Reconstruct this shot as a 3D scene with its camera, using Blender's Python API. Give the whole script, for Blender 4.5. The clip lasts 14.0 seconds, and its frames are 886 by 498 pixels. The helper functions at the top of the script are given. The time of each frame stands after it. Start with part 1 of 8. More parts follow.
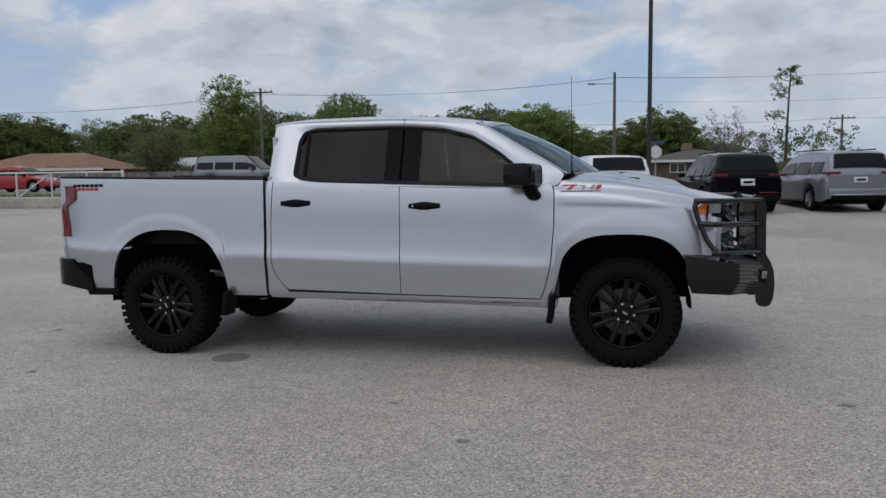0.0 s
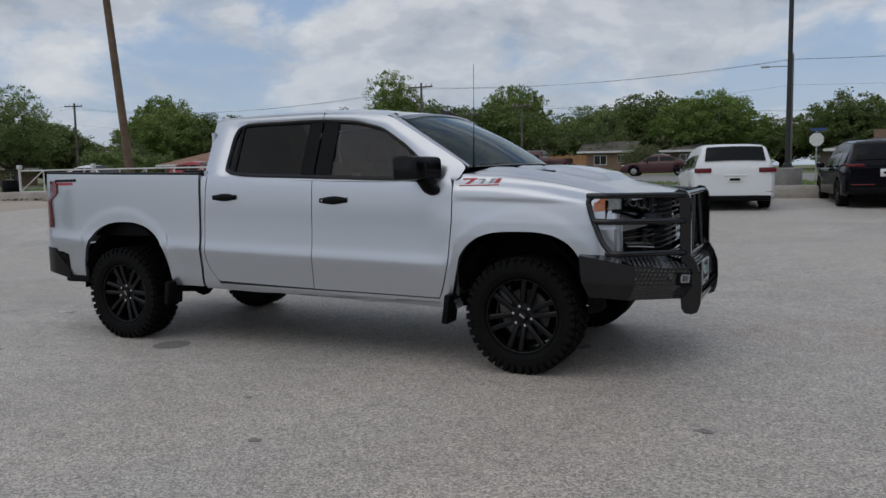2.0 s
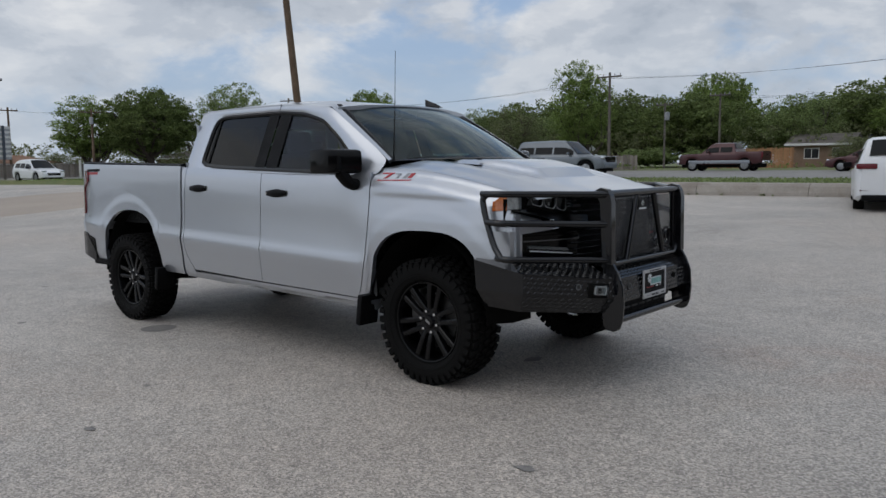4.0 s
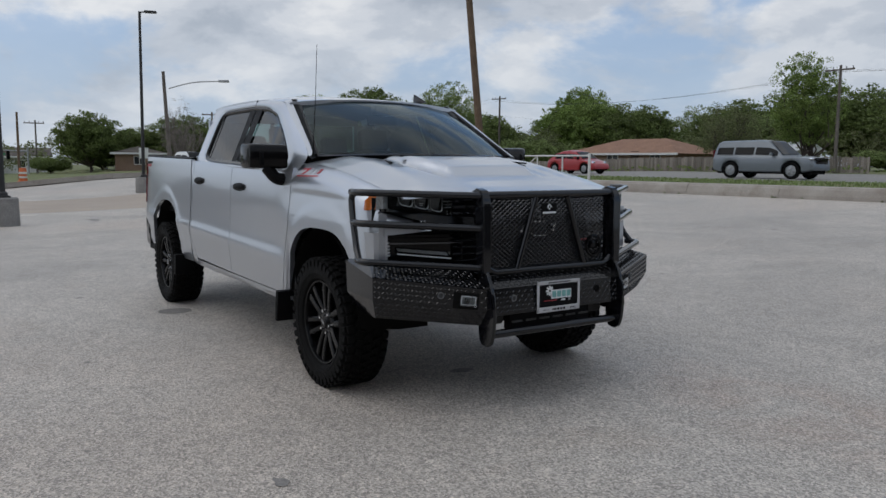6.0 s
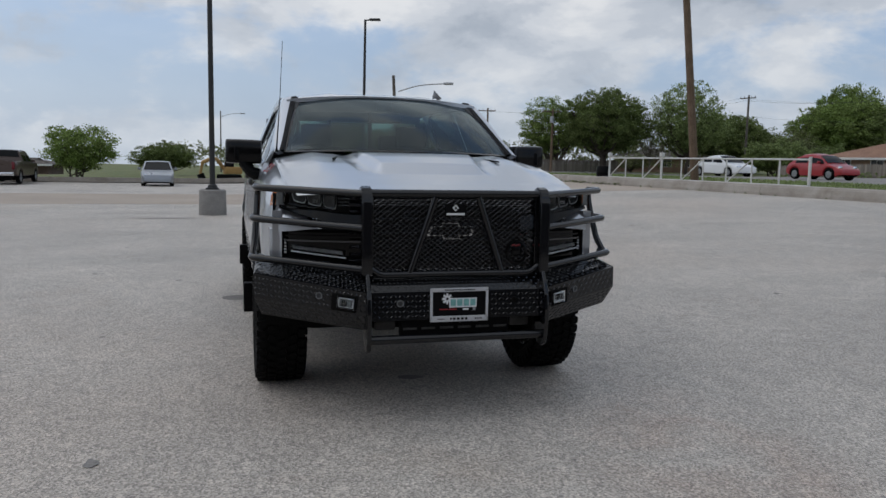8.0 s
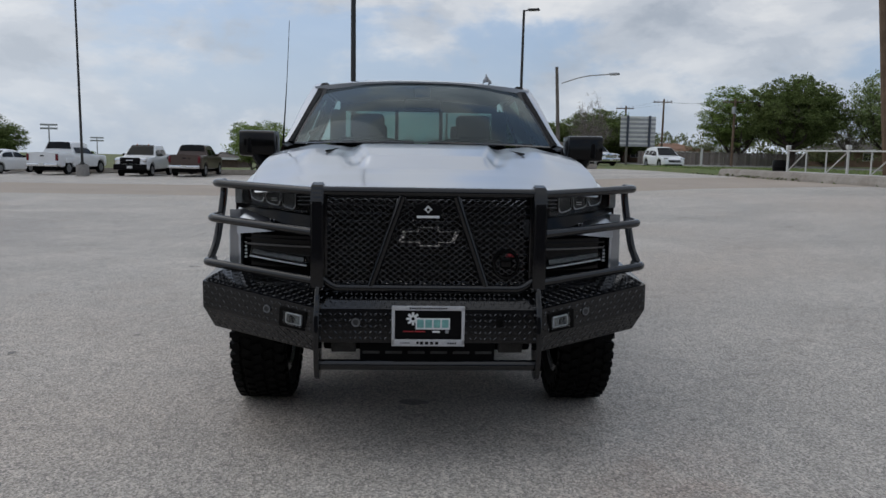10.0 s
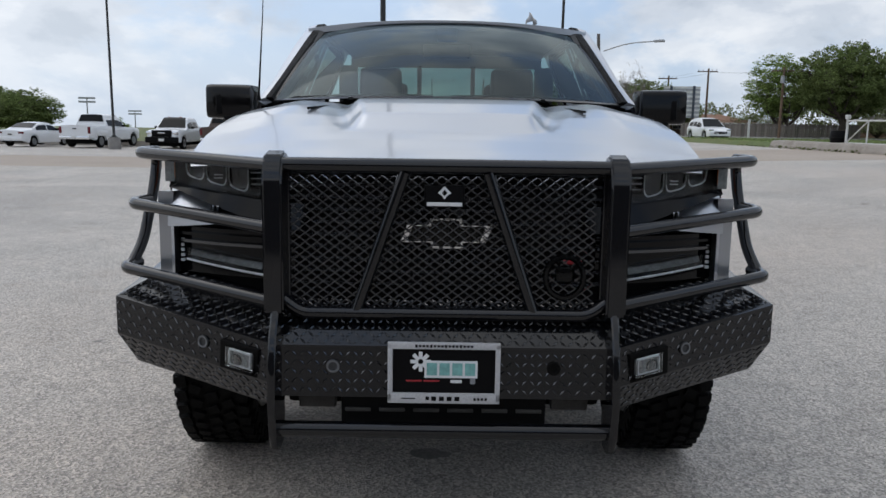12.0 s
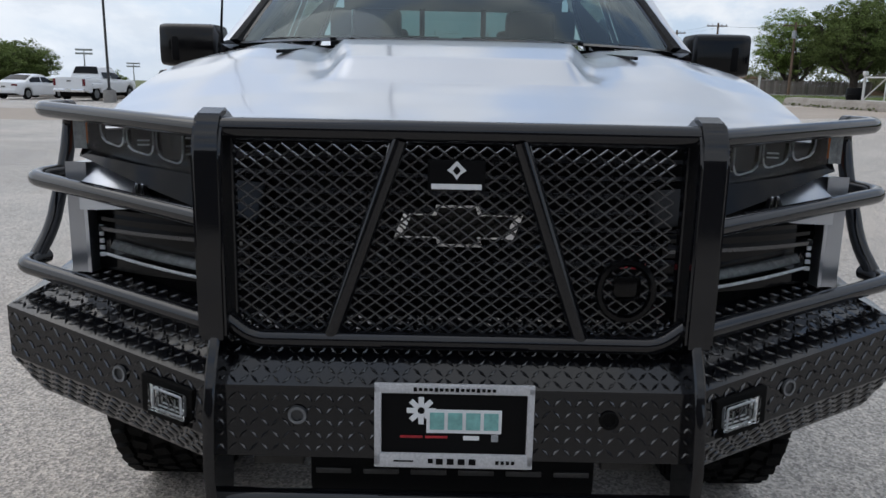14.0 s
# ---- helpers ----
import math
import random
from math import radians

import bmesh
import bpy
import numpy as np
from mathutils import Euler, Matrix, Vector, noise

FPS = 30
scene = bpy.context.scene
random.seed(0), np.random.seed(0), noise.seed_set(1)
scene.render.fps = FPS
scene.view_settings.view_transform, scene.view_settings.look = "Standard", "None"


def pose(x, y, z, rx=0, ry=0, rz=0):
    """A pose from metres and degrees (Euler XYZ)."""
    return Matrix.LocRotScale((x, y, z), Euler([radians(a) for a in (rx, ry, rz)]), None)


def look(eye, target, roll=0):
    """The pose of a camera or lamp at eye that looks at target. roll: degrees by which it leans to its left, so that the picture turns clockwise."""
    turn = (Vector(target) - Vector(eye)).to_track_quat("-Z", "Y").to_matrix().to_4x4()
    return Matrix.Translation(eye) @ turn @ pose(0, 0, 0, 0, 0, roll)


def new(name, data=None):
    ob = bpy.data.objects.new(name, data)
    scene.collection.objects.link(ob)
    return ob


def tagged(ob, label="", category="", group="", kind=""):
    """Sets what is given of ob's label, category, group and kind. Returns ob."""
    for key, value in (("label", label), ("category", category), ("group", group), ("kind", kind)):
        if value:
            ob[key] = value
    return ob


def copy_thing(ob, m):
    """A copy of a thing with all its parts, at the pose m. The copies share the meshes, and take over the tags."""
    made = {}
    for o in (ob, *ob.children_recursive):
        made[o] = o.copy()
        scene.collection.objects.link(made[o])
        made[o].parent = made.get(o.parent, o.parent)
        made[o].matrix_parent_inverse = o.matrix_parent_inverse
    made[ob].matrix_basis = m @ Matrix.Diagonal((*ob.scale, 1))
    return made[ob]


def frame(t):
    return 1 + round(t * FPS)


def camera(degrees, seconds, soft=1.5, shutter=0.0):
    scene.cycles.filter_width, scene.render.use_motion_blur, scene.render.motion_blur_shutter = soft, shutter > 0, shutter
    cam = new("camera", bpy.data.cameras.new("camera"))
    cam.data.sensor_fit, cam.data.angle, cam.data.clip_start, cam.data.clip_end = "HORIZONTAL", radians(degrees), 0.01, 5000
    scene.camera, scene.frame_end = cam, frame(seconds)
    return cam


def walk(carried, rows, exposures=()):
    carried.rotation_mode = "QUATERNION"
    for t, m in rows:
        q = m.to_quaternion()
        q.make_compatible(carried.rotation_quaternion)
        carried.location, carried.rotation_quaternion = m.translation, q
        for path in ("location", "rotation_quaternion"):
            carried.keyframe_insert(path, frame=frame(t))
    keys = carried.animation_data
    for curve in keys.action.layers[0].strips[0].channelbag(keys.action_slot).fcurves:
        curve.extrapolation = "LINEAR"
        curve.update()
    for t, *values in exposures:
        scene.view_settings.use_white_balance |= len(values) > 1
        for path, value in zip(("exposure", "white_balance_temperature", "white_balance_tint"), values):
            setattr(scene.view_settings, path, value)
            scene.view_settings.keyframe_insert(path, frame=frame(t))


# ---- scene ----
cam = camera(59.0, 14.0)
# seconds, eye (x, y, z), yaw, pitch, roll
PATH = [
    (0.0, -0.083, -6.818, 1.415, 12.41, -5.29, -0.60),
    (0.5, 0.374, -6.672, 1.426, 15.37, -5.37, -0.75),
    (1.0, 0.896, -6.490, 1.418, 18.83, -5.47, -0.99),
    (1.5, 1.323, -6.254, 1.415, 22.04, -5.53, -1.06),
    (2.0, 1.811, -5.984, 1.402, 25.66, -5.71, -0.97),
    (2.5, 2.197, -5.681, 1.404, 29.09, -5.91, -1.02),
    (3.0, 2.583, -5.348, 1.393, 32.94, -5.96, -0.78),
    (3.5, 2.942, -4.995, 1.392, 36.82, -6.05, -0.63),
    (4.0, 3.271, -4.637, 1.394, 40.62, -6.13, -0.45),
    (4.5, 3.577, -4.267, 1.395, 44.38, -6.19, -0.25),
    (5.0, 3.867, -3.874, 1.394, 48.24, -6.23, -0.01),
    (5.5, 4.140, -3.450, 1.390, 52.27, -6.25, 0.28),
    (6.0, 4.400, -2.982, 1.388, 56.68, -6.28, 0.47),
    (6.5, 4.594, -2.571, 1.379, 60.54, -6.30, 0.88),
    (7.0, 4.788, -2.107, 1.380, 65.30, -6.36, 1.06),
    (7.5, 4.902, -1.628, 1.382, 70.02, -6.39, 1.22),
    (8.0, 4.959, -1.175, 1.391, 74.51, -6.45, 1.29),
    (8.5, 4.942, -0.777, 1.404, 78.63, -6.57, 1.30),
    (9.0, 4.843, -0.459, 1.412, 82.19, -6.73, 1.27),
    (9.5, 4.663, -0.233, 1.411, 85.11, -6.93, 1.23),
    (10.0, 4.412, -0.102, 1.400, 87.30, -7.16, 1.18),
    (10.5, 4.154, -0.036, 1.380, 88.42, -7.47, 1.09),
    (11.0, 3.813, 0.010, 1.373, 89.09, -8.01, 1.07),
    (11.5, 3.503, 0.004, 1.360, 89.50, -8.56, 1.02),
    (12.0, 3.202, -0.013, 1.339, 89.94, -9.17, 1.01),
    (12.5, 2.964, -0.026, 1.337, 90.14, -9.79, 1.16),
    (13.0, 2.738, -0.034, 1.332, 90.23, -10.79, 1.20),
    (13.5, 2.599, -0.037, 1.323, 90.16, -11.67, 1.32),
    (14.0, 2.525, -0.032, 1.321, 90.02, -12.37, 1.37),
]


def eye_pose(x, y, z, yaw, pitch, roll):
    return pose(x, y, z, 90 + pitch, 0, yaw) @ pose(0, 0, 0, 0, 0, roll)


walk(cam, [(r[0], eye_pose(*r[1:])) for r in PATH], [(0.0, 0.0), (1.5, -0.08), (3.0, -0.04), (5.5, 0.08), (9.5, 0.0), (10.5, 0.04), (11.5, 0.24), (12.5, 0.42), (14.0, 0.42)])


# ---- light: bright broken overcast ----
SUN_ELEVATION, SUN_AZIMUTH = 56.0, 202.0
CLOUD_SHIFT = (3.1, 1.7, 0.0)
world = bpy.data.worlds.new("sky")
scene.world = world
world.use_nodes = True


def build_sky():
    nt = world.node_tree
    nt.nodes.clear()
    n = nt.nodes.new
    link = nt.links.new
    out, bg = n("ShaderNodeOutputWorld"), n("ShaderNodeBackground")
    sky = n("ShaderNodeTexSky")
    sky.sky_type, sky.sun_disc = "NISHITA", False
    sky.sun_elevation, sky.sun_rotation = radians(SUN_ELEVATION), radians(SUN_AZIMUTH)
    sky.air_density, sky.dust_density = 1.0, 2.0
    co = n("ShaderNodeTexCoord")
    sep = n("ShaderNodeSeparateXYZ")
    link(co.outputs["Generated"], sep.inputs[0])

    def math_node(op, a, b=0.0):
        m = n("ShaderNodeMath")
        m.operation = op
        for i, v in enumerate((a, b)):
            if isinstance(v, (int, float)):
                m.inputs[i].default_value = v
            else:
                link(v, m.inputs[i])
        return m.outputs[0]

    # clouds lie flatter towards the horizon
    squeeze = math_node("MULTIPLY", sep.outputs[2], 2.1)
    flat = n("ShaderNodeCombineXYZ")
    link(sep.outputs[0], flat.inputs[0]), link(sep.outputs[1], flat.inputs[1]), link(squeeze, flat.inputs[2])

    def clouds(scale, detail, rough, shift, warp=0.0):
        t = n("ShaderNodeTexNoise")
        mp = n("ShaderNodeMapping")
        mp.inputs["Location"].default_value = shift
        link(flat.outputs[0], mp.inputs[0])
        link(mp.outputs[0], t.inputs["Vector"])
        t.inputs["Scale"].default_value, t.inputs["Detail"].default_value, t.inputs["Roughness"].default_value = scale, detail, rough
        t.inputs["Distortion"].default_value = warp
        return t.outputs["Fac"]

    def ramp(fac, stops):
        r = n("ShaderNodeValToRGB")
        r.color_ramp.interpolation = "EASE"
        while len(r.color_ramp.elements) < len(stops):
            r.color_ramp.elements.new(0.5)
        for e, (p, c) in zip(r.color_ramp.elements, stops):
            e.position, e.color = p, (*c, 1)
        link(fac, r.inputs[0])
        return r.outputs["Color"]

    cover = ramp(clouds(3.6, 12, 0.58, CLOUD_SHIFT, 0.2), [(0.40, (0.12, 0.12, 0.12)), (0.53, (1, 1, 1))])
    tone = ramp(clouds(6.6, 12, 0.56, (7.3, 2.2, 0.4), 0.15), [(0.33, (3.4, 3.85, 4.55)), (0.46, (4.6, 5.0, 5.65)), (0.54, (5.7, 6.0, 6.5)), (0.66, (7.0, 7.15, 7.4))])
    mix = n("ShaderNodeMix")
    mix.data_type = "RGBA"
    blue = n("ShaderNodeMix")
    blue.data_type, blue.blend_type = "RGBA", "MIX"
    blue.inputs["Factor"].default_value = 0.55
    link(sky.outputs[0], blue.inputs["A"])
    blue.inputs["B"].default_value = (2.6, 4.2, 7.0, 1)
    link(cover, mix.inputs["Factor"]), link(blue.outputs["Result"], mix.inputs["A"]), link(tone, mix.inputs["B"])
    # pale haze towards the horizon
    haze = n("ShaderNodeMix")
    haze.data_type = "RGBA"
    fade = n("ShaderNodeMapRange")
    fade.inputs["From Min"].default_value, fade.inputs["From Max"].default_value = 0.0, 0.22
    fade.inputs["To Min"].default_value, fade.inputs["To Max"].default_value = 0.6, 0.0
    link(sep.outputs[2], fade.inputs["Value"])
    link(fade.outputs[0], haze.inputs["Factor"]), link(mix.outputs["Result"], haze.inputs["A"])
    haze.inputs["B"].default_value = (4.5, 5.2, 6.05, 1)
    # the cloud is a little brighter overhead
    dome, both = n("ShaderNodeMapRange"), n("ShaderNodeVectorMath")
    dome.inputs["From Min"].default_value, dome.inputs["From Max"].default_value = 0.28, 0.95
    dome.inputs["To Min"].default_value, dome.inputs["To Max"].default_value = 1.0, 1.05
    link(sep.outputs[2], dome.inputs["Value"])
    both.operation = "SCALE"
    link(haze.outputs["Result"], both.inputs[0]), link(dome.outputs[0], both.inputs["Scale"])
    # the veiled sun brightens the cloud round it, fading smoothly over the sky
    toward, lobe, veil = n("ShaderNodeVectorMath"), n("ShaderNodeVectorMath"), n("ShaderNodeVectorMath")
    toward.operation, lobe.operation, veil.operation = "DOT_PRODUCT", "SCALE", "ADD"
    toward.inputs[1].default_value = (math.cos(radians(SUN_ELEVATION)) * math.sin(radians(SUN_AZIMUTH)), math.cos(radians(SUN_ELEVATION)) * math.cos(radians(SUN_AZIMUTH)), math.sin(radians(SUN_ELEVATION)))
    link(co.outputs["Generated"], toward.inputs[0])
    lobe.inputs[0].default_value = (3.6, 3.5, 3.3)
    link(math_node("POWER", math_node("MAXIMUM", toward.outputs["Value"], 0.0), 2.0), lobe.inputs["Scale"])
    link(both.outputs[0], veil.inputs[0]), link(lobe.outputs[0], veil.inputs[1])
    link(veil.outputs[0], bg.inputs["Color"])
    bg.inputs["Strength"].default_value = 0.104
    link(bg.outputs[0], out.inputs[0])


build_sky()
sun = new("sun", bpy.data.lights.new("sun", "SUN"))
sun.data.energy, sun.data.angle, sun.data.color = 0.34, radians(50), (1.0, 0.95, 0.88)
sun.matrix_world = look((0, 0, 60), (0 - 60 * math.cos(radians(SUN_ELEVATION)) * math.sin(radians(SUN_AZIMUTH)),
                                     0 - 60 * math.cos(radians(SUN_ELEVATION)) * math.cos(radians(SUN_AZIMUTH)),
                                     60 - 60 * math.sin(radians(SUN_ELEVATION))))


# ---- materials ----
def material(name, base, rough=0.5, metal=0.0, second=None, scale=8.0, grain=60.0, amount=0.5, bump=0.0, bump_scale=120.0,
             coat=0.0, rough_var=0.1, spec=0.5, random_tint=0.0, stains=None, stain_scale=0.5):
    """Principled material with variation at two scales, roughness variation and fine relief."""
    m = bpy.data.materials.new(name)
    m.use_nodes = True
    nt = m.node_tree
    n, link = nt.nodes.new, nt.links.new
    p = nt.nodes["Principled BSDF"]
    co = n("ShaderNodeTexCoord")
    second = second or tuple(c * 0.82 for c in base)

    def noise_tex(sc, detail=6.0, rgh=0.6):
        t = n("ShaderNodeTexNoise")
        t.inputs["Scale"].default_value, t.inputs["Detail"].default_value, t.inputs["Roughness"].default_value = sc, detail, rgh
        link(co.outputs["Object"], t.inputs["Vector"])
        return t.outputs["Fac"]

    def mixed(fac, a, b, kind="MIX"):
        x = n("ShaderNodeMix")
        x.data_type, x.blend_type = "RGBA", kind
        for key, v in (("Factor", fac), ("A", a), ("B", b)):
            if isinstance(v, (int, float)):
                x.inputs[key].default_value = v
            elif isinstance(v, tuple):
                x.inputs[key].default_value = (*v, 1)
            else:
                link(v, x.inputs[key])
        return x.outputs["Result"]

    def spread(fac, lo, hi, a=0.0, b=1.0):
        r = n("ShaderNodeMapRange")
        for key, v in (("From Min", lo), ("From Max", hi), ("To Min", a), ("To Max", b)):
            r.inputs[key].default_value = v
        link(fac, r.inputs["Value"])
        return r.outputs[0]

    large, fine = noise_tex(scale), noise_tex(grain, 3.0)
    col = mixed(spread(large, 0.3, 0.7), base, second)
    col = mixed(amount, col, mixed(1.0, col, spread_color(nt, fine), "MULTIPLY"))
    if stains:
        st = noise_tex(stain_scale, 7.0, 0.65)
        col = mixed(spread(st, 0.52, 0.72), col, stains)
    if random_tint:
        info = n("ShaderNodeObjectInfo")
        hsv = n("ShaderNodeHueSaturation")
        link(spread(info.outputs["Random"], 0, 1, 1 - random_tint, 1 + random_tint), hsv.inputs["Value"])
        link(col, hsv.inputs["Color"])
        col = hsv.outputs[0]
    link(col, p.inputs["Base Color"])
    link(spread(large, 0.3, 0.7, max(0.02, rough - rough_var), min(1, rough + rough_var)), p.inputs["Roughness"])
    p.inputs["Metallic"].default_value = metal
    p.inputs["Specular IOR Level"].default_value = spec
    p.inputs["Coat Weight"].default_value, p.inputs["Coat Roughness"].default_value = coat, 0.08
    if bump:
        b = n("ShaderNodeBump")
        b.inputs["Strength"].default_value, b.inputs["Distance"].default_value = bump, 0.01
        link(noise_tex(bump_scale, 4.0), b.inputs["Height"])
        link(b.outputs[0], p.inputs["Normal"])
    return m


def spread_color(nt, fac):
    r = nt.nodes.new("ShaderNodeValToRGB")
    r.color_ramp.elements[0].position, r.color_ramp.elements[0].color = 0.30, (0.45, 0.45, 0.45, 1)
    r.color_ramp.elements[1].position, r.color_ramp.elements[1].color = 0.68, (1.25, 1.25, 1.25, 1)
    nt.links.new(fac, r.inputs[0])
    return r.outputs["Color"]


def glass(name, tint, gloss_rough=0.0, ior=1.5, sheen=(1, 1, 1)):
    """Thin pane: tinted see-through with a Fresnel-driven reflection."""
    m = bpy.data.materials.new(name)
    m.use_nodes = True
    nt = m.node_tree
    nt.nodes.clear()
    n, link = nt.nodes.new, nt.links.new
    out, mix, tr, gl, fr = (n(k) for k in ("ShaderNodeOutputMaterial", "ShaderNodeMixShader", "ShaderNodeBsdfTransparent",
                                            "ShaderNodeBsdfGlossy", "ShaderNodeFresnel"))
    tr.inputs[0].default_value = (*tint, 1)
    gl.inputs[0].default_value = (*sheen, 1)
    gl.inputs["Roughness"].default_value = gloss_rough
    fr.inputs[0].default_value = ior
    link(fr.outputs[0], mix.inputs[0]), link(tr.outputs[0], mix.inputs[1]), link(gl.outputs[0], mix.inputs[2])
    link(mix.outputs[0], out.inputs[0])
    return m


def emitter(name, colour, strength):
    m = bpy.data.materials.new(name)
    m.use_nodes = True
    p = m.node_tree.nodes["Principled BSDF"]
    p.inputs["Base Color"].default_value = (*colour, 1)
    p.inputs["Emission Color"].default_value, p.inputs["Emission Strength"].default_value = (*colour, 1), strength
    return m


M = {}
M["silver"] = material("silver_paint", (0.455, 0.475, 0.51), 0.30, 0.85, (0.445, 0.465, 0.50), 1.2, 900, 0.0, coat=0.9, rough_var=0.01)
M["black_steel"] = material("black_powder_coat", (0.0035, 0.0038, 0.0052), 0.08, 0.0, (0.005, 0.0053, 0.0068), 7, 300, 0.4, spec=0.50, rough_var=0.02)
M["treadplate"] = material("black_treadplate", (0.0032, 0.0035, 0.0048), 0.10, 0.0, (0.005, 0.0053, 0.0066), 7, 300, 0.4, spec=0.46, rough_var=0.03)
# same black paint as the treadplate, lightened and glossier to paint in lug highlights
M["lug_lit"] = material("brightened_glossy_lugs", (0.010, 0.0105, 0.012), 0.13, 0.0, (0.007, 0.0075, 0.009), 7, 300, 0.4, spec=1.0, rough_var=0.04)
M["black_gloss"] = material("black_gloss_plastic", (0.002, 0.002, 0.0025), 0.12, 0.0, (0.003, 0.003, 0.0035), 5, 200, 0.3, spec=0.22)
M["black_plastic"] = material("black_textured_plastic", (0.003, 0.003, 0.0034), 0.5, 0.0, (0.0045, 0.0045, 0.005), 9, 250, 0.5, bump=0.25, bump_scale=600, spec=0.09)
M["dark"] = material("dark_underbody", (0.004, 0.004, 0.004), 0.8, 0.0, (0.008, 0.0075, 0.007), 6, 90, 0.5, bump=0.2, spec=0.08)
M["rubber"] = material("tyre_rubber", (0.0035, 0.0035, 0.0035), 0.7, 0.0, (0.0065, 0.0063, 0.006), 5, 120, 0.6, bump=0.3, bump_scale=260, spec=0.10)
M["chrome"] = material("chrome", (0.75, 0.76, 0.78), 0.10, 1.0, (0.66, 0.67, 0.69), 6, 200, 0.15)
M["dull_steel"] = material("dull_steel", (0.10, 0.10, 0.10), 0.5, 0.8, (0.06, 0.058, 0.055), 9, 180, 0.4)
M["steel"] = material("bare_steel", (0.42, 0.42, 0.43), 0.38, 1.0, (0.30, 0.29, 0.28), 9, 180, 0.4)


def pavement(name, light, dark, stain):
    """Worn exposed-aggregate concrete: stones of a centimetre or two, patches, stains and a few hairline cracks."""
    m = bpy.data.materials.new(name)
    m.use_nodes = True
    nt = m.node_tree
    n, link = nt.nodes.new, nt.links.new
    p = nt.nodes["Principled BSDF"]
    co = n("ShaderNodeTexCoord")

    def noise_tex(sc, detail=6.0, rgh=0.6, warp=0.0):
        t = n("ShaderNodeTexNoise")
        t.inputs["Scale"].default_value, t.inputs["Detail"].default_value, t.inputs["Roughness"].default_value, t.inputs["Distortion"].default_value = sc, detail, rgh, warp
        link(co.outputs["Object"], t.inputs["Vector"])
        return t.outputs["Fac"]

    def cells(sc, feature="F1"):
        t = n("ShaderNodeTexVoronoi")
        t.feature = feature
        t.inputs["Scale"].default_value = sc
        link(co.outputs["Object"], t.inputs["Vector"])
        return t

    def spread(fac, lo, hi, a=0.0, b=1.0):
        r = n("ShaderNodeMapRange")
        for key, v in (("From Min", lo), ("From Max", hi), ("To Min", a), ("To Max", b)):
            r.inputs[key].default_value = v
        link(fac, r.inputs["Value"])
        return r.outputs[0]

    def mixed(fac, a, b, kind="MIX"):
        x = n("ShaderNodeMix")
        x.data_type, x.blend_type = "RGBA", kind
        for key, v in (("Factor", fac), ("A", a), ("B", b)):
            if isinstance(v, (int, float)):
                x.inputs[key].default_value = v
            elif isinstance(v, tuple):
                x.inputs[key].default_value = (*v, 1)
            else:
                link(v, x.inputs[key])
        return x.outputs["Result"]

    col = mixed(spread(noise_tex(0.33, 7, 0.62, 0.6), 0.34, 0.66), light, dark)
    col = mixed(spread(noise_tex(0.9, 8, 0.7, 0.4), 0.56, 0.70, 0, 0.55), col, stain)
    col = mixed(spread(noise_tex(0.16, 4, 0.5), 0.5, 0.66, 0, 0.5), col, tuple(c * k for c, k in zip(light, (1.05, 0.98, 0.93))))
    # pinkish worn patch
    mp, ball = n("ShaderNodeMapping"), n("ShaderNodeTexGradient")
    mp.vector_type = "TEXTURE"
    mp.inputs["Location"].default_value, mp.inputs["Scale"].default_value = (2.0, 1.0, 0), (2.2, 0.8, 5)
    ball.gradient_type = "SPHERICAL"
    link(co.outputs["Object"], mp.inputs[0]), link(mp.outputs[0], ball.inputs[0])
    worn = n("ShaderNodeMath")
    worn.operation = "MULTIPLY"
    link(spread(ball.outputs["Fac"], 0.05, 0.6), worn.inputs[0]), link(spread(noise_tex(1.6, 7, 0.68, 0.5), 0.40, 0.62, 0, 0.8), worn.inputs[1])
    col = mixed(worn.outputs[0], col, (0.375, 0.305, 0.258))
    stones = cells(115)
    sep = n("ShaderNodeSeparateColor")
    link(stones.outputs["Color"], sep.inputs[0])
    grit = spread(sep.outputs[0], 0, 1, 0.50, 1.48)
    blotch = spread(noise_tex(52, 6, 0.7), 0.30, 0.70, 0.66, 1.32)
    middle = spread(noise_tex(6, 6, 0.65), 0.30, 0.70, 0.88, 1.11)
    for f in (grit, blotch, middle):
        g = n("ShaderNodeCombineColor")
        for k in range(3):
            link(f, g.inputs[k])
        col = mixed(1.0, col, g.outputs[0], "MULTIPLY")
    # small dark tar specks
    col = mixed(spread(noise_tex(3.2, 3, 0.5), 0.72, 0.75, 0, 0.8), col, (0.10, 0.095, 0.09))
    # sparse hairline cracks
    t = cells(0.21, "DISTANCE_TO_EDGE")
    wob = n("ShaderNodeVectorMath")
    wob.operation = "MULTIPLY_ADD"
    nv = n("ShaderNodeTexNoise")
    nv.inputs["Scale"].default_value, nv.inputs["Detail"].default_value = 1.3, 6
    link(co.outputs["Object"], nv.inputs["Vector"])
    wob.inputs[1].default_value = (0.9, 0.9, 0)
    link(nv.outputs["Color"], wob.inputs[0]), link(co.outputs["Object"], wob.inputs[2])
    link(wob.outputs[0], t.inputs["Vector"])
    line = spread(t.outputs["Distance"], 0.0, 0.0035, 1, 0)
    keep = spread(noise_tex(0.25, 3), 0.64, 0.70)
    both = n("ShaderNodeMath")
    both.operation = "MULTIPLY"
    link(line, both.inputs[0]), link(keep, both.inputs[1])
    col = mixed(both.outputs[0], col, tuple(c * 0.4 for c in dark))
    link(col, p.inputs["Base Color"])
    p.inputs["Roughness"].default_value, p.inputs["Specular IOR Level"].default_value = 0.62, 0.5
    b = n("ShaderNodeBump")
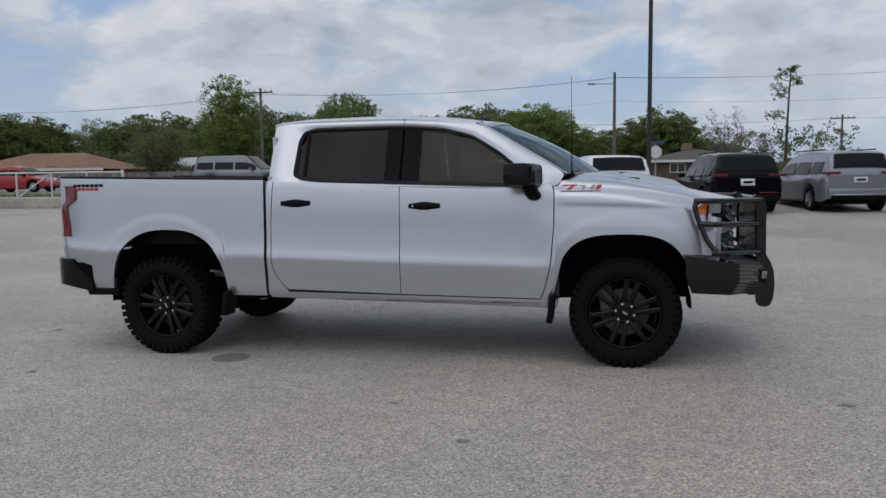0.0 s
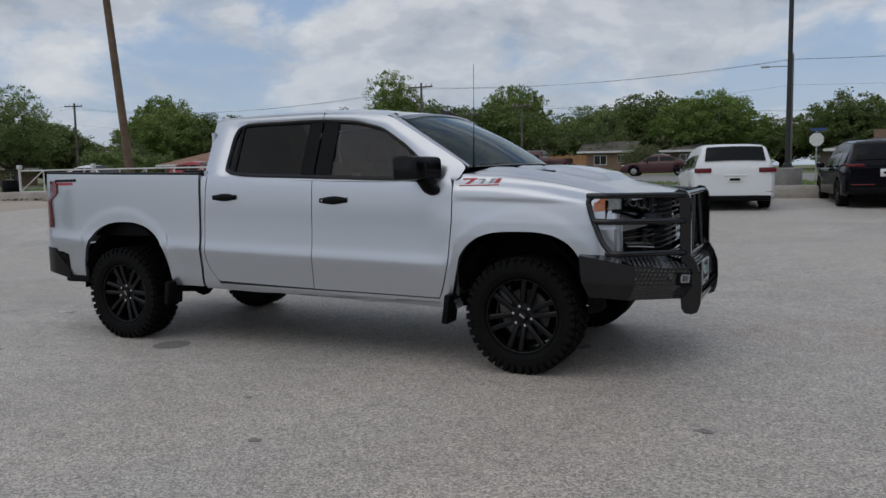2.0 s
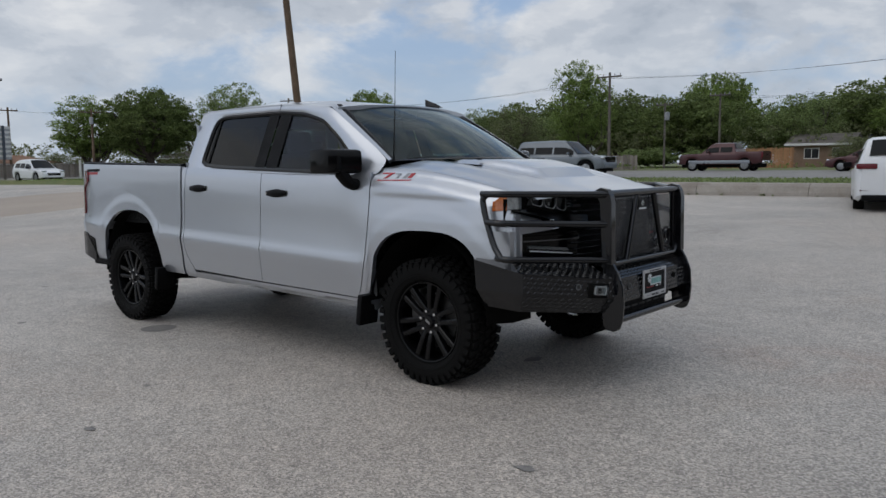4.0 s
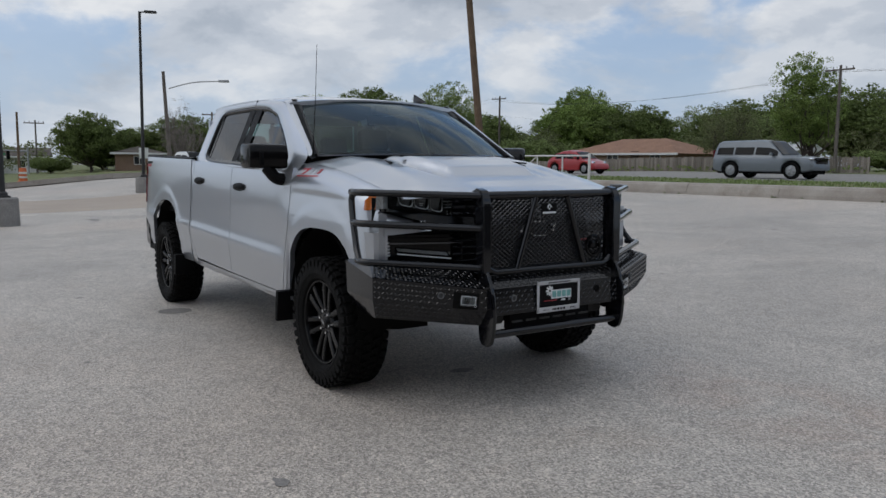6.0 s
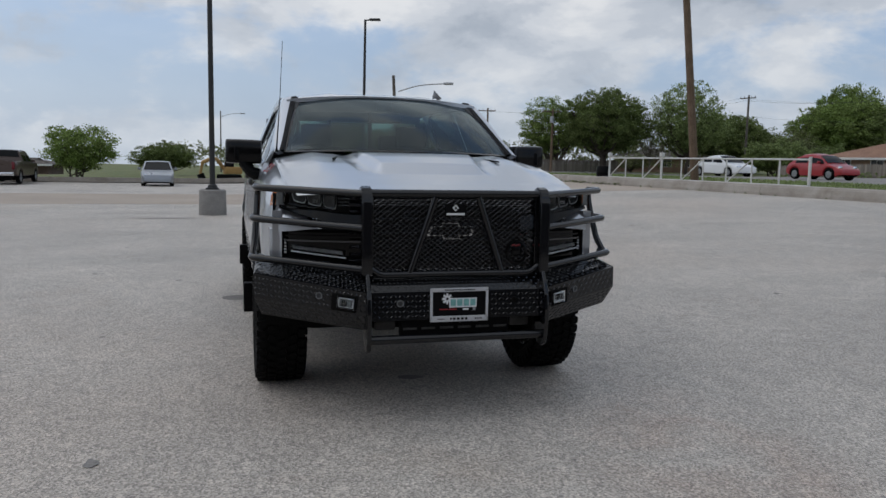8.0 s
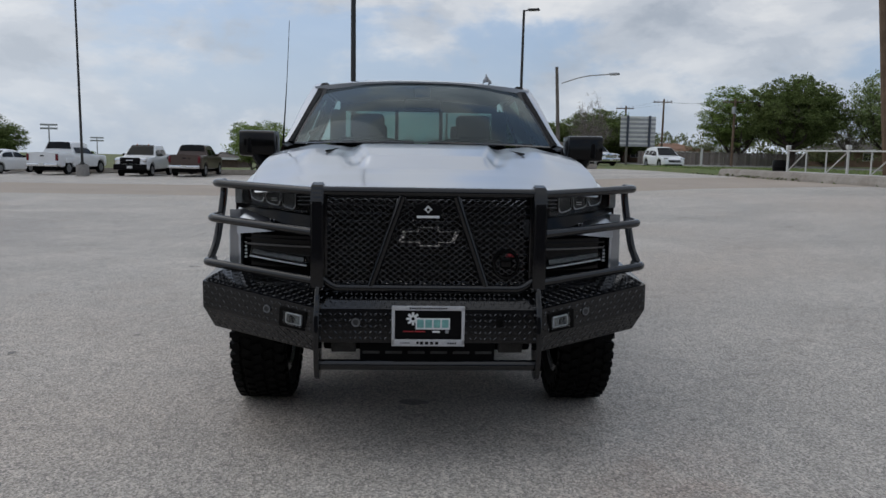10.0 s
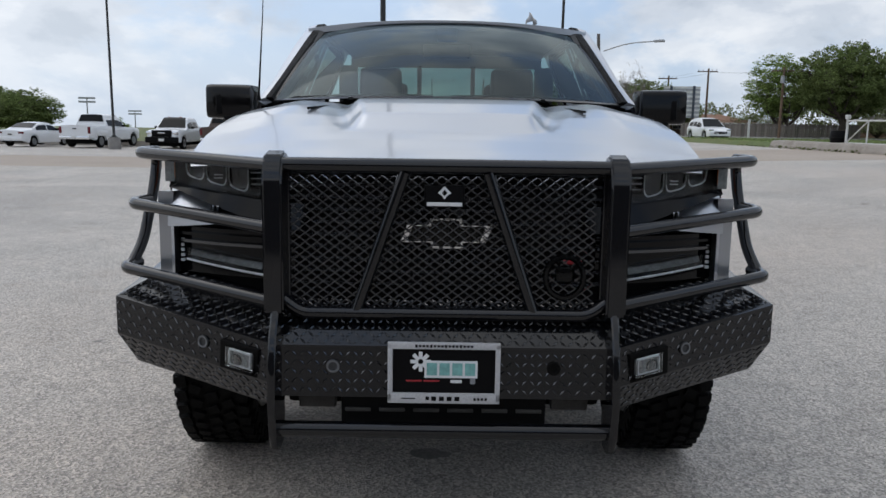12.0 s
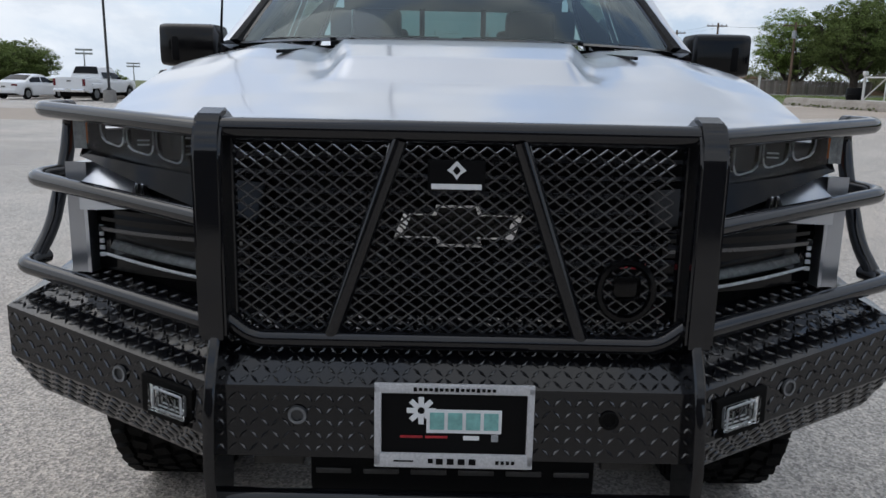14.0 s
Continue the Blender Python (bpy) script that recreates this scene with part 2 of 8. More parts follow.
    b.inputs["Strength"].default_value, b.inputs["Distance"].default_value = 0.55, 0.006
    add = n("ShaderNodeMath")
    add.operation = "ADD"
    link(stones.outputs["Distance"], add.inputs[0]), link(blotch, add.inputs[1])
    link(add.outputs[0], b.inputs["Height"])
    link(b.outputs[0], p.inputs["Normal"])
    return m


M["concrete"] = pavement("lot_concrete", (0.445, 0.407, 0.362), (0.312, 0.287, 0.258), (0.350, 0.297, 0.250))
M["drive"] = material("drive_asphalt", (0.40, 0.335, 0.275), 0.9, 0.0, (0.34, 0.29, 0.24), 0.3, 120, 0.5, bump=0.4)
M["kerb"] = material("kerb_concrete", (0.36, 0.33, 0.29), 0.9, 0.0, (0.25, 0.22, 0.19), 1.2, 60, 0.6, bump=0.4, stains=(0.20, 0.17, 0.14), stain_scale=1.4)
M["road"] = material("road_asphalt", (0.25, 0.24, 0.225), 0.9, 0.0, (0.20, 0.19, 0.18), 0.4, 90, 0.5, bump=0.3)
M["grass"] = material("grass", (0.085, 0.13, 0.035), 0.95, 0.0, (0.16, 0.16, 0.06), 0.35, 14, 0.8, bump=0.8, bump_scale=22, stains=(0.19, 0.16, 0.09), stain_scale=0.15)


# ---- ground ----
def ease(v, a, b):
    f = min(1.0, max(0.0, (v - a) / (b - a)))
    return f * f * (3 - 2 * f)


RISE = [(-1e9, 0.0), (2.0, 0.0), (8.0, 0.14), (18.2, 0.44), (18.4, 0.68), (30.0, 0.70), (54.0, 0.80), (58.0, 0.85), (110.0, 1.0), (1e9, 1.0)]
KERB_WEST = -50.0


def slant(x):
    """The kerb and the road run a little askew to the lot."""
    return 0.095 * min(40.0, max(-60.0, x))


def gz(x, y):
    """Height of the ground: the lot tilts a little, and climbs to the north kerb and the road behind it."""
    v = y - slant(x)
    for (y0, z0), (y1, z1) in zip(RISE, RISE[1:]):
        if v <= y1:
            rise = z0 + (z1 - z0) * (v - y0) / (y1 - y0)
            break
    rise *= lerp(0.45, 1.0, ease(x, -62, -40))
    flat = 1 - ease(math.hypot(x, y), 60, 200)
    tilt = 0.00996 * min(14, max(-52, x)) * (1 - ease(v, 4, 13)) + 0.00346 * min(10, max(-45, y))
    fall = 0.0125 * max(0.0, -60.0 - x) * (1 - ease(y, 4, 24))
    return tilt * flat + rise - fall


def lerp(a, b, t):
    return a + (b - a) * t


def mesh_object(name, bm, mats, smooth=False, parent=None, label=""):
    me = bpy.data.meshes.new(name)
    if smooth:
        bmesh.ops.recalc_face_normals(bm, faces=bm.faces)
        for f in bm.faces:
            f.smooth = True
        for e in bm.edges:
            if len(e.link_faces) == 2 and e.calc_face_angle(0.0) > 0.62:
                e.smooth = False
    bm.normal_update()
    bm.to_mesh(me)
    bm.free()
    for m in mats if isinstance(mats, (list, tuple)) else [mats]:
        me.materials.append(m)
    ob = new(name, me)
    if parent:
        ob.parent = parent
    if label:
        ob["label"] = label
    return ob


def facing(ob, way):
    """Turns an open sheet so that it faces the given way."""
    if sum((p.normal * p.area for p in ob.data.polygons), Vector()).dot(Vector(way)) < 0:
        ob.data.flip_normals()
    return ob


def part(name, bm, mat, parent, label="", smooth=False):
    return mesh_object(name, bm, mat, smooth, parent, label)


def build_ground():
    def steps(edges):
        out = []
        for a, b, k in edges:
            out += [a + (b - a) * i / k for i in range(k)]
        return out + [edges[-1][1]]
    xs = steps([(-3000, -400, 4), (-400, -120, 5), (-120, -50, 14), (-50, -31, 10), (-31, -22, 5), (-22, 14, 24), (14, 60, 12), (60, 400, 5), (400, 3000, 4)])
    ys = steps([(-3000, -400, 4), (-400, -60, 5), (-60, -12, 12), (-12, 1.2, 11), (1.2, 8, 7), (8, 18.2, 8), (18.2, 18.4, 1), (18.4, 30, 5), (30, 54, 6),
                (54, 58, 2), (58, 110, 8), (110, 400, 5), (400, 3000, 4)])
    bm = bmesh.new()
    vs = [[bm.verts.new((x, y + slant(x), gz(x, y + slant(x)))) for y in ys] for x in xs]
    for i in range(len(xs) - 1):
        for j in range(len(ys) - 1):
            f = bm.faces.new((vs[i][j], vs[i + 1][j], vs[i + 1][j + 1], vs[i][j + 1]))
            x, y = (xs[i] + xs[i + 1]) / 2, (ys[j] + ys[j + 1]) / 2
            if 30 < y < 54:
                f.material_index = 2
            elif y > 18.2 or x < KERB_WEST or x > 60 or y < -60:
                f.material_index = 1
            elif -31 < x < -22:
                f.material_index = 3
            f.smooth = True
    ob = mesh_object("ground", bm, [M["concrete"], M["grass"], M["road"], M["drive"]])
    return tagged(ob, "pale grey concrete parking lot with grass verges and road", "ground", kind="structure")


build_ground()


# ---- shape helpers ----
def append(bm, other):
    """Copies one bmesh into another."""
    made = {v: bm.verts.new(v.co) for v in other.verts}
    for f in other.faces:
        bm.faces.new([made[v] for v in f.verts]).material_index = f.material_index
    other.free()


def add_box(bm, centre, size, bev=0.0, turn=None, segs=2, taper=None):
    """A bevelled box; taper scales its top in x and y."""
    b = bmesh.new()
    bmesh.ops.create_cube(b, size=1)
    for v in b.verts:
        k = taper if taper and v.co.z > 0 else (1, 1)
        v.co = Vector((v.co.x * size[0] * k[0], v.co.y * size[1] * k[1], v.co.z * size[2]))
    if bev:
        bmesh.ops.bevel(b, geom=list(b.edges), offset=bev, segments=segs, affect="EDGES", profile=0.6)
    m = Matrix.Translation(centre)
    if turn:
        m = m @ Euler([radians(a) for a in turn]).to_matrix().to_4x4()
    bmesh.ops.transform(b, matrix=m, verts=b.verts)
    append(bm, b)
    return bm


def a_box(*args, **kw):
    return add_box(bmesh.new(), *args, **kw)


def grid(bm, points, wrap=False):
    """Faces over rows of points."""
    vs = [[bm.verts.new(p) for p in row] for row in points]
    cols = len(vs[0])
    for i in range(len(vs) - 1):
        for j in range(cols if wrap else cols - 1):
            k = (j + 1) % cols
            bm.faces.new((vs[i][j], vs[i + 1][j], vs[i + 1][k], vs[i][k]))
    return vs


def turned_in(bm, points, inward):
    """A panel over rows of points, its rim folded inwards by the vector inward(point)."""
    vs = grid(bm, points)
    rim = [*vs[0], *[r[-1] for r in vs[1:]], *reversed(vs[-1][:-1]), *[r[0] for r in reversed(vs[1:-1])]]
    back = [bm.verts.new(v.co + inward(v.co)) for v in rim]
    for i in range(len(rim)):
        j = (i + 1) % len(rim)
        bm.faces.new((rim[i], rim[j], back[j], back[i]))
    return bm


def fillet(pts, rad, n=5):
    """Rounds the inner corners of a polyline."""
    pts = [Vector(p) for p in pts]
    out = [pts[0]]
    for a, b, c in zip(pts, pts[1:], pts[2:]):
        u, v = (a - b), (c - b)
        r = min(rad, u.length * 0.48, v.length * 0.48)
        p, q = b + u.normalized() * r, b + v.normalized() * r
        for i in range(n + 1):
            t = i / n
            out.append(p * (1 - t) ** 2 + b * 2 * t * (1 - t) + q * t * t)
    return out + [pts[-1]]


def tube(bm, pts, r, seg=10, flat=1.0, caps=True):
    """Sweeps a round section along points."""
    pts = [Vector(p) for p in pts]
    up, rings = None, []
    for i, p in enumerate(pts):
        d = (pts[min(i + 1, len(pts) - 1)] - pts[max(i - 1, 0)]).normalized()
        if up is None:
            up = d.orthogonal().normalized()
            if abs(d.z) < 0.9:
                up = (Vector((0, 0, 1)) - d * d.z).normalized()
        else:
            up = (up - d * up.dot(d)).normalized()
        side = d.cross(up)
        rr = r[i] if isinstance(r, (list, tuple)) else r
        rings.append([p + (up * math.cos(a) * flat + side * math.sin(a)) * rr for a in [2 * math.pi * k / seg for k in range(seg)]])
    vs = grid(bm, rings, wrap=True)
    if caps:
        bm.faces.new(vs[0]), bm.faces.new(list(reversed(vs[-1])))
    return bm


def a_tube(*args, **kw):
    return tube(bmesh.new(), *args, **kw)


def lathe(profile, seg=48, axis="y"):
    """Turns (radius, along) pairs round the axis."""
    bm = bmesh.new()
    rows = []
    for r, h in profile:
        row = []
        for k in range(seg):
            a = 2 * math.pi * k / seg
            c, s = r * math.cos(a), r * math.sin(a)
            row.append((c, h, s) if axis == "y" else (c, s, h) if axis == "z" else (h, c, s))
        rows.append(row)
    grid(bm, rows, wrap=True)
    return bm


def prism(outline, depth, centre=None):
    """A flat outline of 3D points, thickened by the vector depth."""
    bm = bmesh.new()
    a = [bm.verts.new(p) for p in outline]
    b = [bm.verts.new(Vector(p) + Vector(depth)) for p in outline]
    bm.faces.new(a), bm.faces.new(list(reversed(b)))
    for i in range(len(a)):
        j = (i + 1) % len(a)
        bm.faces.new((a[i], b[i], b[j], a[j]))
    return bm


def table(*pairs):
    xs, ys = [p[0] for p in pairs], [p[1] for p in pairs]
    return lambda v: float(np.interp(v, xs, ys))


# ---- the pickup: x forward from the front axle, y to its left, z up ----
TRUCK = pose(0, 0, 0, 0.198, -0.570, 0)
truck = tagged(new("pickup_truck"), "silver crew-cab pickup truck with black steel grille guard and off-road tyres", "pickup truck")
truck.matrix_world = TRUCK

M["tint_dark"] = glass("dark_tinted_glass", (0.03, 0.03, 0.033), ior=1.27)
M["tint_front"] = glass("front_door_glass", (0.40, 0.47, 0.46), ior=1.36)
M["tint_light"] = glass("lightly_tinted_glass", (0.62, 0.71, 0.69), ior=1.55)
M["windshield"] = glass("green_windshield_glass", (0.24, 0.36, 0.335), ior=1.36, sheen=(0.82, 0.95, 1.0))
M["clear"] = glass("clear_lens", (0.93, 0.95, 0.96), ior=1.33)
M["red_lens"] = material("red_tail_lens", (0.17, 0.004, 0.008), 0.12, 0, (0.10, 0.003, 0.006), 9, 200, 0.3, coat=0.5)
M["amber"] = material("amber_lens", (0.62, 0.17, 0.03), 0.2, 0, (0.5, 0.12, 0.02), 12, 200, 0.3, coat=0.8)
M["white_decal"] = material("white_decal", (0.72, 0.73, 0.74), 0.4, amount=0.08, second=(0.68, 0.69, 0.70))
M["grey_decal"] = material("grey_decal", (0.30, 0.31, 0.33), 0.4)
M["red_decal"] = material("red_decal", (0.42, 0.02, 0.03), 0.4)
M["teal_decal"] = material("teal_decal", (0.20, 0.45, 0.43), 0.4)
M["seat"] = material("black_seat_cloth", (0.025, 0.025, 0.027), 0.9, 0, (0.04, 0.04, 0.042), 8, 150, 0.5, bump=0.4)
M["cabin"] = material("grey_cabin_trim", (0.03, 0.031, 0.032), 0.7, 0, (0.045, 0.046, 0.047), 5, 100, 0.4, bump=0.2)
M["headliner"] = material("grey_headliner", (0.05, 0.053, 0.054), 0.9, 0, (0.04, 0.043, 0.044), 5, 160, 0.4)
M["rim_black"] = material("black_wheel_paint", (0.003, 0.003, 0.0035), 0.22, 0.0, (0.005, 0.005, 0.0055), 8, 200, 0.4, spec=0.22)

body_z = table((0.38, 0.90), (0.44, 0.955), (0.50, 0.982), (0.60, 0.990), (0.775, 1.008), (0.793, 1.007), (0.835, 0.994), (0.90, 0.988), (0.97, 0.983), (1.05, 0.979),
               (1.17, 0.975), (1.23, 0.971), (1.30, 0.964), (1.36, 0.953), (1.40, 0.938), (1.46, 0.92))
bed_z = table((0.38, 0.92), (0.46, 0.965), (0.52, 0.980), (0.62, 0.985), (0.775, 1.004), (0.795, 1.003), (0.83, 0.993), (0.90, 0.986), (1.00, 0.980), (1.25, 0.969), (1.36, 0.962), (1.45, 0.950), (1.56, 0.935))
WHEELS = (0.0, -3.72)


def half_width(x, z):
    """The side of the body: distance from the middle line."""
    q = z + 0.033 * (x + 1.7)
    y = bed_z(q) if x < -2.80 else body_z(q)
    fender = ease(x, -0.75, -0.40)
    if fender > 0:
        y = lerp(y, table((0.4, 0.95), (0.55, 0.985), (0.8, 0.99), (1.0, 0.985), (1.10, 0.978), (1.20, 0.962), (1.235, 0.955), (1.27, 0.957), (1.33, 0.945), (1.40, 0.915), (1.48, 0.87))(q), fender)
    for xc, top in zip(WHEELS, (0.66, 0.68)):
        r = math.hypot(x - xc + 0.02, (z - 0.46) * 1.0)
        y += 0.005 * (1 - ease(r, top - 0.03, top + 0.05)) * ease(z, 0.36, 0.6)
    if x > 0.28:
        y -= 0.55 * (x - 0.28) ** 2
    if x < -4.3:
        y -= 0.28 * (x + 4.3) ** 2
    return y


def cab_width(x, z):
    return 0.938 - (z - 1.38) * 0.42 - 0.055 * ease(x, -1.1, -0.45)


def arch(x, xc, half, base, high, power):
    u = abs(x - xc) / half
    return None if u >= 1 else base + high * (1 - u ** power) ** (1 / power)


def side_grid(xr, xf, zb, zt, nu, nv, width, bunch=None):
    rows = []
    for i in range(nu + 1):
        u = i / nu
        row = []
        for j in range(nv + 1):
            v = j / nv
            z = lerp(0.6, 1.3, v)
            for _ in range(4):
                x = lerp(xr(z), xf(z), u)
                z = lerp(zb(x), zt(x), v)
            row.append(Vector((x, width(x, z), z)))
        rows.append(row)
    return rows


def mirrored(rows, s):
    return [[Vector((p.x, s * p.y, p.z)) for p in row] for row in rows]


def inner(s, d=0.035):
    return lambda p: Vector((0, -s * d, 0))


def hood_half(x):
    return table((-0.5, 0.862), (0.0, 0.868), (0.35, 0.862), (0.55, 0.845), (0.70, 0.82), (0.80, 0.78), (0.92, 0.70))(x)


HOOD_MID = table((-0.5, 1.462), (-0.2, 1.445), (0.0, 1.422), (0.2, 1.388), (0.4, 1.345), (0.6, 1.297), (0.74, 1.268), (0.82, 1.250), (0.87, 1.238), (0.905, 1.226))


def hood_z(x, y):
    u = abs(y) / hood_half(x)
    z = HOOD_MID(x) - 0.040 * u ** lerp(6.5, 4.0, ease(x, -0.35, 0.30)) - 0.012 * u * u
    edge = lerp(0.400, 0.345, ease(x, 0.02, 0.42))
    z += 0.041 * min(1, max(0, (edge - abs(y)) / 0.050)) * min(1, max(0, (0.490 - x) / 0.105)) * (0.3 + 0.7 * ease(x, -0.22, 0.12))
    z -= 0.012 * max(0, 1 - abs(abs(y) - edge - 0.03) / 0.06) * (1 - ease(x, 0.30, 0.55))
    z += 0.012 * (1 - ease(abs(abs(y) - 0.63), 0.0, 0.14)) * (1 - ease(x, 0.1, 0.7))
    return z - 0.020


def belt(x):
    return 1.405 + (-0.043) * (x + 2.4)


def rear_arch(x):
    z = arch(x, -3.70, 0.525, 0.48, 0.56, 2.5)
    low = lerp(0.50, 0.545, ease(-x, 3.2, 4.3))
    return low if z is None else max(z, low)


def front_arch(x):
    z = arch(x, -0.02, 0.485, 0.46, 0.525, 3.0)
    low = 0.44 if x < 0 else 0.80
    return low if z is None else max(z, low)


def build_side(s):
    tag = "passenger" if s < 0 else "driver"
    # bed side: dense columns round the wheel arch
    top = table((-4.72, 1.482), (-2.83, 1.432))
    rows = side_grid(lambda z: -4.735 + 0.05 * ease(z, 1.2, 0.6), lambda z: -2.832, lambda x: max(rear_arch(x), 0.80 if x < -4.66 else 0), top, 110, 26, half_width)
    bed = part("bed_side", turned_in(bmesh.new(), mirrored(rows, s), inner(s)), M["silver"], truck, smooth=True)
    # black cap on the rail
    pts = [(x, s * (half_width(x, top(x)) - 0.045), top(x) + 0.008) for x in np.linspace(-4.72, -2.84, 14)]
    part("rail_cap", a_tube(pts, 0.05, 8, flat=0.24), M["black_plastic"], bed, "black plastic bed rail cap", True)
    # red tail lamp wrapping the corner
    bm = bmesh.new()
    rows = []
    for z in np.linspace(0.985, 1.415, 16):
        reach = lerp(0.125, 0.10, ease(z, 1.05, 1.20))
        reach = lerp(reach, 0.20, ease(z, 1.24, 1.30)) - 0.03 * ease(z, 1.38, 1.415)
        rows.append([Vector((-4.755 + reach * t, s * (half_width(max(-4.70, -4.755 + reach * t), z) + 0.012 - 0.05 * (1 - t) ** 3), z)) for t in np.linspace(0, 1, 7)])
    lamp = part("tail_lamp", turned_in(bmesh.new(), rows, inner(s, 0.05)), M["red_lens"], truck, "red wrap-around tail lamp", True)

    # doors
    rear_edge = table((0.55, -2.63), (0.60, -2.68), (0.66, -2.73), (0.73, -2.757), (0.85, -2.766), (1.07, -2.766), (1.45, -2.745))
    rows = side_grid(rear_edge, lambda z: -1.703, lambda x: lerp(0.556, 0.528, (x + 2.64) / 0.93), belt, 44, 26, half_width)
    rear = part("rear_door", turned_in(bmesh.new(), mirrored(rows, s), inner(s)), M["silver"], truck, smooth=True)
    front_edge = table((0.50, -0.625), (0.54, -0.602), (0.62, -0.577), (0.76, -0.545), (1.05, -0.518), (1.30, -0.516), (1.40, -0.55), (1.46, -0.61))
    rows = side_grid(lambda z: -1.697, front_edge, lambda x: lerp(0.527, 0.505, (x + 1.7) / 1.1), lambda x: belt(x) + 0.03 * ease(x, -0.75, -0.55), 46, 26, half_width)
    front = part("front_door", turned_in(bmesh.new(), mirrored(rows, s), inner(s)), M["silver"], truck, smooth=True)
    for door, xh, zh in ((rear, -2.555, 1.243), (front, -1.50, 1.210)):
        y = half_width(xh, zh)
        bm = bmesh.new()
        rows = []
        for i in range(13):
            t = i / 12
            x = xh + lerp(-0.125, 0.125, t)
            fat = 0.020 + 0.013 * math.sin(math.pi * t) ** 2 * (1 if abs(t - 0.5) < 0.34 else 0.6)
            out = 0.018 + 0.026 * math.sin(math.pi * t) ** 0.6
            rows.append([Vector((x, s * (y - 0.01 + out * math.sin(math.pi * k / 7) ** 0.5), zh - fat * math.cos(math.pi * k / 7))) for k in range(8)])
        grid(bm, rows)
        part("door_handle", bm, M["black_plastic"], door, "black door handle", True)
        bm = bmesh.new()
        rows = [[Vector((xh + lerp(-0.062, 0.062, i / 8), s * (y + 0.003 - 0.006 * math.sin(math.pi * i / 8)), zh - 0.012 - 0.032 * math.sin(math.pi * i / 8) ** 0.7 * k / 3)) for k in range(4)] for i in range(9)]
        grid(bm, rows)
        part("handle_cup", bm, M["chrome"], door, "bright handle recess", True)
    part("keyhole", lathe([(0.0, 0.0), (0.008, 0.0)], 10), M["chrome"], front).matrix_local = pose(-1.585, s * (half_width(-1.585, 1.21) + 0.033), 1.212)

    # rocker and cab corner
    rows = [[Vector((x, s * (half_width(x, z) - (0.03 if z < 0.47 else 0.004)), z)) for z in np.linspace(0.425 - 0.027 * (x + 0.52), 0.497 - 0.018 * (x + 0.6), 7)] for x in np.linspace(-2.80, -0.50, 20)]
    part("rocker_panel", turned_in(bmesh.new(), rows, inner(s, 0.10)), M["silver"], truck, smooth=True)
    rows = side_grid(lambda z: -2.808, lambda z: rear_edge(z) - 0.007, lambda x: 0.505, belt, 6, 26, half_width)
    part("cab_corner", turned_in(bmesh.new(), mirrored(rows, s), inner(s, 0.10)), M["silver"], truck, smooth=True)

    # front fender, rolled over to the hood line
    def fender_top(x):
        return hood_z(x, hood_half(x)) - 0.004

    def fender_width(x, z):
        zt = fender_top(x)
        t = ease(z, zt - 0.14, zt)
        return lerp(half_width(x, z), hood_half(x) + 0.007, t * t)
    rows = side_grid(lambda z: front_edge(z) + 0.008, lambda z: table((0.80, 0.47), (0.86, 0.50), (1.0, 0.60), (1.10, 0.60), (1.22, 0.66), (1.35, 0.72))(z), front_arch, fender_top, 90, 30, fender_width)
    fender = part("front_fender", turned_in(bmesh.new(), mirrored(rows, s), inner(s)), M["silver"], truck, smooth=True)
    # decal bars on the fender: red slashes with pale edges
    for (x0, x1, z0, z1, lean), m in (((-0.455, -0.345, 1.344, 1.353, 0.0), "red_decal"), ((-0.425, -0.395, 1.314, 1.345, 0.04), "red_decal"), ((-0.465, -0.170, 1.300, 1.307, 0.0), "red_decal"),
                                      ((-0.335, -0.285, 1.340, 1.348, 0.0), "grey_decal"), ((-0.318, -0.295, 1.316, 1.342, 0.02), "grey_decal"), ((-0.255, -0.225, 1.316, 1.348, 0.02), "grey_decal"), ((-0.215, -0.180, 1.316, 1.348, 0.02), "red_decal")):
        rows = [[Vector((x + lean * (z - z0) / 0.035, s * (fender_width(x, z) + 0.002), z)) for z in np.linspace(z0, z1, 3)] for x in np.linspace(x0, x1, 5)]
        part("decal_bar", turned_in(bmesh.new(), rows, inner(s, 0.003)), M[m], fender, "red and grey decal bar")
    for k in range(7):
        x = -4.585 + 0.044 * k
        for row, m in ((0, "black_plastic"), (1, "red_decal")):
            if row == 1 and k > 5:
                continue
            zc = 1.415 - 0.030 * row
            rows = [[Vector((xx, s * (half_width(xx, zz) + 0.002), zz)) for zz in (zc - 0.0125, zc + 0.0125)] for xx in (x, x + 0.037)]
            part("decal_bar", turned_in(bmesh.new(), rows, inner(s, 0.003)), M[m], bed, "black and red decal bars")

    # cab side: silver frame round the windows
    P = [(-2.60, 1.46, -2.803, 1.40), (-2.585, 1.74, -2.797, 1.66), (-2.55, 1.815, -2.80, 1.855), (-2.46, 1.845, -2.74, 1.903), (-1.72, 1.842, -1.75, 1.893), (-1.40, 1.815, -1.40, 1.872),
         (-1.15, 1.752, -1.105, 1.838), (-0.94, 1.622, -0.83, 1.678), (-0.80, 1.508, -0.60, 1.54), (-0.715, 1.425, -0.435, 1.437), (-0.725, 1.338, -0.50, 1.33), (-1.57, 1.374, -1.57, 1.352),
         (-2.30, 1.402, -2.40, 1.386), (-2.52, 1.422, -2.70, 1.39)]

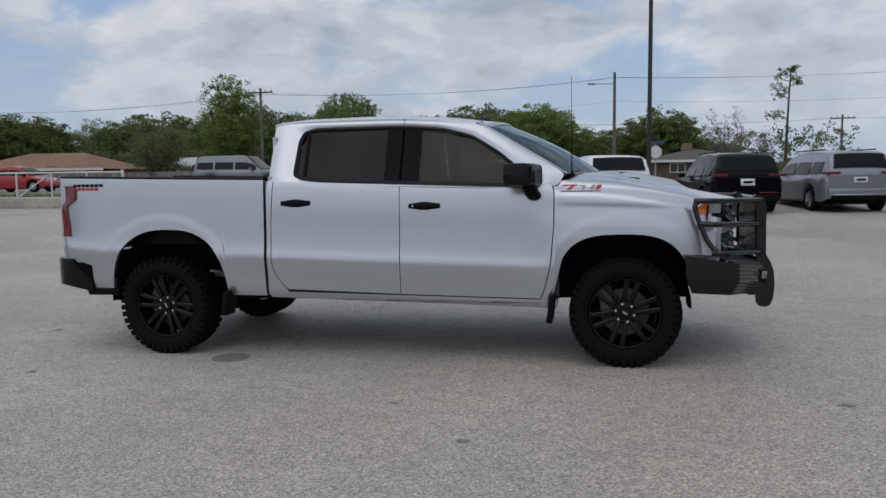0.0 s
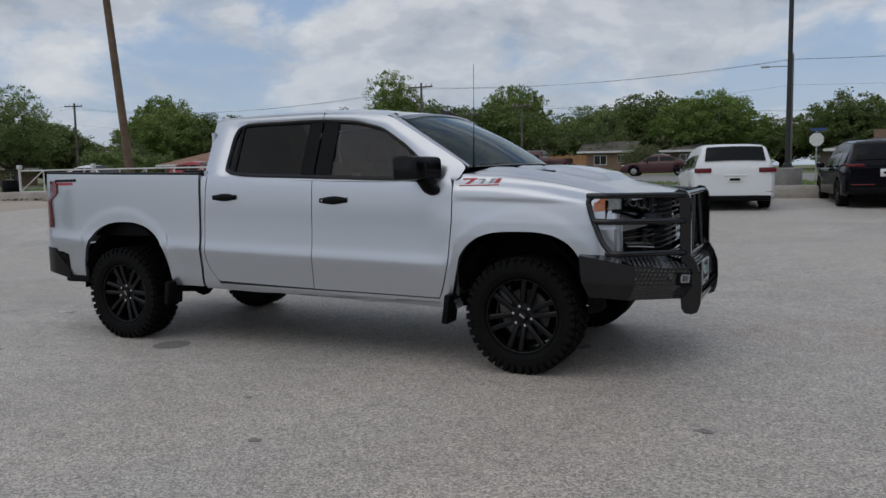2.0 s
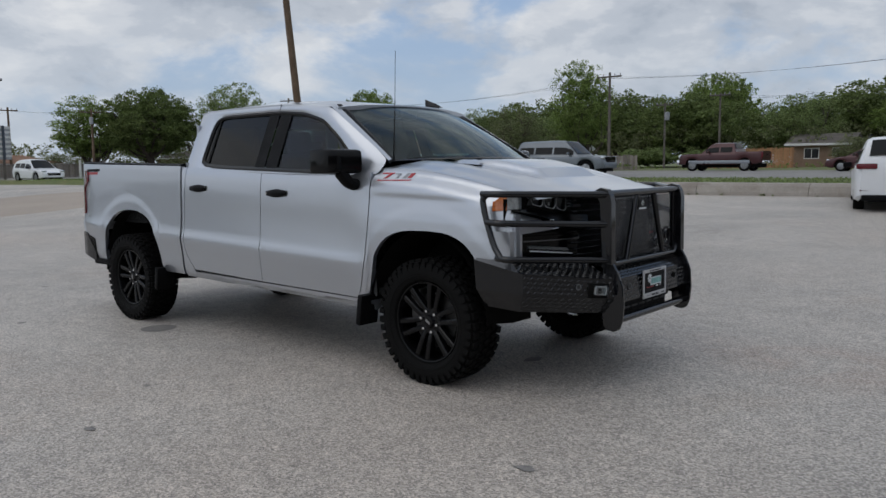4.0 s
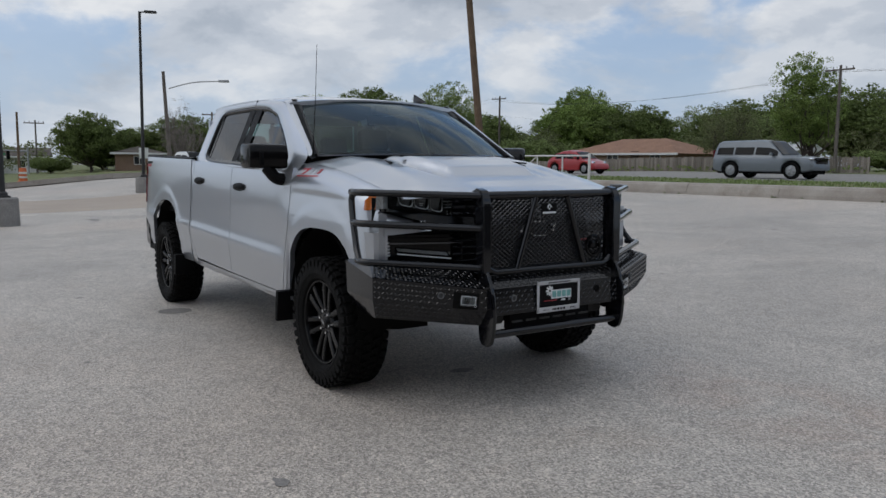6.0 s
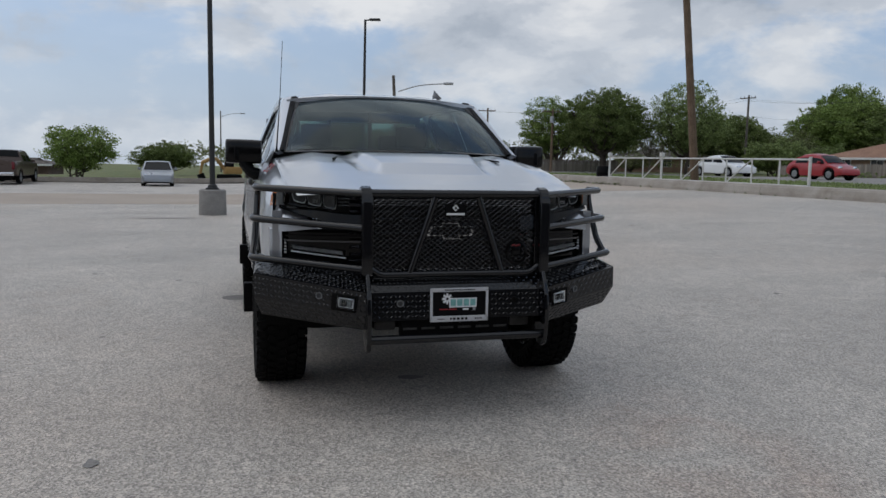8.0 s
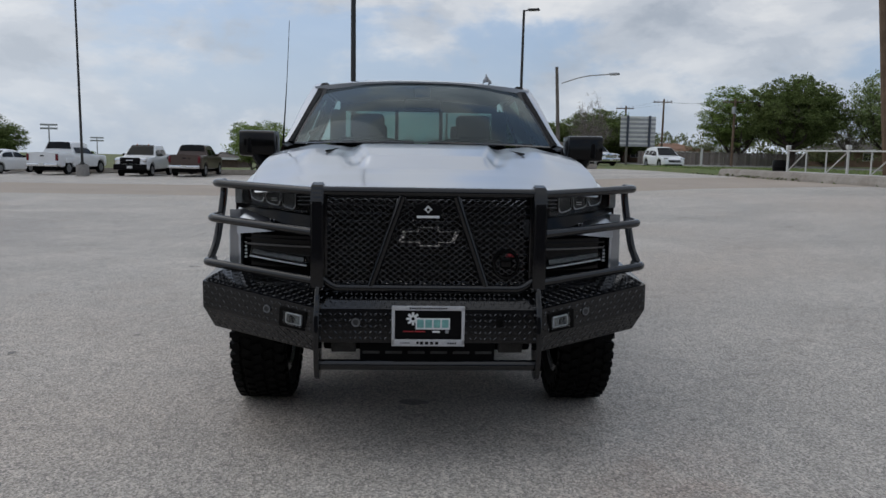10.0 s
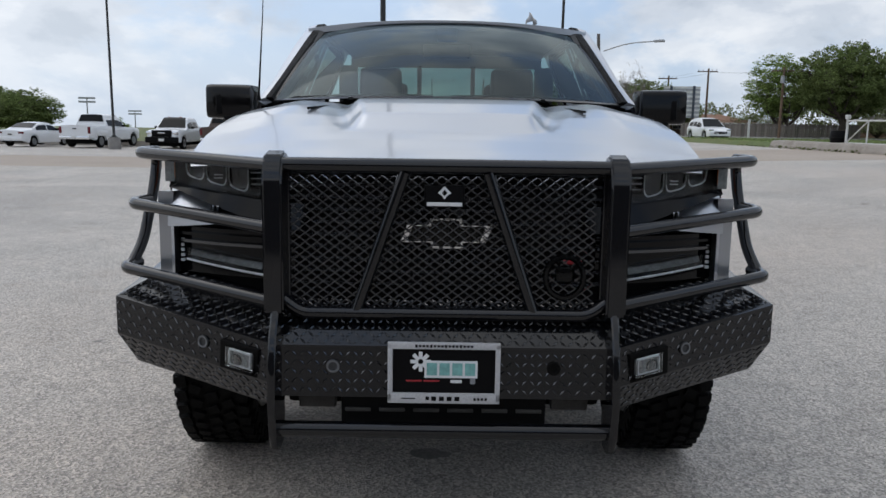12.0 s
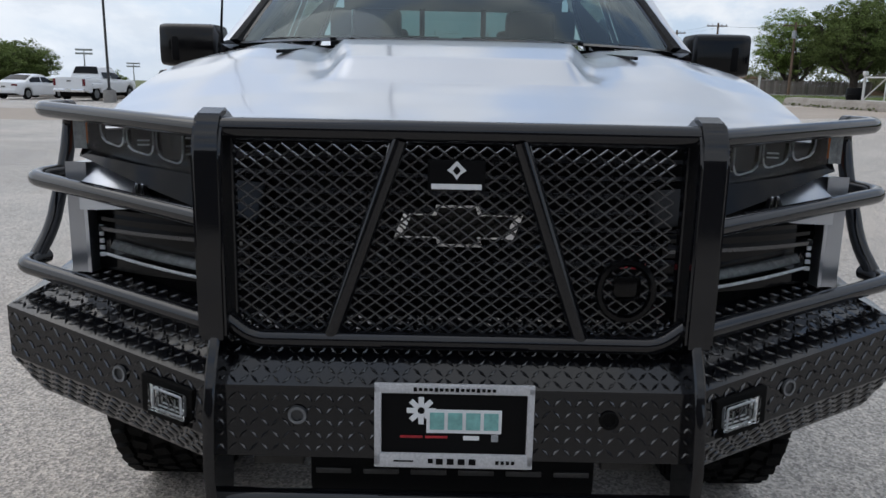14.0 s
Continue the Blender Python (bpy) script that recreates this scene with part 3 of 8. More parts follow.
    def loop(k0, k1):
        pts = [Vector((p[k0], p[k1], 0)) for p in P]
        n, out = len(pts), []
        for i in range(n):
            b, c = pts[i], pts[(i + 1) % n]
            for q in range(8):
                out.append(b.lerp(c, q / 8))
        # soften the corners
        for _ in range(3):
            out = [(out[i - 1] + out[i] * 2 + out[(i + 1) % len(out)]) / 4 for i in range(len(out))]
        return out
    hole, rim = loop(0, 1), loop(2, 3)
    rows = []
    for k in range(6):
        t = k / 5
        row = []
        for a, b in zip(hole, rim):
            p = a.lerp(b, t)
            bulge = 0.012 * math.sin(math.pi * t)
            row.append(Vector((p.x, s * (cab_width(p.x, p.y) + bulge), p.y)))
        rows.append(row)
    rows.insert(0, [Vector((p.x, p.y - s * 0.022, p.z)) for p in rows[0]])
    bm = bmesh.new()
    grid(bm, rows, wrap=True)
    part("cab_side", bm, M["silver"], truck, "silver cab side frame round the windows", True)

    def inset(pts, d):
        out = []
        n = len(pts)
        for i in range(n):
            t = (pts[(i + 1) % n] - pts[i - 1]).normalized()
            out.append(pts[i] + Vector((t.y, -t.x, 0)) * d)
        return out
    trim_rows = []
    for d, dep in ((-0.002, 0.004), (0.012, 0.000), (0.028, 0.010), (0.030, 0.03)):
        trim_rows.append([Vector((p.x, s * (cab_width(p.x, p.y) - dep), p.y)) for p in inset(hole, d)])
    bm = bmesh.new()
    grid(bm, trim_rows, wrap=True)
    trim = part("window_trim", bm, M["black_gloss"], truck, "black window surround", True)

    def top_at(x):
        cs = [p for p in inset(hole, 0.02)]
        ups = [p for p in cs if p.y > 1.5]
        ups = sorted(ups, key=lambda p: p.x)
        return float(np.interp(x, [p.x for p in ups], [p.y for p in ups]))

    def low_at(x):
        return belt(x) - 0.005 + 0.02 * ease(-x, 2.3, 2.55)

    def pane(x0, x1, name, m, dep, parent, label=""):
        rows = [[Vector((x, s * (cab_width(x, z) - dep), z)) for z in np.linspace(low_at(x), top_at(x), 8)] for x in np.linspace(x0, x1, 14)]
        bm = bmesh.new()
        grid(bm, rows)
        return facing(part(name, bm, m, parent, label, True), (0, s, 0))
    pane(-2.57, -1.80, "side_window", M["tint_dark"], 0.018, rear, "dark tinted rear side window")
    pane(-1.57, -0.74, "side_window", M["tint_front"], 0.018, front, "lightly tinted front side window")
    pane(-1.835, -1.712, "pillar_cover", M["black_plastic"], 0.008, rear, "black pillar cover")
    pane(-1.695, -1.555, "pillar_cover", M["black_plastic"], 0.008, front, "black pillar cover")
    pane(-2.515, -2.49, "window_divider", M["black_plastic"], 0.010, rear, "black window divider")
    # upright door cut above the belt
    part("door_cut", a_tube([(-1.703, s * (cab_width(-1.7, z) + 0.0095), z) for z in (1.845, 1.87, 1.892)], 0.003, 6), M["dark"], trim)

    # mirror
    bm = bmesh.new()
    rows = []
    for i in range(11):
        t = i / 10
        y = lerp(0.935, 1.180, (1 - math.cos(math.pi * t)) / 2)
        grow = max(0.0, 1 - abs(2 * t - 1) ** 6) ** 0.5 * 0.25 + 0.75
        zc, hz, hx = 1.430 + 0.006 * t, 0.084 * grow, lerp(0.115, 0.095, t) * grow
        xc = lerp(-0.70, -0.775, t)
        rows.append([Vector((xc + hx * math.copysign(abs(math.cos(a)) ** 0.4, math.cos(a)), s * y, zc + hz * math.copysign(abs(math.sin(a)) ** 0.3, math.sin(a)))) for a in [2 * math.pi * k / 24 for k in range(24)]])
    vs = grid(bm, rows, wrap=True)
    bm.faces.new(vs[0]), bm.faces.new(list(reversed(vs[-1])))
    mirror = part("side_mirror", bm, M["black_gloss"], front, "large black side mirror", True)
    bm = bmesh.new()
    add_box(bm, (-0.668, s * 1.045, 1.418), (0.035, 0.155, 0.098), 0.014, (0, 0, s * -12))
    part("mirror_cap", bm, M["black_plastic"], front, "textured mirror cap", True)
    part("mirror_glass", a_box((-0.835, s * 1.075, 1.435), (0.01, 0.19, 0.12), 0.004, (0, 0, s * -14)), M["chrome"], front)
    bm = a_tube(fillet([(-0.655, s * 0.925, 1.275), (-0.665, s * 1.0, 1.28), (-0.695, s * 1.055, 1.36)], 0.05), 0.055, 10, flat=0.75)
    part("mirror_arm", bm, M["black_plastic"], front, smooth=True)


for side in (-1, 1):
    build_side(side)


def build_top():
    # hood with raised middle
    rows = []
    for i in range(81):
        v = i / 80
        row = []
        for j in range(121):
            u = lerp(-1, 1, j / 120)
            xf, xr = 0.905 - 0.175 * abs(u) ** 2.6, -0.155 - 0.275 * u * u
            x = lerp(xf, xr, v)
            y = u * hood_half(x)
            row.append(Vector((x, y, hood_z(x, y) - (0.014 * (1 - v * 20) ** 2 if v < 0.05 else 0))))
        rows.append(row)
    hood = part("hood", turned_in(bmesh.new(), rows, lambda p: Vector((-0.04, 0, -0.006))), M["silver"], truck, "silver hood with raised power dome", True)
    for s in (-1, 1):
        # dark louvre at the front of the dome
        part("hood_vent", a_box((0.02, s * 0.515, hood_z(0.02, 0.515) + 0.001), (0.20, 0.012, 0.010), 0.003, (0, 4, s * 14)), M["black_plastic"], hood)
        for k in range(2):
            part("washer_nozzle", a_box((-0.02 + 0.0 * k, s * (0.33 + 0.06 * k), hood_z(-0.02, 0.36) + 0.006), (0.03, 0.018, 0.010), 0.003), M["black_plastic"], hood)
    # roof
    edge = table((-2.87, 1.872), (-2.80, 1.885), (-2.57, 1.898), (-2.14, 1.902), (-1.77, 1.895), (-1.45, 1.875), (-1.09, 1.836), (-0.98, 1.82))
    rows = []
    for i in range(41):
        v = i / 40
        row = []
        for j in range(33):
            u = lerp(-1, 1, j / 32)
            x = lerp(-2.80 - 0.07 * (1 - u ** 4), -0.962 - 0.085 * u * u, v)
            y = u * 0.733
            z = edge(x) + 0.050 * (1 - abs(u) ** 2.6)
            z += 0.006 * (1 - ease(abs(abs(y) - 0.38), 0.02, 0.07)) * ease(x, -1.15, -1.3)
            row.append(Vector((x, y, z)))
        rows.append(row)
    roof = part("roof", turned_in(bmesh.new(), rows, lambda p: Vector((0, 0, -0.03))), M["silver"], truck, "silver cab roof", True)
    # fin antenna
    bm = bmesh.new()
    rows = []
    for i in range(9):
        t = i / 8
        x = lerp(-1.24, -1.04 - 0.02, t)
        high = 0.075 * (1 - t) ** 0.8 + 0.004
        wide = 0.028 * math.sin(math.pi * min(1, 0.15 + t * 0.84)) + 0.004
        rows.append([Vector((x - 0.02 * math.sin(a), 0.455 + wide * math.cos(a) * (1 if abs(math.sin(a)) < 0.5 else 0.5), 1.885 + high * max(0.0, math.sin(a)))) for a in [math.pi * k / 8 for k in range(9)]])
    grid(bm, rows)
    part("fin_antenna", bm, M["black_gloss"], roof, "black shark-fin aerial", True)
    # windshield
    rows = []
    for i in range(25):
        v = i / 24
        row = []
        for j in range(33):
            u = lerp(-1, 1, j / 32)
            base = Vector((-0.185 - 0.25 * u * u, 0.805 * u, 1.442 - 0.012 * u * u))
            top = Vector((-0.965 - 0.085 * u * u, 0.672 * u, 1.855 - 0.046 * abs(u) ** 2.6))
            p = base.lerp(top, v)
            row.append(p + Vector((0.45, 0, 0.9)) * 0.030 * math.sin(math.pi * v) * (1 - u * u * 0.7))
        rows.append(row)
    bm = bmesh.new()
    grid(bm, rows)
    shield = facing(part("windshield", bm, M["windshield"], truck, "green-tinted windshield", True), (1, 0, 1))
    # silver windshield pillars
    for s in (-1, 1):
        line = ((-0.42, 1.432), (-0.50, 1.482), (-0.60, 1.540), (-0.83, 1.678), (-0.97, 1.760), (-1.075, 1.822), (-1.12, 1.846))
        strip = []
        for k, (x, z) in enumerate(line):
            outer = Vector((x, s * (cab_width(x, z) + 0.002), z))
            glass_edge = Vector((lerp(-0.435, -1.05, (z - 1.43) / 0.379), s * lerp(0.805, 0.672, (z - 1.43) / 0.379), z)) + Vector((0.008, 0, 0.016))
            strip.append([outer.lerp(glass_edge, q) + Vector((0.35, s * 0.25, 0.5)) * 0.006 * math.sin(math.pi * q) for q in (0, 0.15, 0.3, 0.45, 0.6, 0.8, 1.02)])
        part("pillar_molding", turned_in(bmesh.new(), [row[4:] for row in strip], lambda p, s=s: Vector((-0.02, -s * 0.03, -0.02))), M["black_plastic"], shield, "black molding beside the glass", True)
        part("windshield_pillar", turned_in(bmesh.new(), [row[:5] for row in strip], lambda p, s=s: Vector((-0.02, -s * 0.03, -0.02))), M["silver"], truck, "silver windshield pillar", True)
    # black frit edge
    bm = bmesh.new()
    n = 33
    edge_pts = [*[rows[0][j] for j in range(n)], *[rows[i][-1] for i in range(1, 25)], *[rows[-1][j] for j in range(n - 2, -1, -1)], *[rows[i][0] for i in range(23, 0, -1)]]
    mid = Vector((-0.6, 0, 1.67))
    frit = []
    for k, w in enumerate((1.010, 0.972)):
        frit.append([mid + (p - mid) * (w if k else w) + Vector((0.002, 0, 0.004)) for p in edge_pts])
    grid(bm, frit, wrap=True)
    part("windshield_seal", bm, M["black_gloss"], shield, "black windshield seal", True)
    # cowl and wipers
    rows = [[Vector((-0.15 - 0.26 * u * u - 0.10 * t, 0.85 * u, 1.402 - 0.012 * u * u + 0.004 * t)) for t in (-0.25, 0.5, 1.3)] for u in np.linspace(-1, 1, 25)]
    bm = bmesh.new()
    grid(bm, rows)
    part("cowl", bm, M["black_plastic"], truck, "black plastic cowl", True)
    for y0, y1 in ((-0.70, -0.06), (0.02, 0.66)):
        pts = [(-0.185 - 0.25 * (y / 0.85) ** 2 - 0.045, y, 1.448 - 0.012 * (y / .85) ** 2 + 0.006 * math.sin((y - y0) / (y1 - y0) * 3.1)) for y in np.linspace(y0, y1, 9)]
        wiper = part("wiper", a_tube(pts, 0.010, 6), M["black_plastic"], shield, "black wiper blade", True)
    # whip aerial on the fender
    part("whip_aerial", a_tube([(-0.386, -0.850, 1.43), (-0.386, -0.848, 1.46), (-0.387, -0.825, 1.8), (-0.388, -0.808, 2.155)], [0.012, 0.005, 0.0022, 0.0016], 8), M["black_plastic"], truck, "thin black whip aerial", True)
    # mirror mount and rear-view mirror behind the glass
    part("sensor_pod", a_box((-1.03, 0.0, 1.80), (0.10, 0.11, 0.08), 0.02), M["black_plastic"], shield, smooth=True)
    part("rear_view_mirror", a_box((-0.99, 0.0, 1.715), (0.03, 0.25, 0.075), 0.012, (0, -15, 0)), M["black_plastic"], shield, smooth=True)


build_top()


def build_shell():
    """Dark inner shell: cab floor, firewall, rear wall, bed, frame and axles."""
    bm = bmesh.new()
    for s in (-1, 1):
        rows = [[Vector((x, s * (half_width(x, z) - 0.045), z)) for z in np.linspace(0.52, 1.36, 8)] for x in np.linspace(-2.80, -0.48, 16)]
        grid(bm, rows)
    add_box(bm, (-1.65, 0, 0.545), (2.30, 1.80, 0.05))
    part("cab_inner", bm, M["cabin"], truck)
    bm = bmesh.new()
    add_box(bm, (-0.50, 0, 0.98), (0.04, 1.72, 0.86))
    part("firewall", bm, M["dark"], truck)
    # headliner
    rows = [[Vector((x, y, 1.842 + 0.045 * (1 - (abs(y) / 0.70) ** 2.6) - 0.05 * ease(x, -1.5, -1.05) - 0.02 * ease(-x, 2.3, 2.8))) for y in np.linspace(-0.69, 0.69, 13)] for x in np.linspace(-2.76, -1.10, 14)]
    bm = bmesh.new()
    grid(bm, rows)
    part("headliner", bm, M["headliner"], truck)
    # rear wall with three panes
    rear = bmesh.new()
    for y0, y1, z0, z1 in ((-0.92, 0.92, 0.56, 1.46), (-0.80, -0.66, 1.46, 1.78), (0.66, 0.80, 1.46, 1.78)):
        add_box(rear, (-2.79, (y0 + y1) / 2, (z0 + z1) / 2), (0.03, y1 - y0, z1 - z0))
    wall = part("cab_rear_wall", rear, M["silver"], truck)
    part("roof_header", a_box((-2.80, 0, 1.825), (0.03, 1.42, 0.11)), M["silver"], truck)
    for y in (-0.20, 0.20):
        part("window_divider", a_box((-2.79, y, 1.62), (0.035, 0.035, 0.32)), M["black_plastic"], wall)
    for y0, y1 in ((-0.66, -0.22), (-0.18, 0.18), (0.22, 0.66)):
        part("rear_window", a_box((-2.792, (y0 + y1) / 2, 1.62), (0.006, y1 - y0, 0.32)), M["tint_light"], wall, "lightly tinted rear window pane")
    # dash
    rows = [[Vector((x, y, z)) for y in np.linspace(-0.86, 0.86, 15)] for x, z in ((-0.40, 1.43), (-0.55, 1.425), (-0.75, 1.40), (-0.86, 1.36), (-0.89, 1.25), (-0.86, 0.95))]
    bm = bmesh.new()
    grid(bm, rows)
    part("dashboard", bm, M["cabin"], truck, "dark dashboard", True)
    ring = [(-1.05 + 0.08 * math.cos(a), 0.42 + 0.19 * math.sin(a), 1.27 + 0.17 * math.cos(a)) for a in [2 * math.pi * k / 28 for k in range(29)]]
    wheel = part("steering_wheel", a_tube(ring, 0.016, 8, caps=False), M["black_plastic"], truck, "black steering wheel", True)
    part("wheel_hub", a_box((-1.03, 0.42, 1.27), (0.06, 0.15, 0.12), 0.02, (0, -25, 0)), M["black_plastic"], wheel, smooth=True)
    for x, y, wide in ((-1.72, -0.42, 0.50), (-1.72, 0.42, 0.50), (-2.55, -0.42, 0.55), (-2.55, 0.42, 0.55)):
        seat = part("seat", a_box((x + 0.15, y, 0.90), (0.55, wide, 0.20), 0.06, segs=3), M["seat"], truck, "black cloth seat", True)
        part("backrest", a_box((x - 0.13, y, 1.20), (0.18, wide, 0.62), 0.07, (0, -12, 0), segs=3), M["seat"], seat, smooth=True)
        part("headrest", a_box((x - 0.20, y, 1.60 if x > -2 else 1.55), (0.11, 0.27, 0.20), 0.045, (0, -8, 0), segs=3), M["seat"], seat, smooth=True)
    part("console", a_box((-1.45, 0, 0.88), (0.9, 0.28, 0.34), 0.04), M["cabin"], truck, smooth=True)
    # sun glare shades and grab handles seen through the glass
    for s in (-1, 1):
        part("pillar_trim", a_tube([(-0.50, s * 0.80, 1.42), (-1.05, s * 0.675, 1.80)], 0.045, 8, flat=0.6), M["cabin"], truck, smooth=True)
        part("grab_handle", a_tube(fillet([(-0.72, s * 0.73, 1.50), (-0.76, s * 0.69, 1.53), (-0.90, s * 0.66, 1.64), (-0.95, s * 0.68, 1.68)], 0.03), 0.014, 8), M["headliner"], truck, smooth=True)

    # bed
    bm = bmesh.new()
    add_box(bm, (-3.78, 0, 0.93), (1.86, 1.75, 0.04))
    part("bed_floor", bm, M["black_plastic"], truck)
    for s in (-1, 1):
        part("bed_wall", a_box((-3.78, s * 0.86, 1.20), (1.86, 0.05, 0.50)), M["black_plastic"], truck)
    part("bed_front", a_box((-2.86, 0, 1.17), (0.04, 1.80, 0.50)), M["silver"], truck)
    gate = part("tailgate", a_box((-4.76, 0, 1.13), (0.07, 1.62, 0.66), 0.02, segs=3), M["silver"], truck, "silver tailgate", True)
    # rear bumper
    bm = bmesh.new()
    for s in (-1, 1):
        rows = []
        for t, (x, y) in zip(range(6), ((-4.42, 0.985), (-4.60, 0.975), (-4.72, 0.955), (-4.80, 0.90), (-4.85, 0.80), (-4.87, 0.60))):
            low = lerp(0.515, 0.57, ease(-x, 4.4, 4.75))
            rows.append([Vector((x, s * y, z)) for z in (low, low + 0.05, 0.70, 0.765, lerp(0.60, 0.795, ease(-x, 4.42, 4.60)))])
        turned_in(bm, rows, lambda p, s=s: Vector((0.03, -s * 0.06, 0)))
    add_box(bm, (-4.86, 0, 0.68), (0.06, 1.25, 0.20), 0.02)
    part("rear_bumper", bm, M["black_gloss"], truck, "black rear bumper", True)
    part("hitch", a_box((-4.82, 0, 0.50), (0.2, 0.09, 0.09), 0.01), M["dark"], truck)

    # frame, axles, exhaust
    for s in (-1, 1):
        part("frame_rail", a_tube([(0.75, s * 0.42, 0.58), (0.2, s * 0.42, 0.62), (-0.7, s * 0.44, 0.46), (-2.8, s * 0.50, 0.47), (-3.5, s * 0.5, 0.62), (-4.75, s * 0.5, 0.60)], 0.075, 8, flat=0.9), M["dark"], truck)
        part("leaf_spring", a_tube([(-3.1, s * 0.52, 0.50), (-3.745, s * 0.52, 0.36), (-4.4, s * 0.52, 0.52)], 0.035, 6), M["dark"], truck)
        part("control_arm", a_tube([(0.05, s * 0.40, 0.42), (0.0, s * 0.72, 0.36)], 0.05, 8), M["dark"], truck)
        # wheel liners
        for xc, rad in ((-0.02, 0.50), (-3.70, 0.55)):
            bm = bmesh.new()
            rows = [[Vector((xc + rad * math.cos(a) * (1.0 if math.cos(a) < 0 else 0.98), s * y, 0.46 + rad * 1.06 * math.sin(a) * (1 - 0.12 * abs(math.cos(a)) ** 2) + (0.0 if y > 0.7 else -0.03))) for y in (0.968, 0.93, 0.7, 0.50)] for a in np.linspace(-0.05, math.pi + 0.05, 22)]
            grid(bm, rows)
            vs = [bm.verts.new((xc + rad * math.cos(a), s * 0.52, 0.46 + rad * math.sin(a))) for a in np.linspace(0, math.pi, 16)]
            bm.faces.new(vs)
            part("wheel_liner", bm, M["dark"], truck, smooth=True)
        # mud flaps
        part("mud_flap", a_box((-0.535, s * 0.985, 0.435), (0.045, 0.17, 0.21), 0.012, (0, 8, 0)), M["black_plastic"], truck, "black mud flap", True)
        part("mud_flap", a_box((-3.17, s * 0.97, 0.44), (0.05, 0.17, 0.20), 0.012, (0, 8, 0)), M["black_plastic"], truck, "black mud flap", True)
        part("rear_quarter_valance", a_box((-4.33, s * 0.93, 0.515), (0.30, 0.10, 0.06), 0.015), M["black_plastic"], truck, smooth=True)
    part("front_axle", a_tube([(0, -0.75, 0.40), (0, 0.75, 0.40)], 0.05, 10), M["dark"], truck)
    part("rear_axle", a_tube([(-3.745, -0.80, 0.395), (-3.745, -0.15, 0.395), (-3.745, 0.0, 0.395), (-3.745, 0.15, 0.395), (-3.745, 0.80, 0.395)], [0.05, 0.06, 0.16, 0.06, 0.05], 12), M["dark"], truck, smooth=True)
    part("drive_shaft", a_tube([(-0.9, 0.05, 0.50), (-3.6, 0.0, 0.40)], 0.045, 10), M["dark"], truck)
    part("transmission", a_box((-0.75, 0, 0.50), (1.6, 0.50, 0.22), 0.06), M["dark"], truck, smooth=True)
    part("fuel_tank", a_box((-2.2, 0.28, 0.48), (1.2, 0.36, 0.22), 0.05), M["dark"], truck, smooth=True)
    part("engine_mass", a_box((0.15, 0, 0.82), (1.15, 0.80, 0.56), 0.05), M["dark"], truck)
    part("muffler", a_box((-2.3, -0.25, 0.47), (0.6, 0.26, 0.17), 0.06), M["steel"], truck, smooth=True)
    part("exhaust_pipe", a_tube(fillet([(-2.6, -0.25, 0.47), (-3.1, -0.30, 0.52), (-3.5, -0.66, 0.66), (-4.1, -0.70, 0.55), (-4.3, -0.78, 0.53)], 0.15), 0.035, 8), M["steel"], truck, smooth=True)


build_shell()


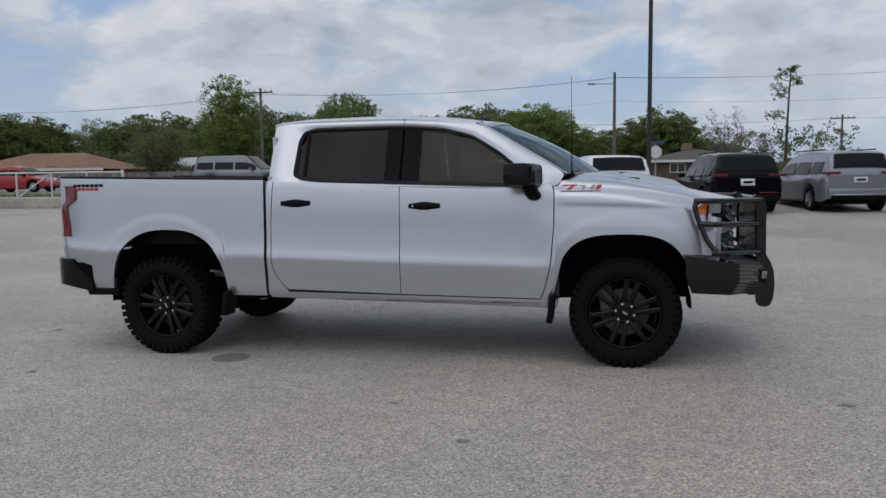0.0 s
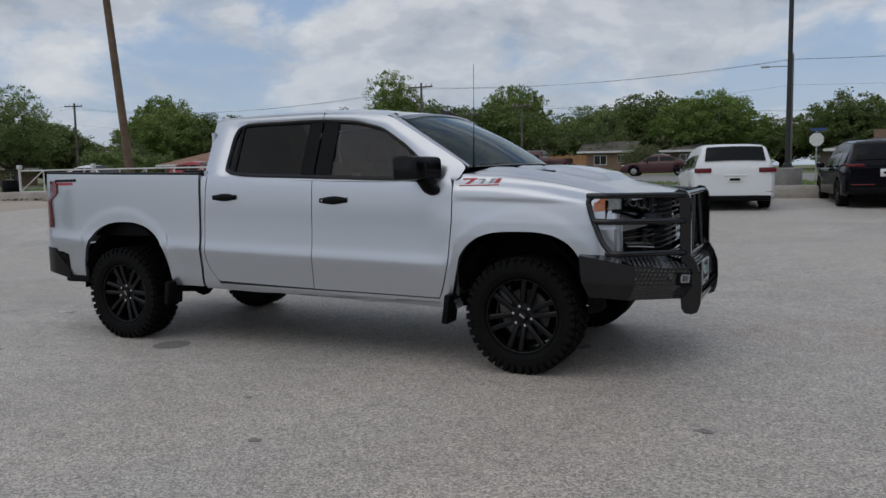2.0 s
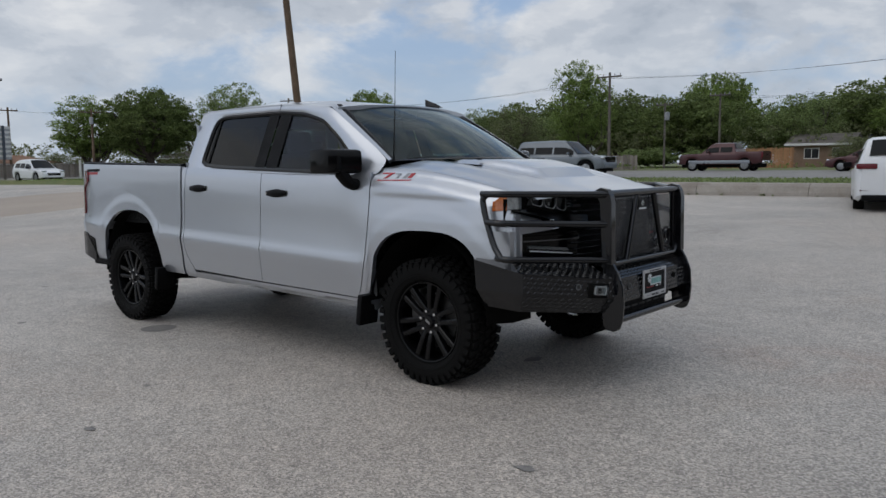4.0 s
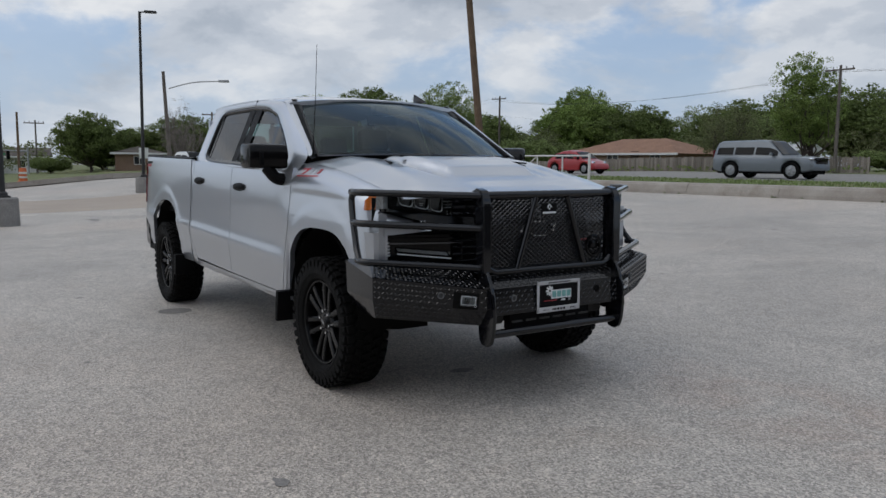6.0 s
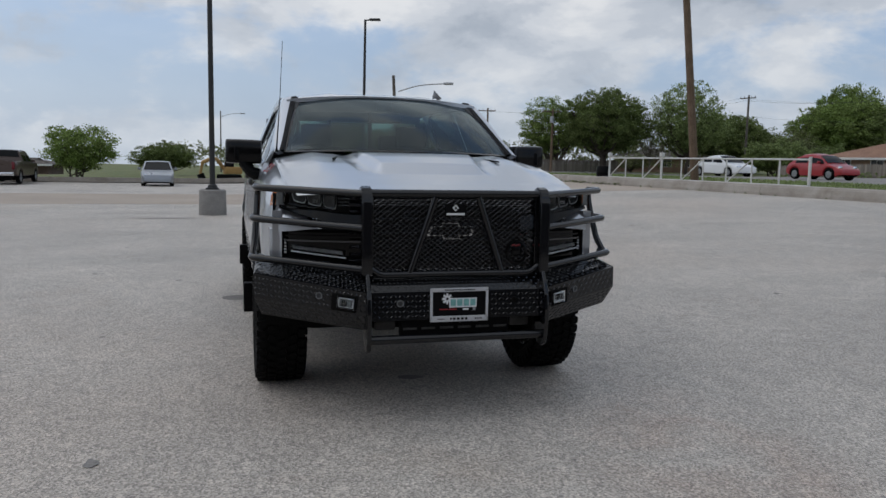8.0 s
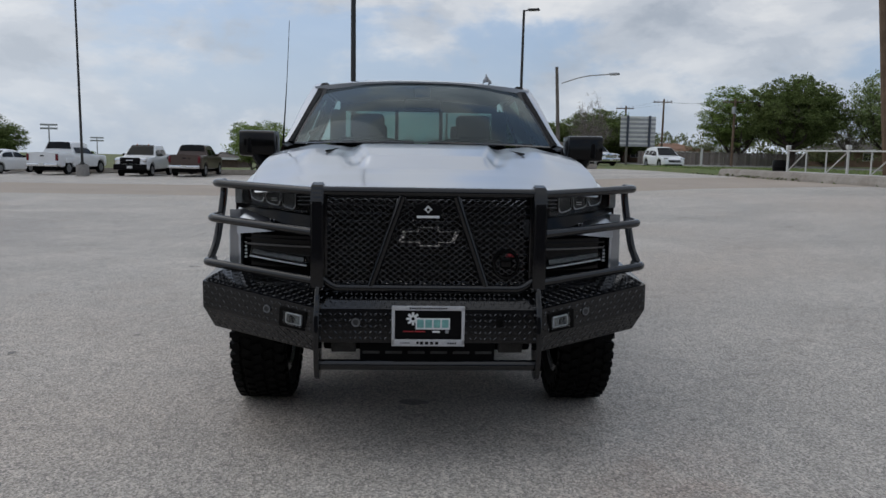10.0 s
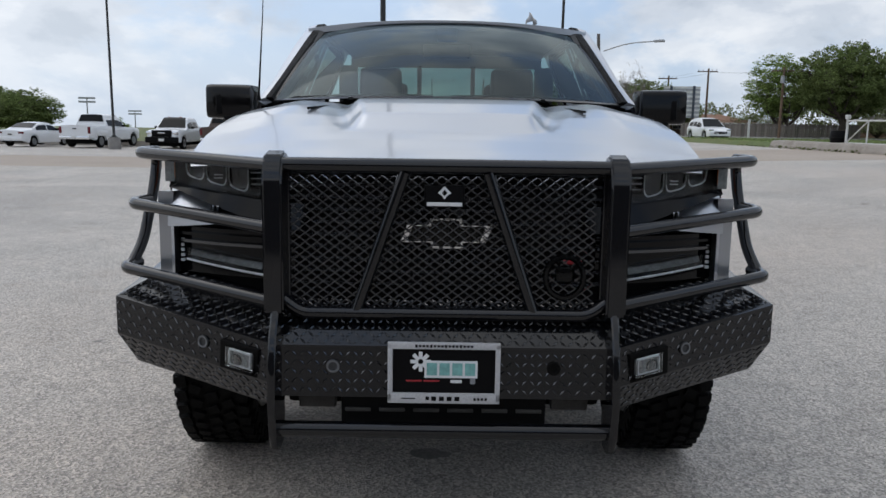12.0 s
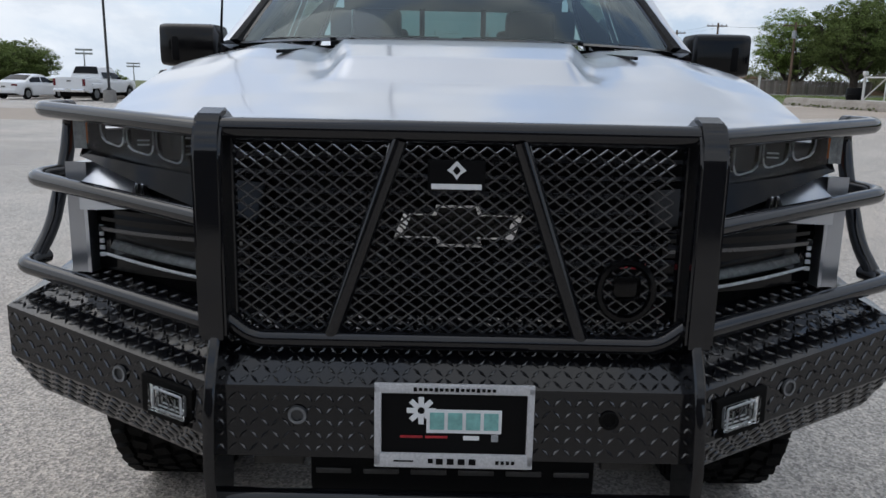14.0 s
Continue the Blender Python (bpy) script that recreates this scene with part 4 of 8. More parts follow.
# ---- wheels ----
def build_wheel():
    """A wheel in its own frame, its outer face towards -y."""
    R = 0.405
    half = 0.135
    prof = [(0.262, -half + 0.03), (0.272, -half + 0.008), (0.295, -half - 0.004), (0.335, -half - 0.010), (0.365, -half - 0.002), (0.385, -half + 0.020), (0.390, -half + 0.05), (0.392, 0),
            (0.390, half - 0.05), (0.385, half - 0.020), (0.36, half), (0.30, half), (0.262, half - 0.03)]
    wheel = bmesh.new()
    append(wheel, lathe([(0.262, -half + 0.028), (0.258, -half + 0.018), (0.250, -half + 0.020), (0.243, -half + 0.045), (0.238, -0.03), (0.230, 0.10), (0.258, half - 0.02)], 56))
    root = mesh_object("wheel", wheel, M["rim_black"], True)
    tyre = part("tyre", lathe(prof, 72), M["rubber"], root, "knobbly off-road tyre", True)
    bm = bmesh.new()
    n = 42
    for k in range(n):
        a = 2 * math.pi * k / n
        for row, (y, wy, wx, off, tw) in enumerate(((-0.112, 0.040, 0.040, 0.0, 8), (-0.060, 0.042, 0.034, 0.5, -22), (0.0, 0.044, 0.034, 0.0, 18), (0.060, 0.042, 0.034, 0.5, 22), (0.112, 0.040, 0.040, 0.0, -8))):
            b = a + off * 2 * math.pi / n
            c = bmesh.new()
            bmesh.ops.create_cube(c, size=1)
            bmesh.ops.transform(c, matrix=Matrix.Rotation(-b, 4, "Y") @ Matrix.Translation((0.397, y, 0)) @ Matrix.Rotation(radians(tw), 4, "X") @ Matrix.Diagonal((0.018, wy, wx, 1)), verts=c.verts)
            append(bm, c)
        # shoulder lugs running down the sidewall
        for sgn in (-1, 1):
            c = bmesh.new()
            bmesh.ops.create_cube(c, size=1)
            deep = 0.05 if k % 2 else 0.035
            bmesh.ops.transform(c, matrix=Matrix.Rotation(-a, 4, "Y") @ Matrix.Translation((0.405 - 0.02 - deep / 2, sgn * (half - 0.002), 0)) @ Matrix.Diagonal((deep, 0.026, 0.036 if k % 2 else 0.028, 1)), verts=c.verts)
            append(bm, c)
    tagged(part("tread_block", bm, M["rubber"], tyre), kind="stuff")
    # raised rings and bars of lettering on the sidewall
    bm = lathe([(0.300, -half - 0.004), (0.303, -half - 0.0085), (0.306, -half - 0.005)], 72)
    part("sidewall_rib", bm, M["rubber"], tyre, smooth=True)
    # six split spokes
    for k in range(6):
        a0 = math.pi / 2 + k * math.pi / 3
        bm = bmesh.new()
        for sgn in (-1, 1):
            sec = []
            for t in np.linspace(0, 1, 7):
                r = lerp(0.055, 0.246, t)
                a = a0 + sgn * math.asin(lerp(0.022, 0.043, t) / r)
                y = -half + lerp(0.030, 0.030, t) + 0.022 * (1 - t) ** 2
                w = lerp(0.0170, 0.0205, t)
                d = Vector((math.cos(a), 0, math.sin(a)))
                side = Vector((-math.sin(a), 0, math.cos(a)))
                c = d * r
                sec.append([c + side * w + Vector((0, y + 0.045, 0)), c + side * w * 0.95 + Vector((0, y + 0.006, 0)), c + side * w * 0.55 + Vector((0, y, 0)),
                            c - side * w * 0.55 + Vector((0, y, 0)), c - side * w * 0.95 + Vector((0, y + 0.006, 0)), c - side * w + Vector((0, y + 0.045, 0))])
            vs = grid(bm, sec, wrap=True)
            bm.faces.new(vs[0]), bm.faces.new(list(reversed(vs[-1])))
        part("spoke", bm, M["rim_black"], root, smooth=True)
    hub = part("hub", lathe([(0.0, -half + 0.030), (0.036, -half + 0.032), (0.040, -half + 0.040), (0.044, -half + 0.048), (0.080, -half + 0.052), (0.090, -half + 0.062), (0.090, -half + 0.11)], 32), M["rim_black"], root, smooth=True)
    part("cap_badge", a_box((0, -half + 0.029, 0), (0.042, 0.004, 0.014), 0.002, (0, 20, 0)), M["steel"], hub, "small plain badge")
    for k in range(6):
        a = k * math.pi / 3 + math.pi / 6 + math.pi / 2
        b = lathe([(0.0, -0.012), (0.009, -0.012), (0.0105, -0.004), (0.0105, 0.02)], 8)
        bmesh.ops.translate(b, vec=(0.068 * math.cos(a), -half + 0.048, 0.068 * math.sin(a)), verts=b.verts)
        part("lug_nut", b, M["chrome"], hub, smooth=True)
    disc = part("brake_disc", lathe([(0.05, -0.028), (0.175, -0.028), (0.178, -0.02), (0.175, -0.005), (0.05, -0.005)], 40), M["dull_steel"], root, smooth=True)
    part("brake_caliper", a_box((-0.155, -0.03, 0.06), (0.10, 0.07, 0.20), 0.02, (0, -20, 0)), M["dull_steel"], root, smooth=True)
    part("wheel_back", lathe([(0.0, 0.03), (0.228, 0.03)], 32), M["dark"], root)
    return root


first = build_wheel()
first.parent = truck
first.matrix_basis = pose(0, -0.868, 0.404, 0, 14, 0)
for x, y, turn, spin in ((-3.745, -0.868, 0, 40), (0.0, 0.868, 180, 5), (-3.745, 0.868, 180, 25)):
    copy_thing(first, pose(x, y, 0.404, 0, 0, turn) @ pose(0, 0, 0, 0, spin, 0))


# ---- front end of the pickup ----
def nose_x(y):
    return 0.868 - 0.20 * (abs(y) / 0.9) ** 3


def nose_panel(bm, s, y0, y1, z0, z1, off=0.0, ny=10, nz=4, deep=0.06, tilt=0.0, lean=0.0):
    """A panel wrapped on the nose between two widths and two heights (z0, z1 may be functions of y)."""
    low = z0 if callable(z0) else (lambda y: z0)
    high = z1 if callable(z1) else (lambda y: z1)
    rows = []
    for i in range(ny + 1):
        y = lerp(y0, y1, i / ny)
        rows.append([Vector((nose_x(y) + off + tilt * (j / nz - 0.5) - lean * max(0.0, j / nz - 0.42), s * y, lerp(low(y), high(y), j / nz))) for j in range(nz + 1)])
    return turned_in(bm, rows, lambda p: Vector((-deep, 0, 0)))


M["grille_black"] = material("satin_grille_plastic", (0.030, 0.030, 0.033), 0.2, 0.0, (0.036, 0.036, 0.039), 5, 200, 0.3, spec=1.0)
M["screen_steel"] = material("glossy_black_screen", (0.036, 0.037, 0.041), 0.2, 0.0, (0.028, 0.029, 0.032), 7, 300, 0.4, spec=1.0)
M["lamp_chrome"] = material("lamp_reflector", (0.30, 0.315, 0.32), 0.25, 0.2, (0.16, 0.17, 0.172), 30, 90, 0.5)


def lamp_low(y):
    return float(np.interp(y, (0.42, 0.565, 0.74, 0.86, 0.92), (1.082, 1.090, 1.112, 1.131, 1.138)))


def sill_low(y):
    return float(np.interp(y, (0.42, 0.567, 0.740, 0.88, 0.935), (0.995, 1.016, 1.068, 1.112, 1.118)))


M["sensor_grey"] = material("grey_sensor_plastic", (0.16, 0.165, 0.17), 0.45, 0, (0.11, 0.115, 0.12), 30, 200, 0.3)
M["sensor_face"] = material("dark_sensor_face", (0.035, 0.036, 0.038), 0.5, 0, (0.025, 0.026, 0.028), 30, 200, 0.3)
M["lamp_edge"] = material("bright_lamp_edge", (0.72, 0.74, 0.76), 0.3, 0.2)
M["lamp_bowl"] = material("dark_lamp_bowl", (0.075, 0.08, 0.083), 0.16, 0.3, (0.035, 0.037, 0.039), 26, 90, 0.5)
M["lamp_dark"] = material("dark_lamp_facet", (0.03, 0.032, 0.034), 0.2, 0.0, (0.05, 0.052, 0.054), 20, 90, 0.4)


def build_nose():
    bm = bmesh.new()
    rows = [[Vector((nose_x(y) - 0.075, y, z)) for z in (0.55, 0.8, 1.0, 1.19)] for y in np.linspace(-0.93, 0.93, 31)]
    grid(bm, rows)
    back = part("nose_backing", bm, M["black_plastic"], truck)
    for k, z in enumerate((1.172, 1.137, 1.10, 1.062, 1.024, 0.986, 0.948, 0.91, 0.872, 0.836)):
        bm = bmesh.new()
        half = 0.54
        rows = [[Vector((nose_x(y) - 0.035, y, z - 0.008)), Vector((nose_x(y) - 0.018, y, z)), Vector((nose_x(y) - 0.035, y, z + 0.008))] for y in np.linspace(-half, half, 21)]
        grid(bm, rows)
        part("grille_slat", bm, M["grille_black"], truck, smooth=True)
    # plain badge: dark bow-shaped plate with a bright rim
    def bow(k):
        return [(0.880, y * k, 1.005 + z * k) for y, z in ((-0.135, -0.030), (-0.045, -0.030), (-0.040, -0.048), (0.055, -0.048), (0.050, -0.030), (0.120, -0.030), (0.140, 0.022), (0.052, 0.022), (0.046, 0.042), (-0.046, 0.042), (-0.052, 0.022), (-0.115, 0.022))]
    badge = part("badge", prism(bow(1.0), (0.010, 0, 0)), M["chrome"], truck, "plain badge with bright rim")
    part("badge_face", prism([(x + 0.011, y, z) for x, y, z in bow(0.86)], (0.003, 0, 0)), M["black_gloss"], badge)
    part("grille_tag", a_box((0.872, 0.385, 0.918), (0.008, 0.055, 0.012), 0.002), M["red_decal"], truck, "small red and grey tag")
    for s in (-1, 1):
        # headlamp: dark housing, three lens cells with bright edges, clear cover, amber corner
        bm = bmesh.new()
        nose_panel(bm, s, 0.53, 0.905, lamp_low, 1.200, -0.058, deep=0.03)
        lamp = part("headlamp", bm, M["black_gloss"], truck, "clear headlamp with three cells and amber corner", True)
        for k, (ya, yb) in enumerate(((0.610, 0.676), (0.684, 0.756), (0.764, 0.832))):
            ym = (ya + yb) / 2
            low = (1.113, 1.128, 1.143)[k]
            pts = [(nose_x(y) - 0.008, s * y, z) for y, z in ((ya, 1.196), (ya + 0.001, low + 0.014), (ya + 0.014, low), (yb - 0.016, low + 0.009), (yb, low + 0.030), (yb, 1.196))]
            part("cell_rim", a_tube(fillet(pts, 0.010, 3), 0.0022, 6), M["lamp_chrome"], lamp, "grey cell rim", True)
            foot = [(nose_x(y) - 0.0062, s * y, z) for y, z in ((ya + 0.001, low + 0.022), (ya + 0.004, low + 0.006), (ya + 0.014, low), (yb - 0.016, low + 0.009), (yb - 0.004, low + 0.020))]
            part("lamp_edge", a_tube(fillet(foot, 0.006, 2), 0.0020, 6), M["lamp_edge"], lamp, "bright lamp edge", True)
            cup = bmesh.new()
            nose_panel(cup, s, ya + 0.004, yb - 0.004, low + 0.006, 1.198, -0.030, ny=4, nz=3, deep=0.004, tilt=0.02)
            part("lamp_cell", cup, M["lamp_bowl"], lamp, "dark glassy lamp cell", True)
            for q in range(2 if k == 1 else 0):
                part("lamp_step", a_box((nose_x(ym) - 0.018, s * (ym - 0.004), 1.150 + 0.010 * q), (0.006, 0.026, 0.0035), 0.001, (0, 0, s * -12)), M["lamp_edge"], lamp)
            cup = bmesh.new()
            nose_panel(cup, s, lerp(ya, yb, 0.58), yb - 0.006, low + 0.026, 1.197, -0.022, ny=3, nz=3, deep=0.004, tilt=0.01)
            part("lamp_facet", cup, M["lamp_dark"], lamp, "dark lamp facet", True)
        for q in range(3):
            part("lamp_fin", a_box((nose_x(0.57) - 0.022, s * 0.572, 1.135 + 0.018 * q), (0.012, 0.06, 0.004), 0.001, (0, 0, s * -8)), M["lamp_chrome"], lamp)
        bm = bmesh.new()
        nose_panel(bm, s, 0.56, 0.90, lambda y: lamp_low(y) + 0.002, 1.198, 0.002, deep=0.05)
        cover = part("lens_cover", bm, M["clear"], lamp, "clear lens cover", True)
        bm = bmesh.new()
        nose_panel(bm, s, 0.884, 0.902, lambda y: lamp_low(y) + 0.010, 1.196, -0.014, ny=4, deep=0.01)
        part("amber_lens", bm, M["amber"], lamp, "amber corner lens", True)
        # wrap-around part on the fender side
        def wrap(x, z):
            return Vector((x, s * (lerp(half_width(x, z) + 0.006, 0.912, ease(x, 0.55, 0.672))), z))
        for x0, x1, zt, mt, nm in ((0.500, 0.585, 1.205, "amber", "amber_corner"), (0.588, 0.668, 1.202, "lamp_chrome", "lamp_side")):
            rows = [[wrap(x, lerp(lerp(1.118, 1.132, ease(x, 0.5, 0.67)), zt - 0.03 * ease(-x, -0.56, -0.50), q)) for q in (0, 0.3, 0.6, 1)] for x in np.linspace(x0, x1, 7)]
            part(nm, turned_in(bmesh.new(), rows, inner(s, 0.03)), M[mt], lamp, "amber corner lens" if mt == "amber" else "clear side of the lamp", True)
        # gloss black bar below the lamp
        bm = bmesh.new()
        nose_panel(bm, s, 0.42, 0.90, sill_low, lambda y: lamp_low(y) - 0.003, -0.006, ny=14, deep=0.06, tilt=-0.02)
        part("lamp_sill", bm, M["black_gloss"], truck, "gloss black bar", True)
        # silver blade and outer upright round the lower lamp
        bm = bmesh.new()
        nose_panel(bm, s, 0.680, 0.905, table((0.68, 1.012), (0.735, 1.006), (0.888, 0.988), (0.93, 0.985)), table((0.68, 1.019), (0.735, 1.026), (0.75, 1.066), (0.88, 1.106), (0.93, 1.110)), 0.012, ny=32, nz=12, deep=0.05, tilt=-0.006, lean=0.085)
        part("fascia_blade", bm, M["silver"], truck, "silver fascia blade", True)
        bm = bmesh.new()
        nose_panel(bm, s, 0.888, 0.950, 0.83, 1.000, 0.0, ny=6, nz=8, deep=0.16, tilt=0.0)
        part("fascia_corner", bm, M["silver"], truck, "silver fascia corner", True)
        # silver wrap between fender and nose
        rows = []
        for z in np.linspace(0.83, 1.10, 10):
            row = []
            for t in np.linspace(0, 1, 8):
                x = lerp(0.46 + 0.14 * ease(z, 0.82, 1.0), 0.668, t)
                row.append(Vector((x, s * lerp(half_width(x, z), 0.938, t ** 2.0), z)))
            rows.append(row)
        part("fascia_side", turned_in(bmesh.new(), rows, inner(s, 0.05)), M["silver"], truck, "silver front corner", True)
        for yt in (0.712, 0.728):
            part("bright_trim", a_box((nose_x(yt) + 0.010, s * yt, 1.044), (0.008, 0.007, 0.042), 0.002, (0, 0, s * -14)), M["chrome"], truck, "bright trim strip")
        # lower lamp recess with bar lamp and small led column
        bm = bmesh.new()
        nose_panel(bm, s, 0.47, 0.885, 0.835, 0.985, -0.045, deep=0.03)
        low = part("lower_lamp", bm, M["black_gloss"], truck, "lower lamp in gloss black recess", True)
        bm = bmesh.new()
        nose_panel(bm, s, 0.565, 0.84, lambda y: 0.858 + 0.11 * (y - 0.565), lambda y: 0.890 + 0.10 * (y - 0.565), -0.012, deep=0.025)
        part("bar_lens", bm, M["clear"], low, "clear bar lens", True)
        bm = bmesh.new()
        nose_panel(bm, s, 0.575, 0.83, lambda y: 0.868 + 0.11 * (y - 0.565), lambda y: 0.886 + 0.10 * (y - 0.565), -0.024, deep=0.01, tilt=-0.02)
        part("bar_reflector", bm, M["lamp_chrome"], low, "bright reflector", True)
        part("lamp_lip", a_tube([(nose_x(y) - 0.008, s * y, 0.853 + 0.11 * (y - 0.565)) for y in np.linspace(0.56, 0.84, 6)], 0.004, 6), M["lamp_edge"], low, "bright lamp lip", True)
        for zf, mf in ((0.935, "grille_black"), (0.960, "black_gloss")):
            bm = bmesh.new()
            nose_panel(bm, s, 0.48, 0.872, zf, zf + 0.009, -0.022, ny=8, nz=1, deep=0.03)
            part("lower_fin", bm, M[mf], low, smooth=True)
        for k in range(5):
            part("led", a_box((nose_x(0.868) - 0.036, s * 0.868, 0.872 + 0.017 * k), (0.006, 0.010 + 0.002 * (4 - k) / 2, 0.011), 0.002), M["white_decal"], low)


build_nose()


# ---- black steel grille guard and bumper ----
def wing_point(s, t, k):
    """On the wing's front face: t from the post outwards, k from its upper edge down."""
    return Vector((lerp(lerp(1.058, 1.062, k), lerp(0.785, 0.785, k), t), s * lerp(0.487, 1.042, t), lerp(lerp(0.700, 0.585, k), lerp(0.775, 0.655, k), t)))


def lugs(bm, p00, p10, p01, p11, pitch=0.0218):
    """Raised treadplate lugs, leaning either way by turns, over a four-cornered face."""
    p00, p10, p01, p11 = (Vector(p) for p in (p00, p10, p01, p11))
    na = max(2, int(((p10 - p00).length + (p11 - p01).length) / 2 / pitch))
    nb = max(1, int(((p01 - p00).length + (p11 - p10).length) / 2 / pitch))
    for i in range(na):
        for j in range(nb):
            a, b = (i + 0.5) / na, (j + 0.5) / nb
            c = p00.lerp(p10, a).lerp(p01.lerp(p11, a), b)
            ea, eb = (p10 - p00).normalized(), (p01 - p00)
            nrm = ea.cross(eb).normalized()
            if nrm.x < 0:
                nrm = -nrm
            eb = nrm.cross(ea).normalized()
            c = c + nrm * 0.0007
            d = (ea + eb * (1 if (i + j) % 2 else -1)).normalized()
            w = nrm.cross(d)
            vs = [bm.verts.new(q) for q in (c - d * 0.0132, c - w * 0.0034, c + d * 0.0132, c + w * 0.0034, c - d * 0.008 + nrm * 0.0030, c + d * 0.008 + nrm * 0.0030)]
            for f in ((0, 1, 4), (1, 2, 5), (1, 5, 4), (2, 3, 5), (3, 0, 4), (3, 4, 5)):
                bm.faces.new([vs[q] for q in f])


def build_guard():
    bm = bmesh.new()
    sec = ((0.860, 0.800), (0.990, 0.765), (1.058, 0.700), (1.070, 0.553), (0.990, 0.530))
    grid(bm, [[Vector((x, y, z)) for x, z in sec] for y in np.linspace(-0.487, 0.487, 5)])
    guard = part("grille_guard", bm, M["treadplate"], truck, "black treadplate bumper with grille guard")
    bm = bmesh.new()
    lugs(bm, (0.875, -0.48, 0.796), (0.875, 0.48, 0.796), (0.985, -0.48, 0.766), (0.985, 0.48, 0.766))
    lugs(bm, (0.992, -0.48, 0.763), (0.992, 0.48, 0.763), (1.056, -0.48, 0.702), (1.056, 0.48, 0.702))
    lugs(bm, (1.0595, -0.48, 0.69), (1.0595, 0.48, 0.69), (1.069, -0.48, 0.56), (1.069, 0.48, 0.56))
    tagged(part("treadplate_lug", bm, M["lug_lit"], guard), kind="stuff")
    for s in (-1, 1):
        cols = (
            [Vector(p) for p in ((0.860, s * 0.487, 0.797), (1.058, s * 0.487, 0.700), (1.062, s * 0.487, 0.585), (1.000, s * 0.487, 0.495), (0.90, s * 0.487, 0.50))],
            [Vector(p) for p in ((0.575, s * 0.93, 0.838), (0.785, s * 1.042, 0.775), (0.785, s * 1.042, 0.655), (0.735, s * 1.00, 0.550), (0.66, s * 0.93, 0.555))],
            [Vector(p) for p in ((0.415, s * 0.95, 0.848), (0.415, s * 1.015, 0.835), (0.430, s * 1.015, 0.66), (0.470, s * 0.97, 0.555), (0.48, s * 0.92, 0.56))])
        bm = bmesh.new()
        runs = [[p.lerp(q, t) for p, q in zip(cols[0], cols[1])] for t in np.linspace(0, 1, 15)] + [[p.lerp(q, t) for p, q in zip(cols[1], cols[2])] for t in np.linspace(0.2, 1, 5)]
        for row in runs:
            for k in range(len(row) - 1, 0, -1):
                row[k:k] = [row[k - 1].lerp(row[k], 0.5)]
        grid(bm, runs)
        wing = part("bumper_wing", bm, M["treadplate"], guard, "treadplate bumper wing")
        bm = bmesh.new()
        a, b, c = cols
        lugs(bm, a[0].lerp(a[1], .06), b[0].lerp(b[1], .06), a[0].lerp(a[1], .97), b[0].lerp(b[1], .97))
        lugs(bm, a[1].lerp(a[2], .05), b[1].lerp(b[2], .05), a[1].lerp(a[2], .95), b[1].lerp(b[2], .95))
        lugs(bm, a[2].lerp(a[3], .05), b[2].lerp(b[3], .05), a[2].lerp(a[3], .95), b[2].lerp(b[3], .95))
        tagged(part("treadplate_lug", bm, M["lug_lit"], wing), kind="stuff")
        # upright: flat channel above, plate below
        upper = [(1.050, 0.790), (1.048, 1.150), (1.040, 1.200), (1.015, 1.235), (0.975, 1.245), (0.940, 1.230), (0.930, 1.195), (0.960, 1.190), (0.980, 1.160), (0.985, 0.800)]
        bm = prism([(x, s * 0.485 - 0.028, z) for x, z in upper], (0, 0.056, 0))
        bmesh.ops.bevel(bm, geom=[e for e in bm.edges if abs((e.verts[0].co - e.verts[1].co).y) < 0.01], offset=0.006, segments=2, affect="EDGES")
        part("guard_upright", bm, M["black_steel"], guard, "flat black steel upright", True)
        lower = [(1.050, 0.795), (1.085, 0.735), (1.112, 0.66), (1.118, 0.55), (1.110, 0.455), (1.090, 0.402), (1.055, 0.385), (1.005, 0.392), (0.985, 0.42), (0.975, 0.55), (0.975, 0.70), (0.985, 0.80)]
        bm = prism([(x, s * 0.482 - 0.011, z) for x, z in lower], (0, 0.022, 0))
        bmesh.ops.bevel(bm, geom=[e for e in bm.edges if abs((e.verts[0].co - e.verts[1].co).y) < 0.01], offset=0.004, segments=1, affect="EDGES")
        part("guard_plate", bm, M["black_steel"], guard, "black steel end plate", True)
        # brush-guard hoops
        r = 0.0195
        part("hoop_bar", a_tube(fillet([(1.010, s * 0.50, 1.205), (0.600, s * 1.030, 1.222), (0.475, s * 1.005, 1.222)], 0.06), r, 12), M["black_steel"], guard, "round black steel bar", True)
        part("hoop_bar", a_tube(fillet([(1.010, s * 0.50, 1.028), (0.625, s * 1.048, 1.056), (0.520, s * 1.020, 1.060)], 0.06), r, 12), M["black_steel"], guard, "round black steel bar", True)
        part("hoop_bar", a_tube(fillet([(1.010, s * 0.50, 0.815), (0.690, s * 1.055, 0.852), (0.600, s * 1.035, 0.855)], 0.06), r, 12), M["black_steel"], guard, "round black steel bar", True)
        part("hoop_upright", a_tube(fillet([(0.520, s * 1.002, 1.225), (0.478, s * 1.006, 1.195), (0.500, s * 1.012, 1.10), (0.575, s * 1.028, 0.92), (0.640, s * 1.045, 0.852)], 0.05), r * 0.95, 12), M["black_steel"], guard, smooth=True)
        part("diagonal_tube", a_tube([(1.008, s * 0.118, 1.190), (1.012, s * 0.255, 0.790)], 0.0175, 12), M["black_steel"], guard, "diagonal black tube", True)
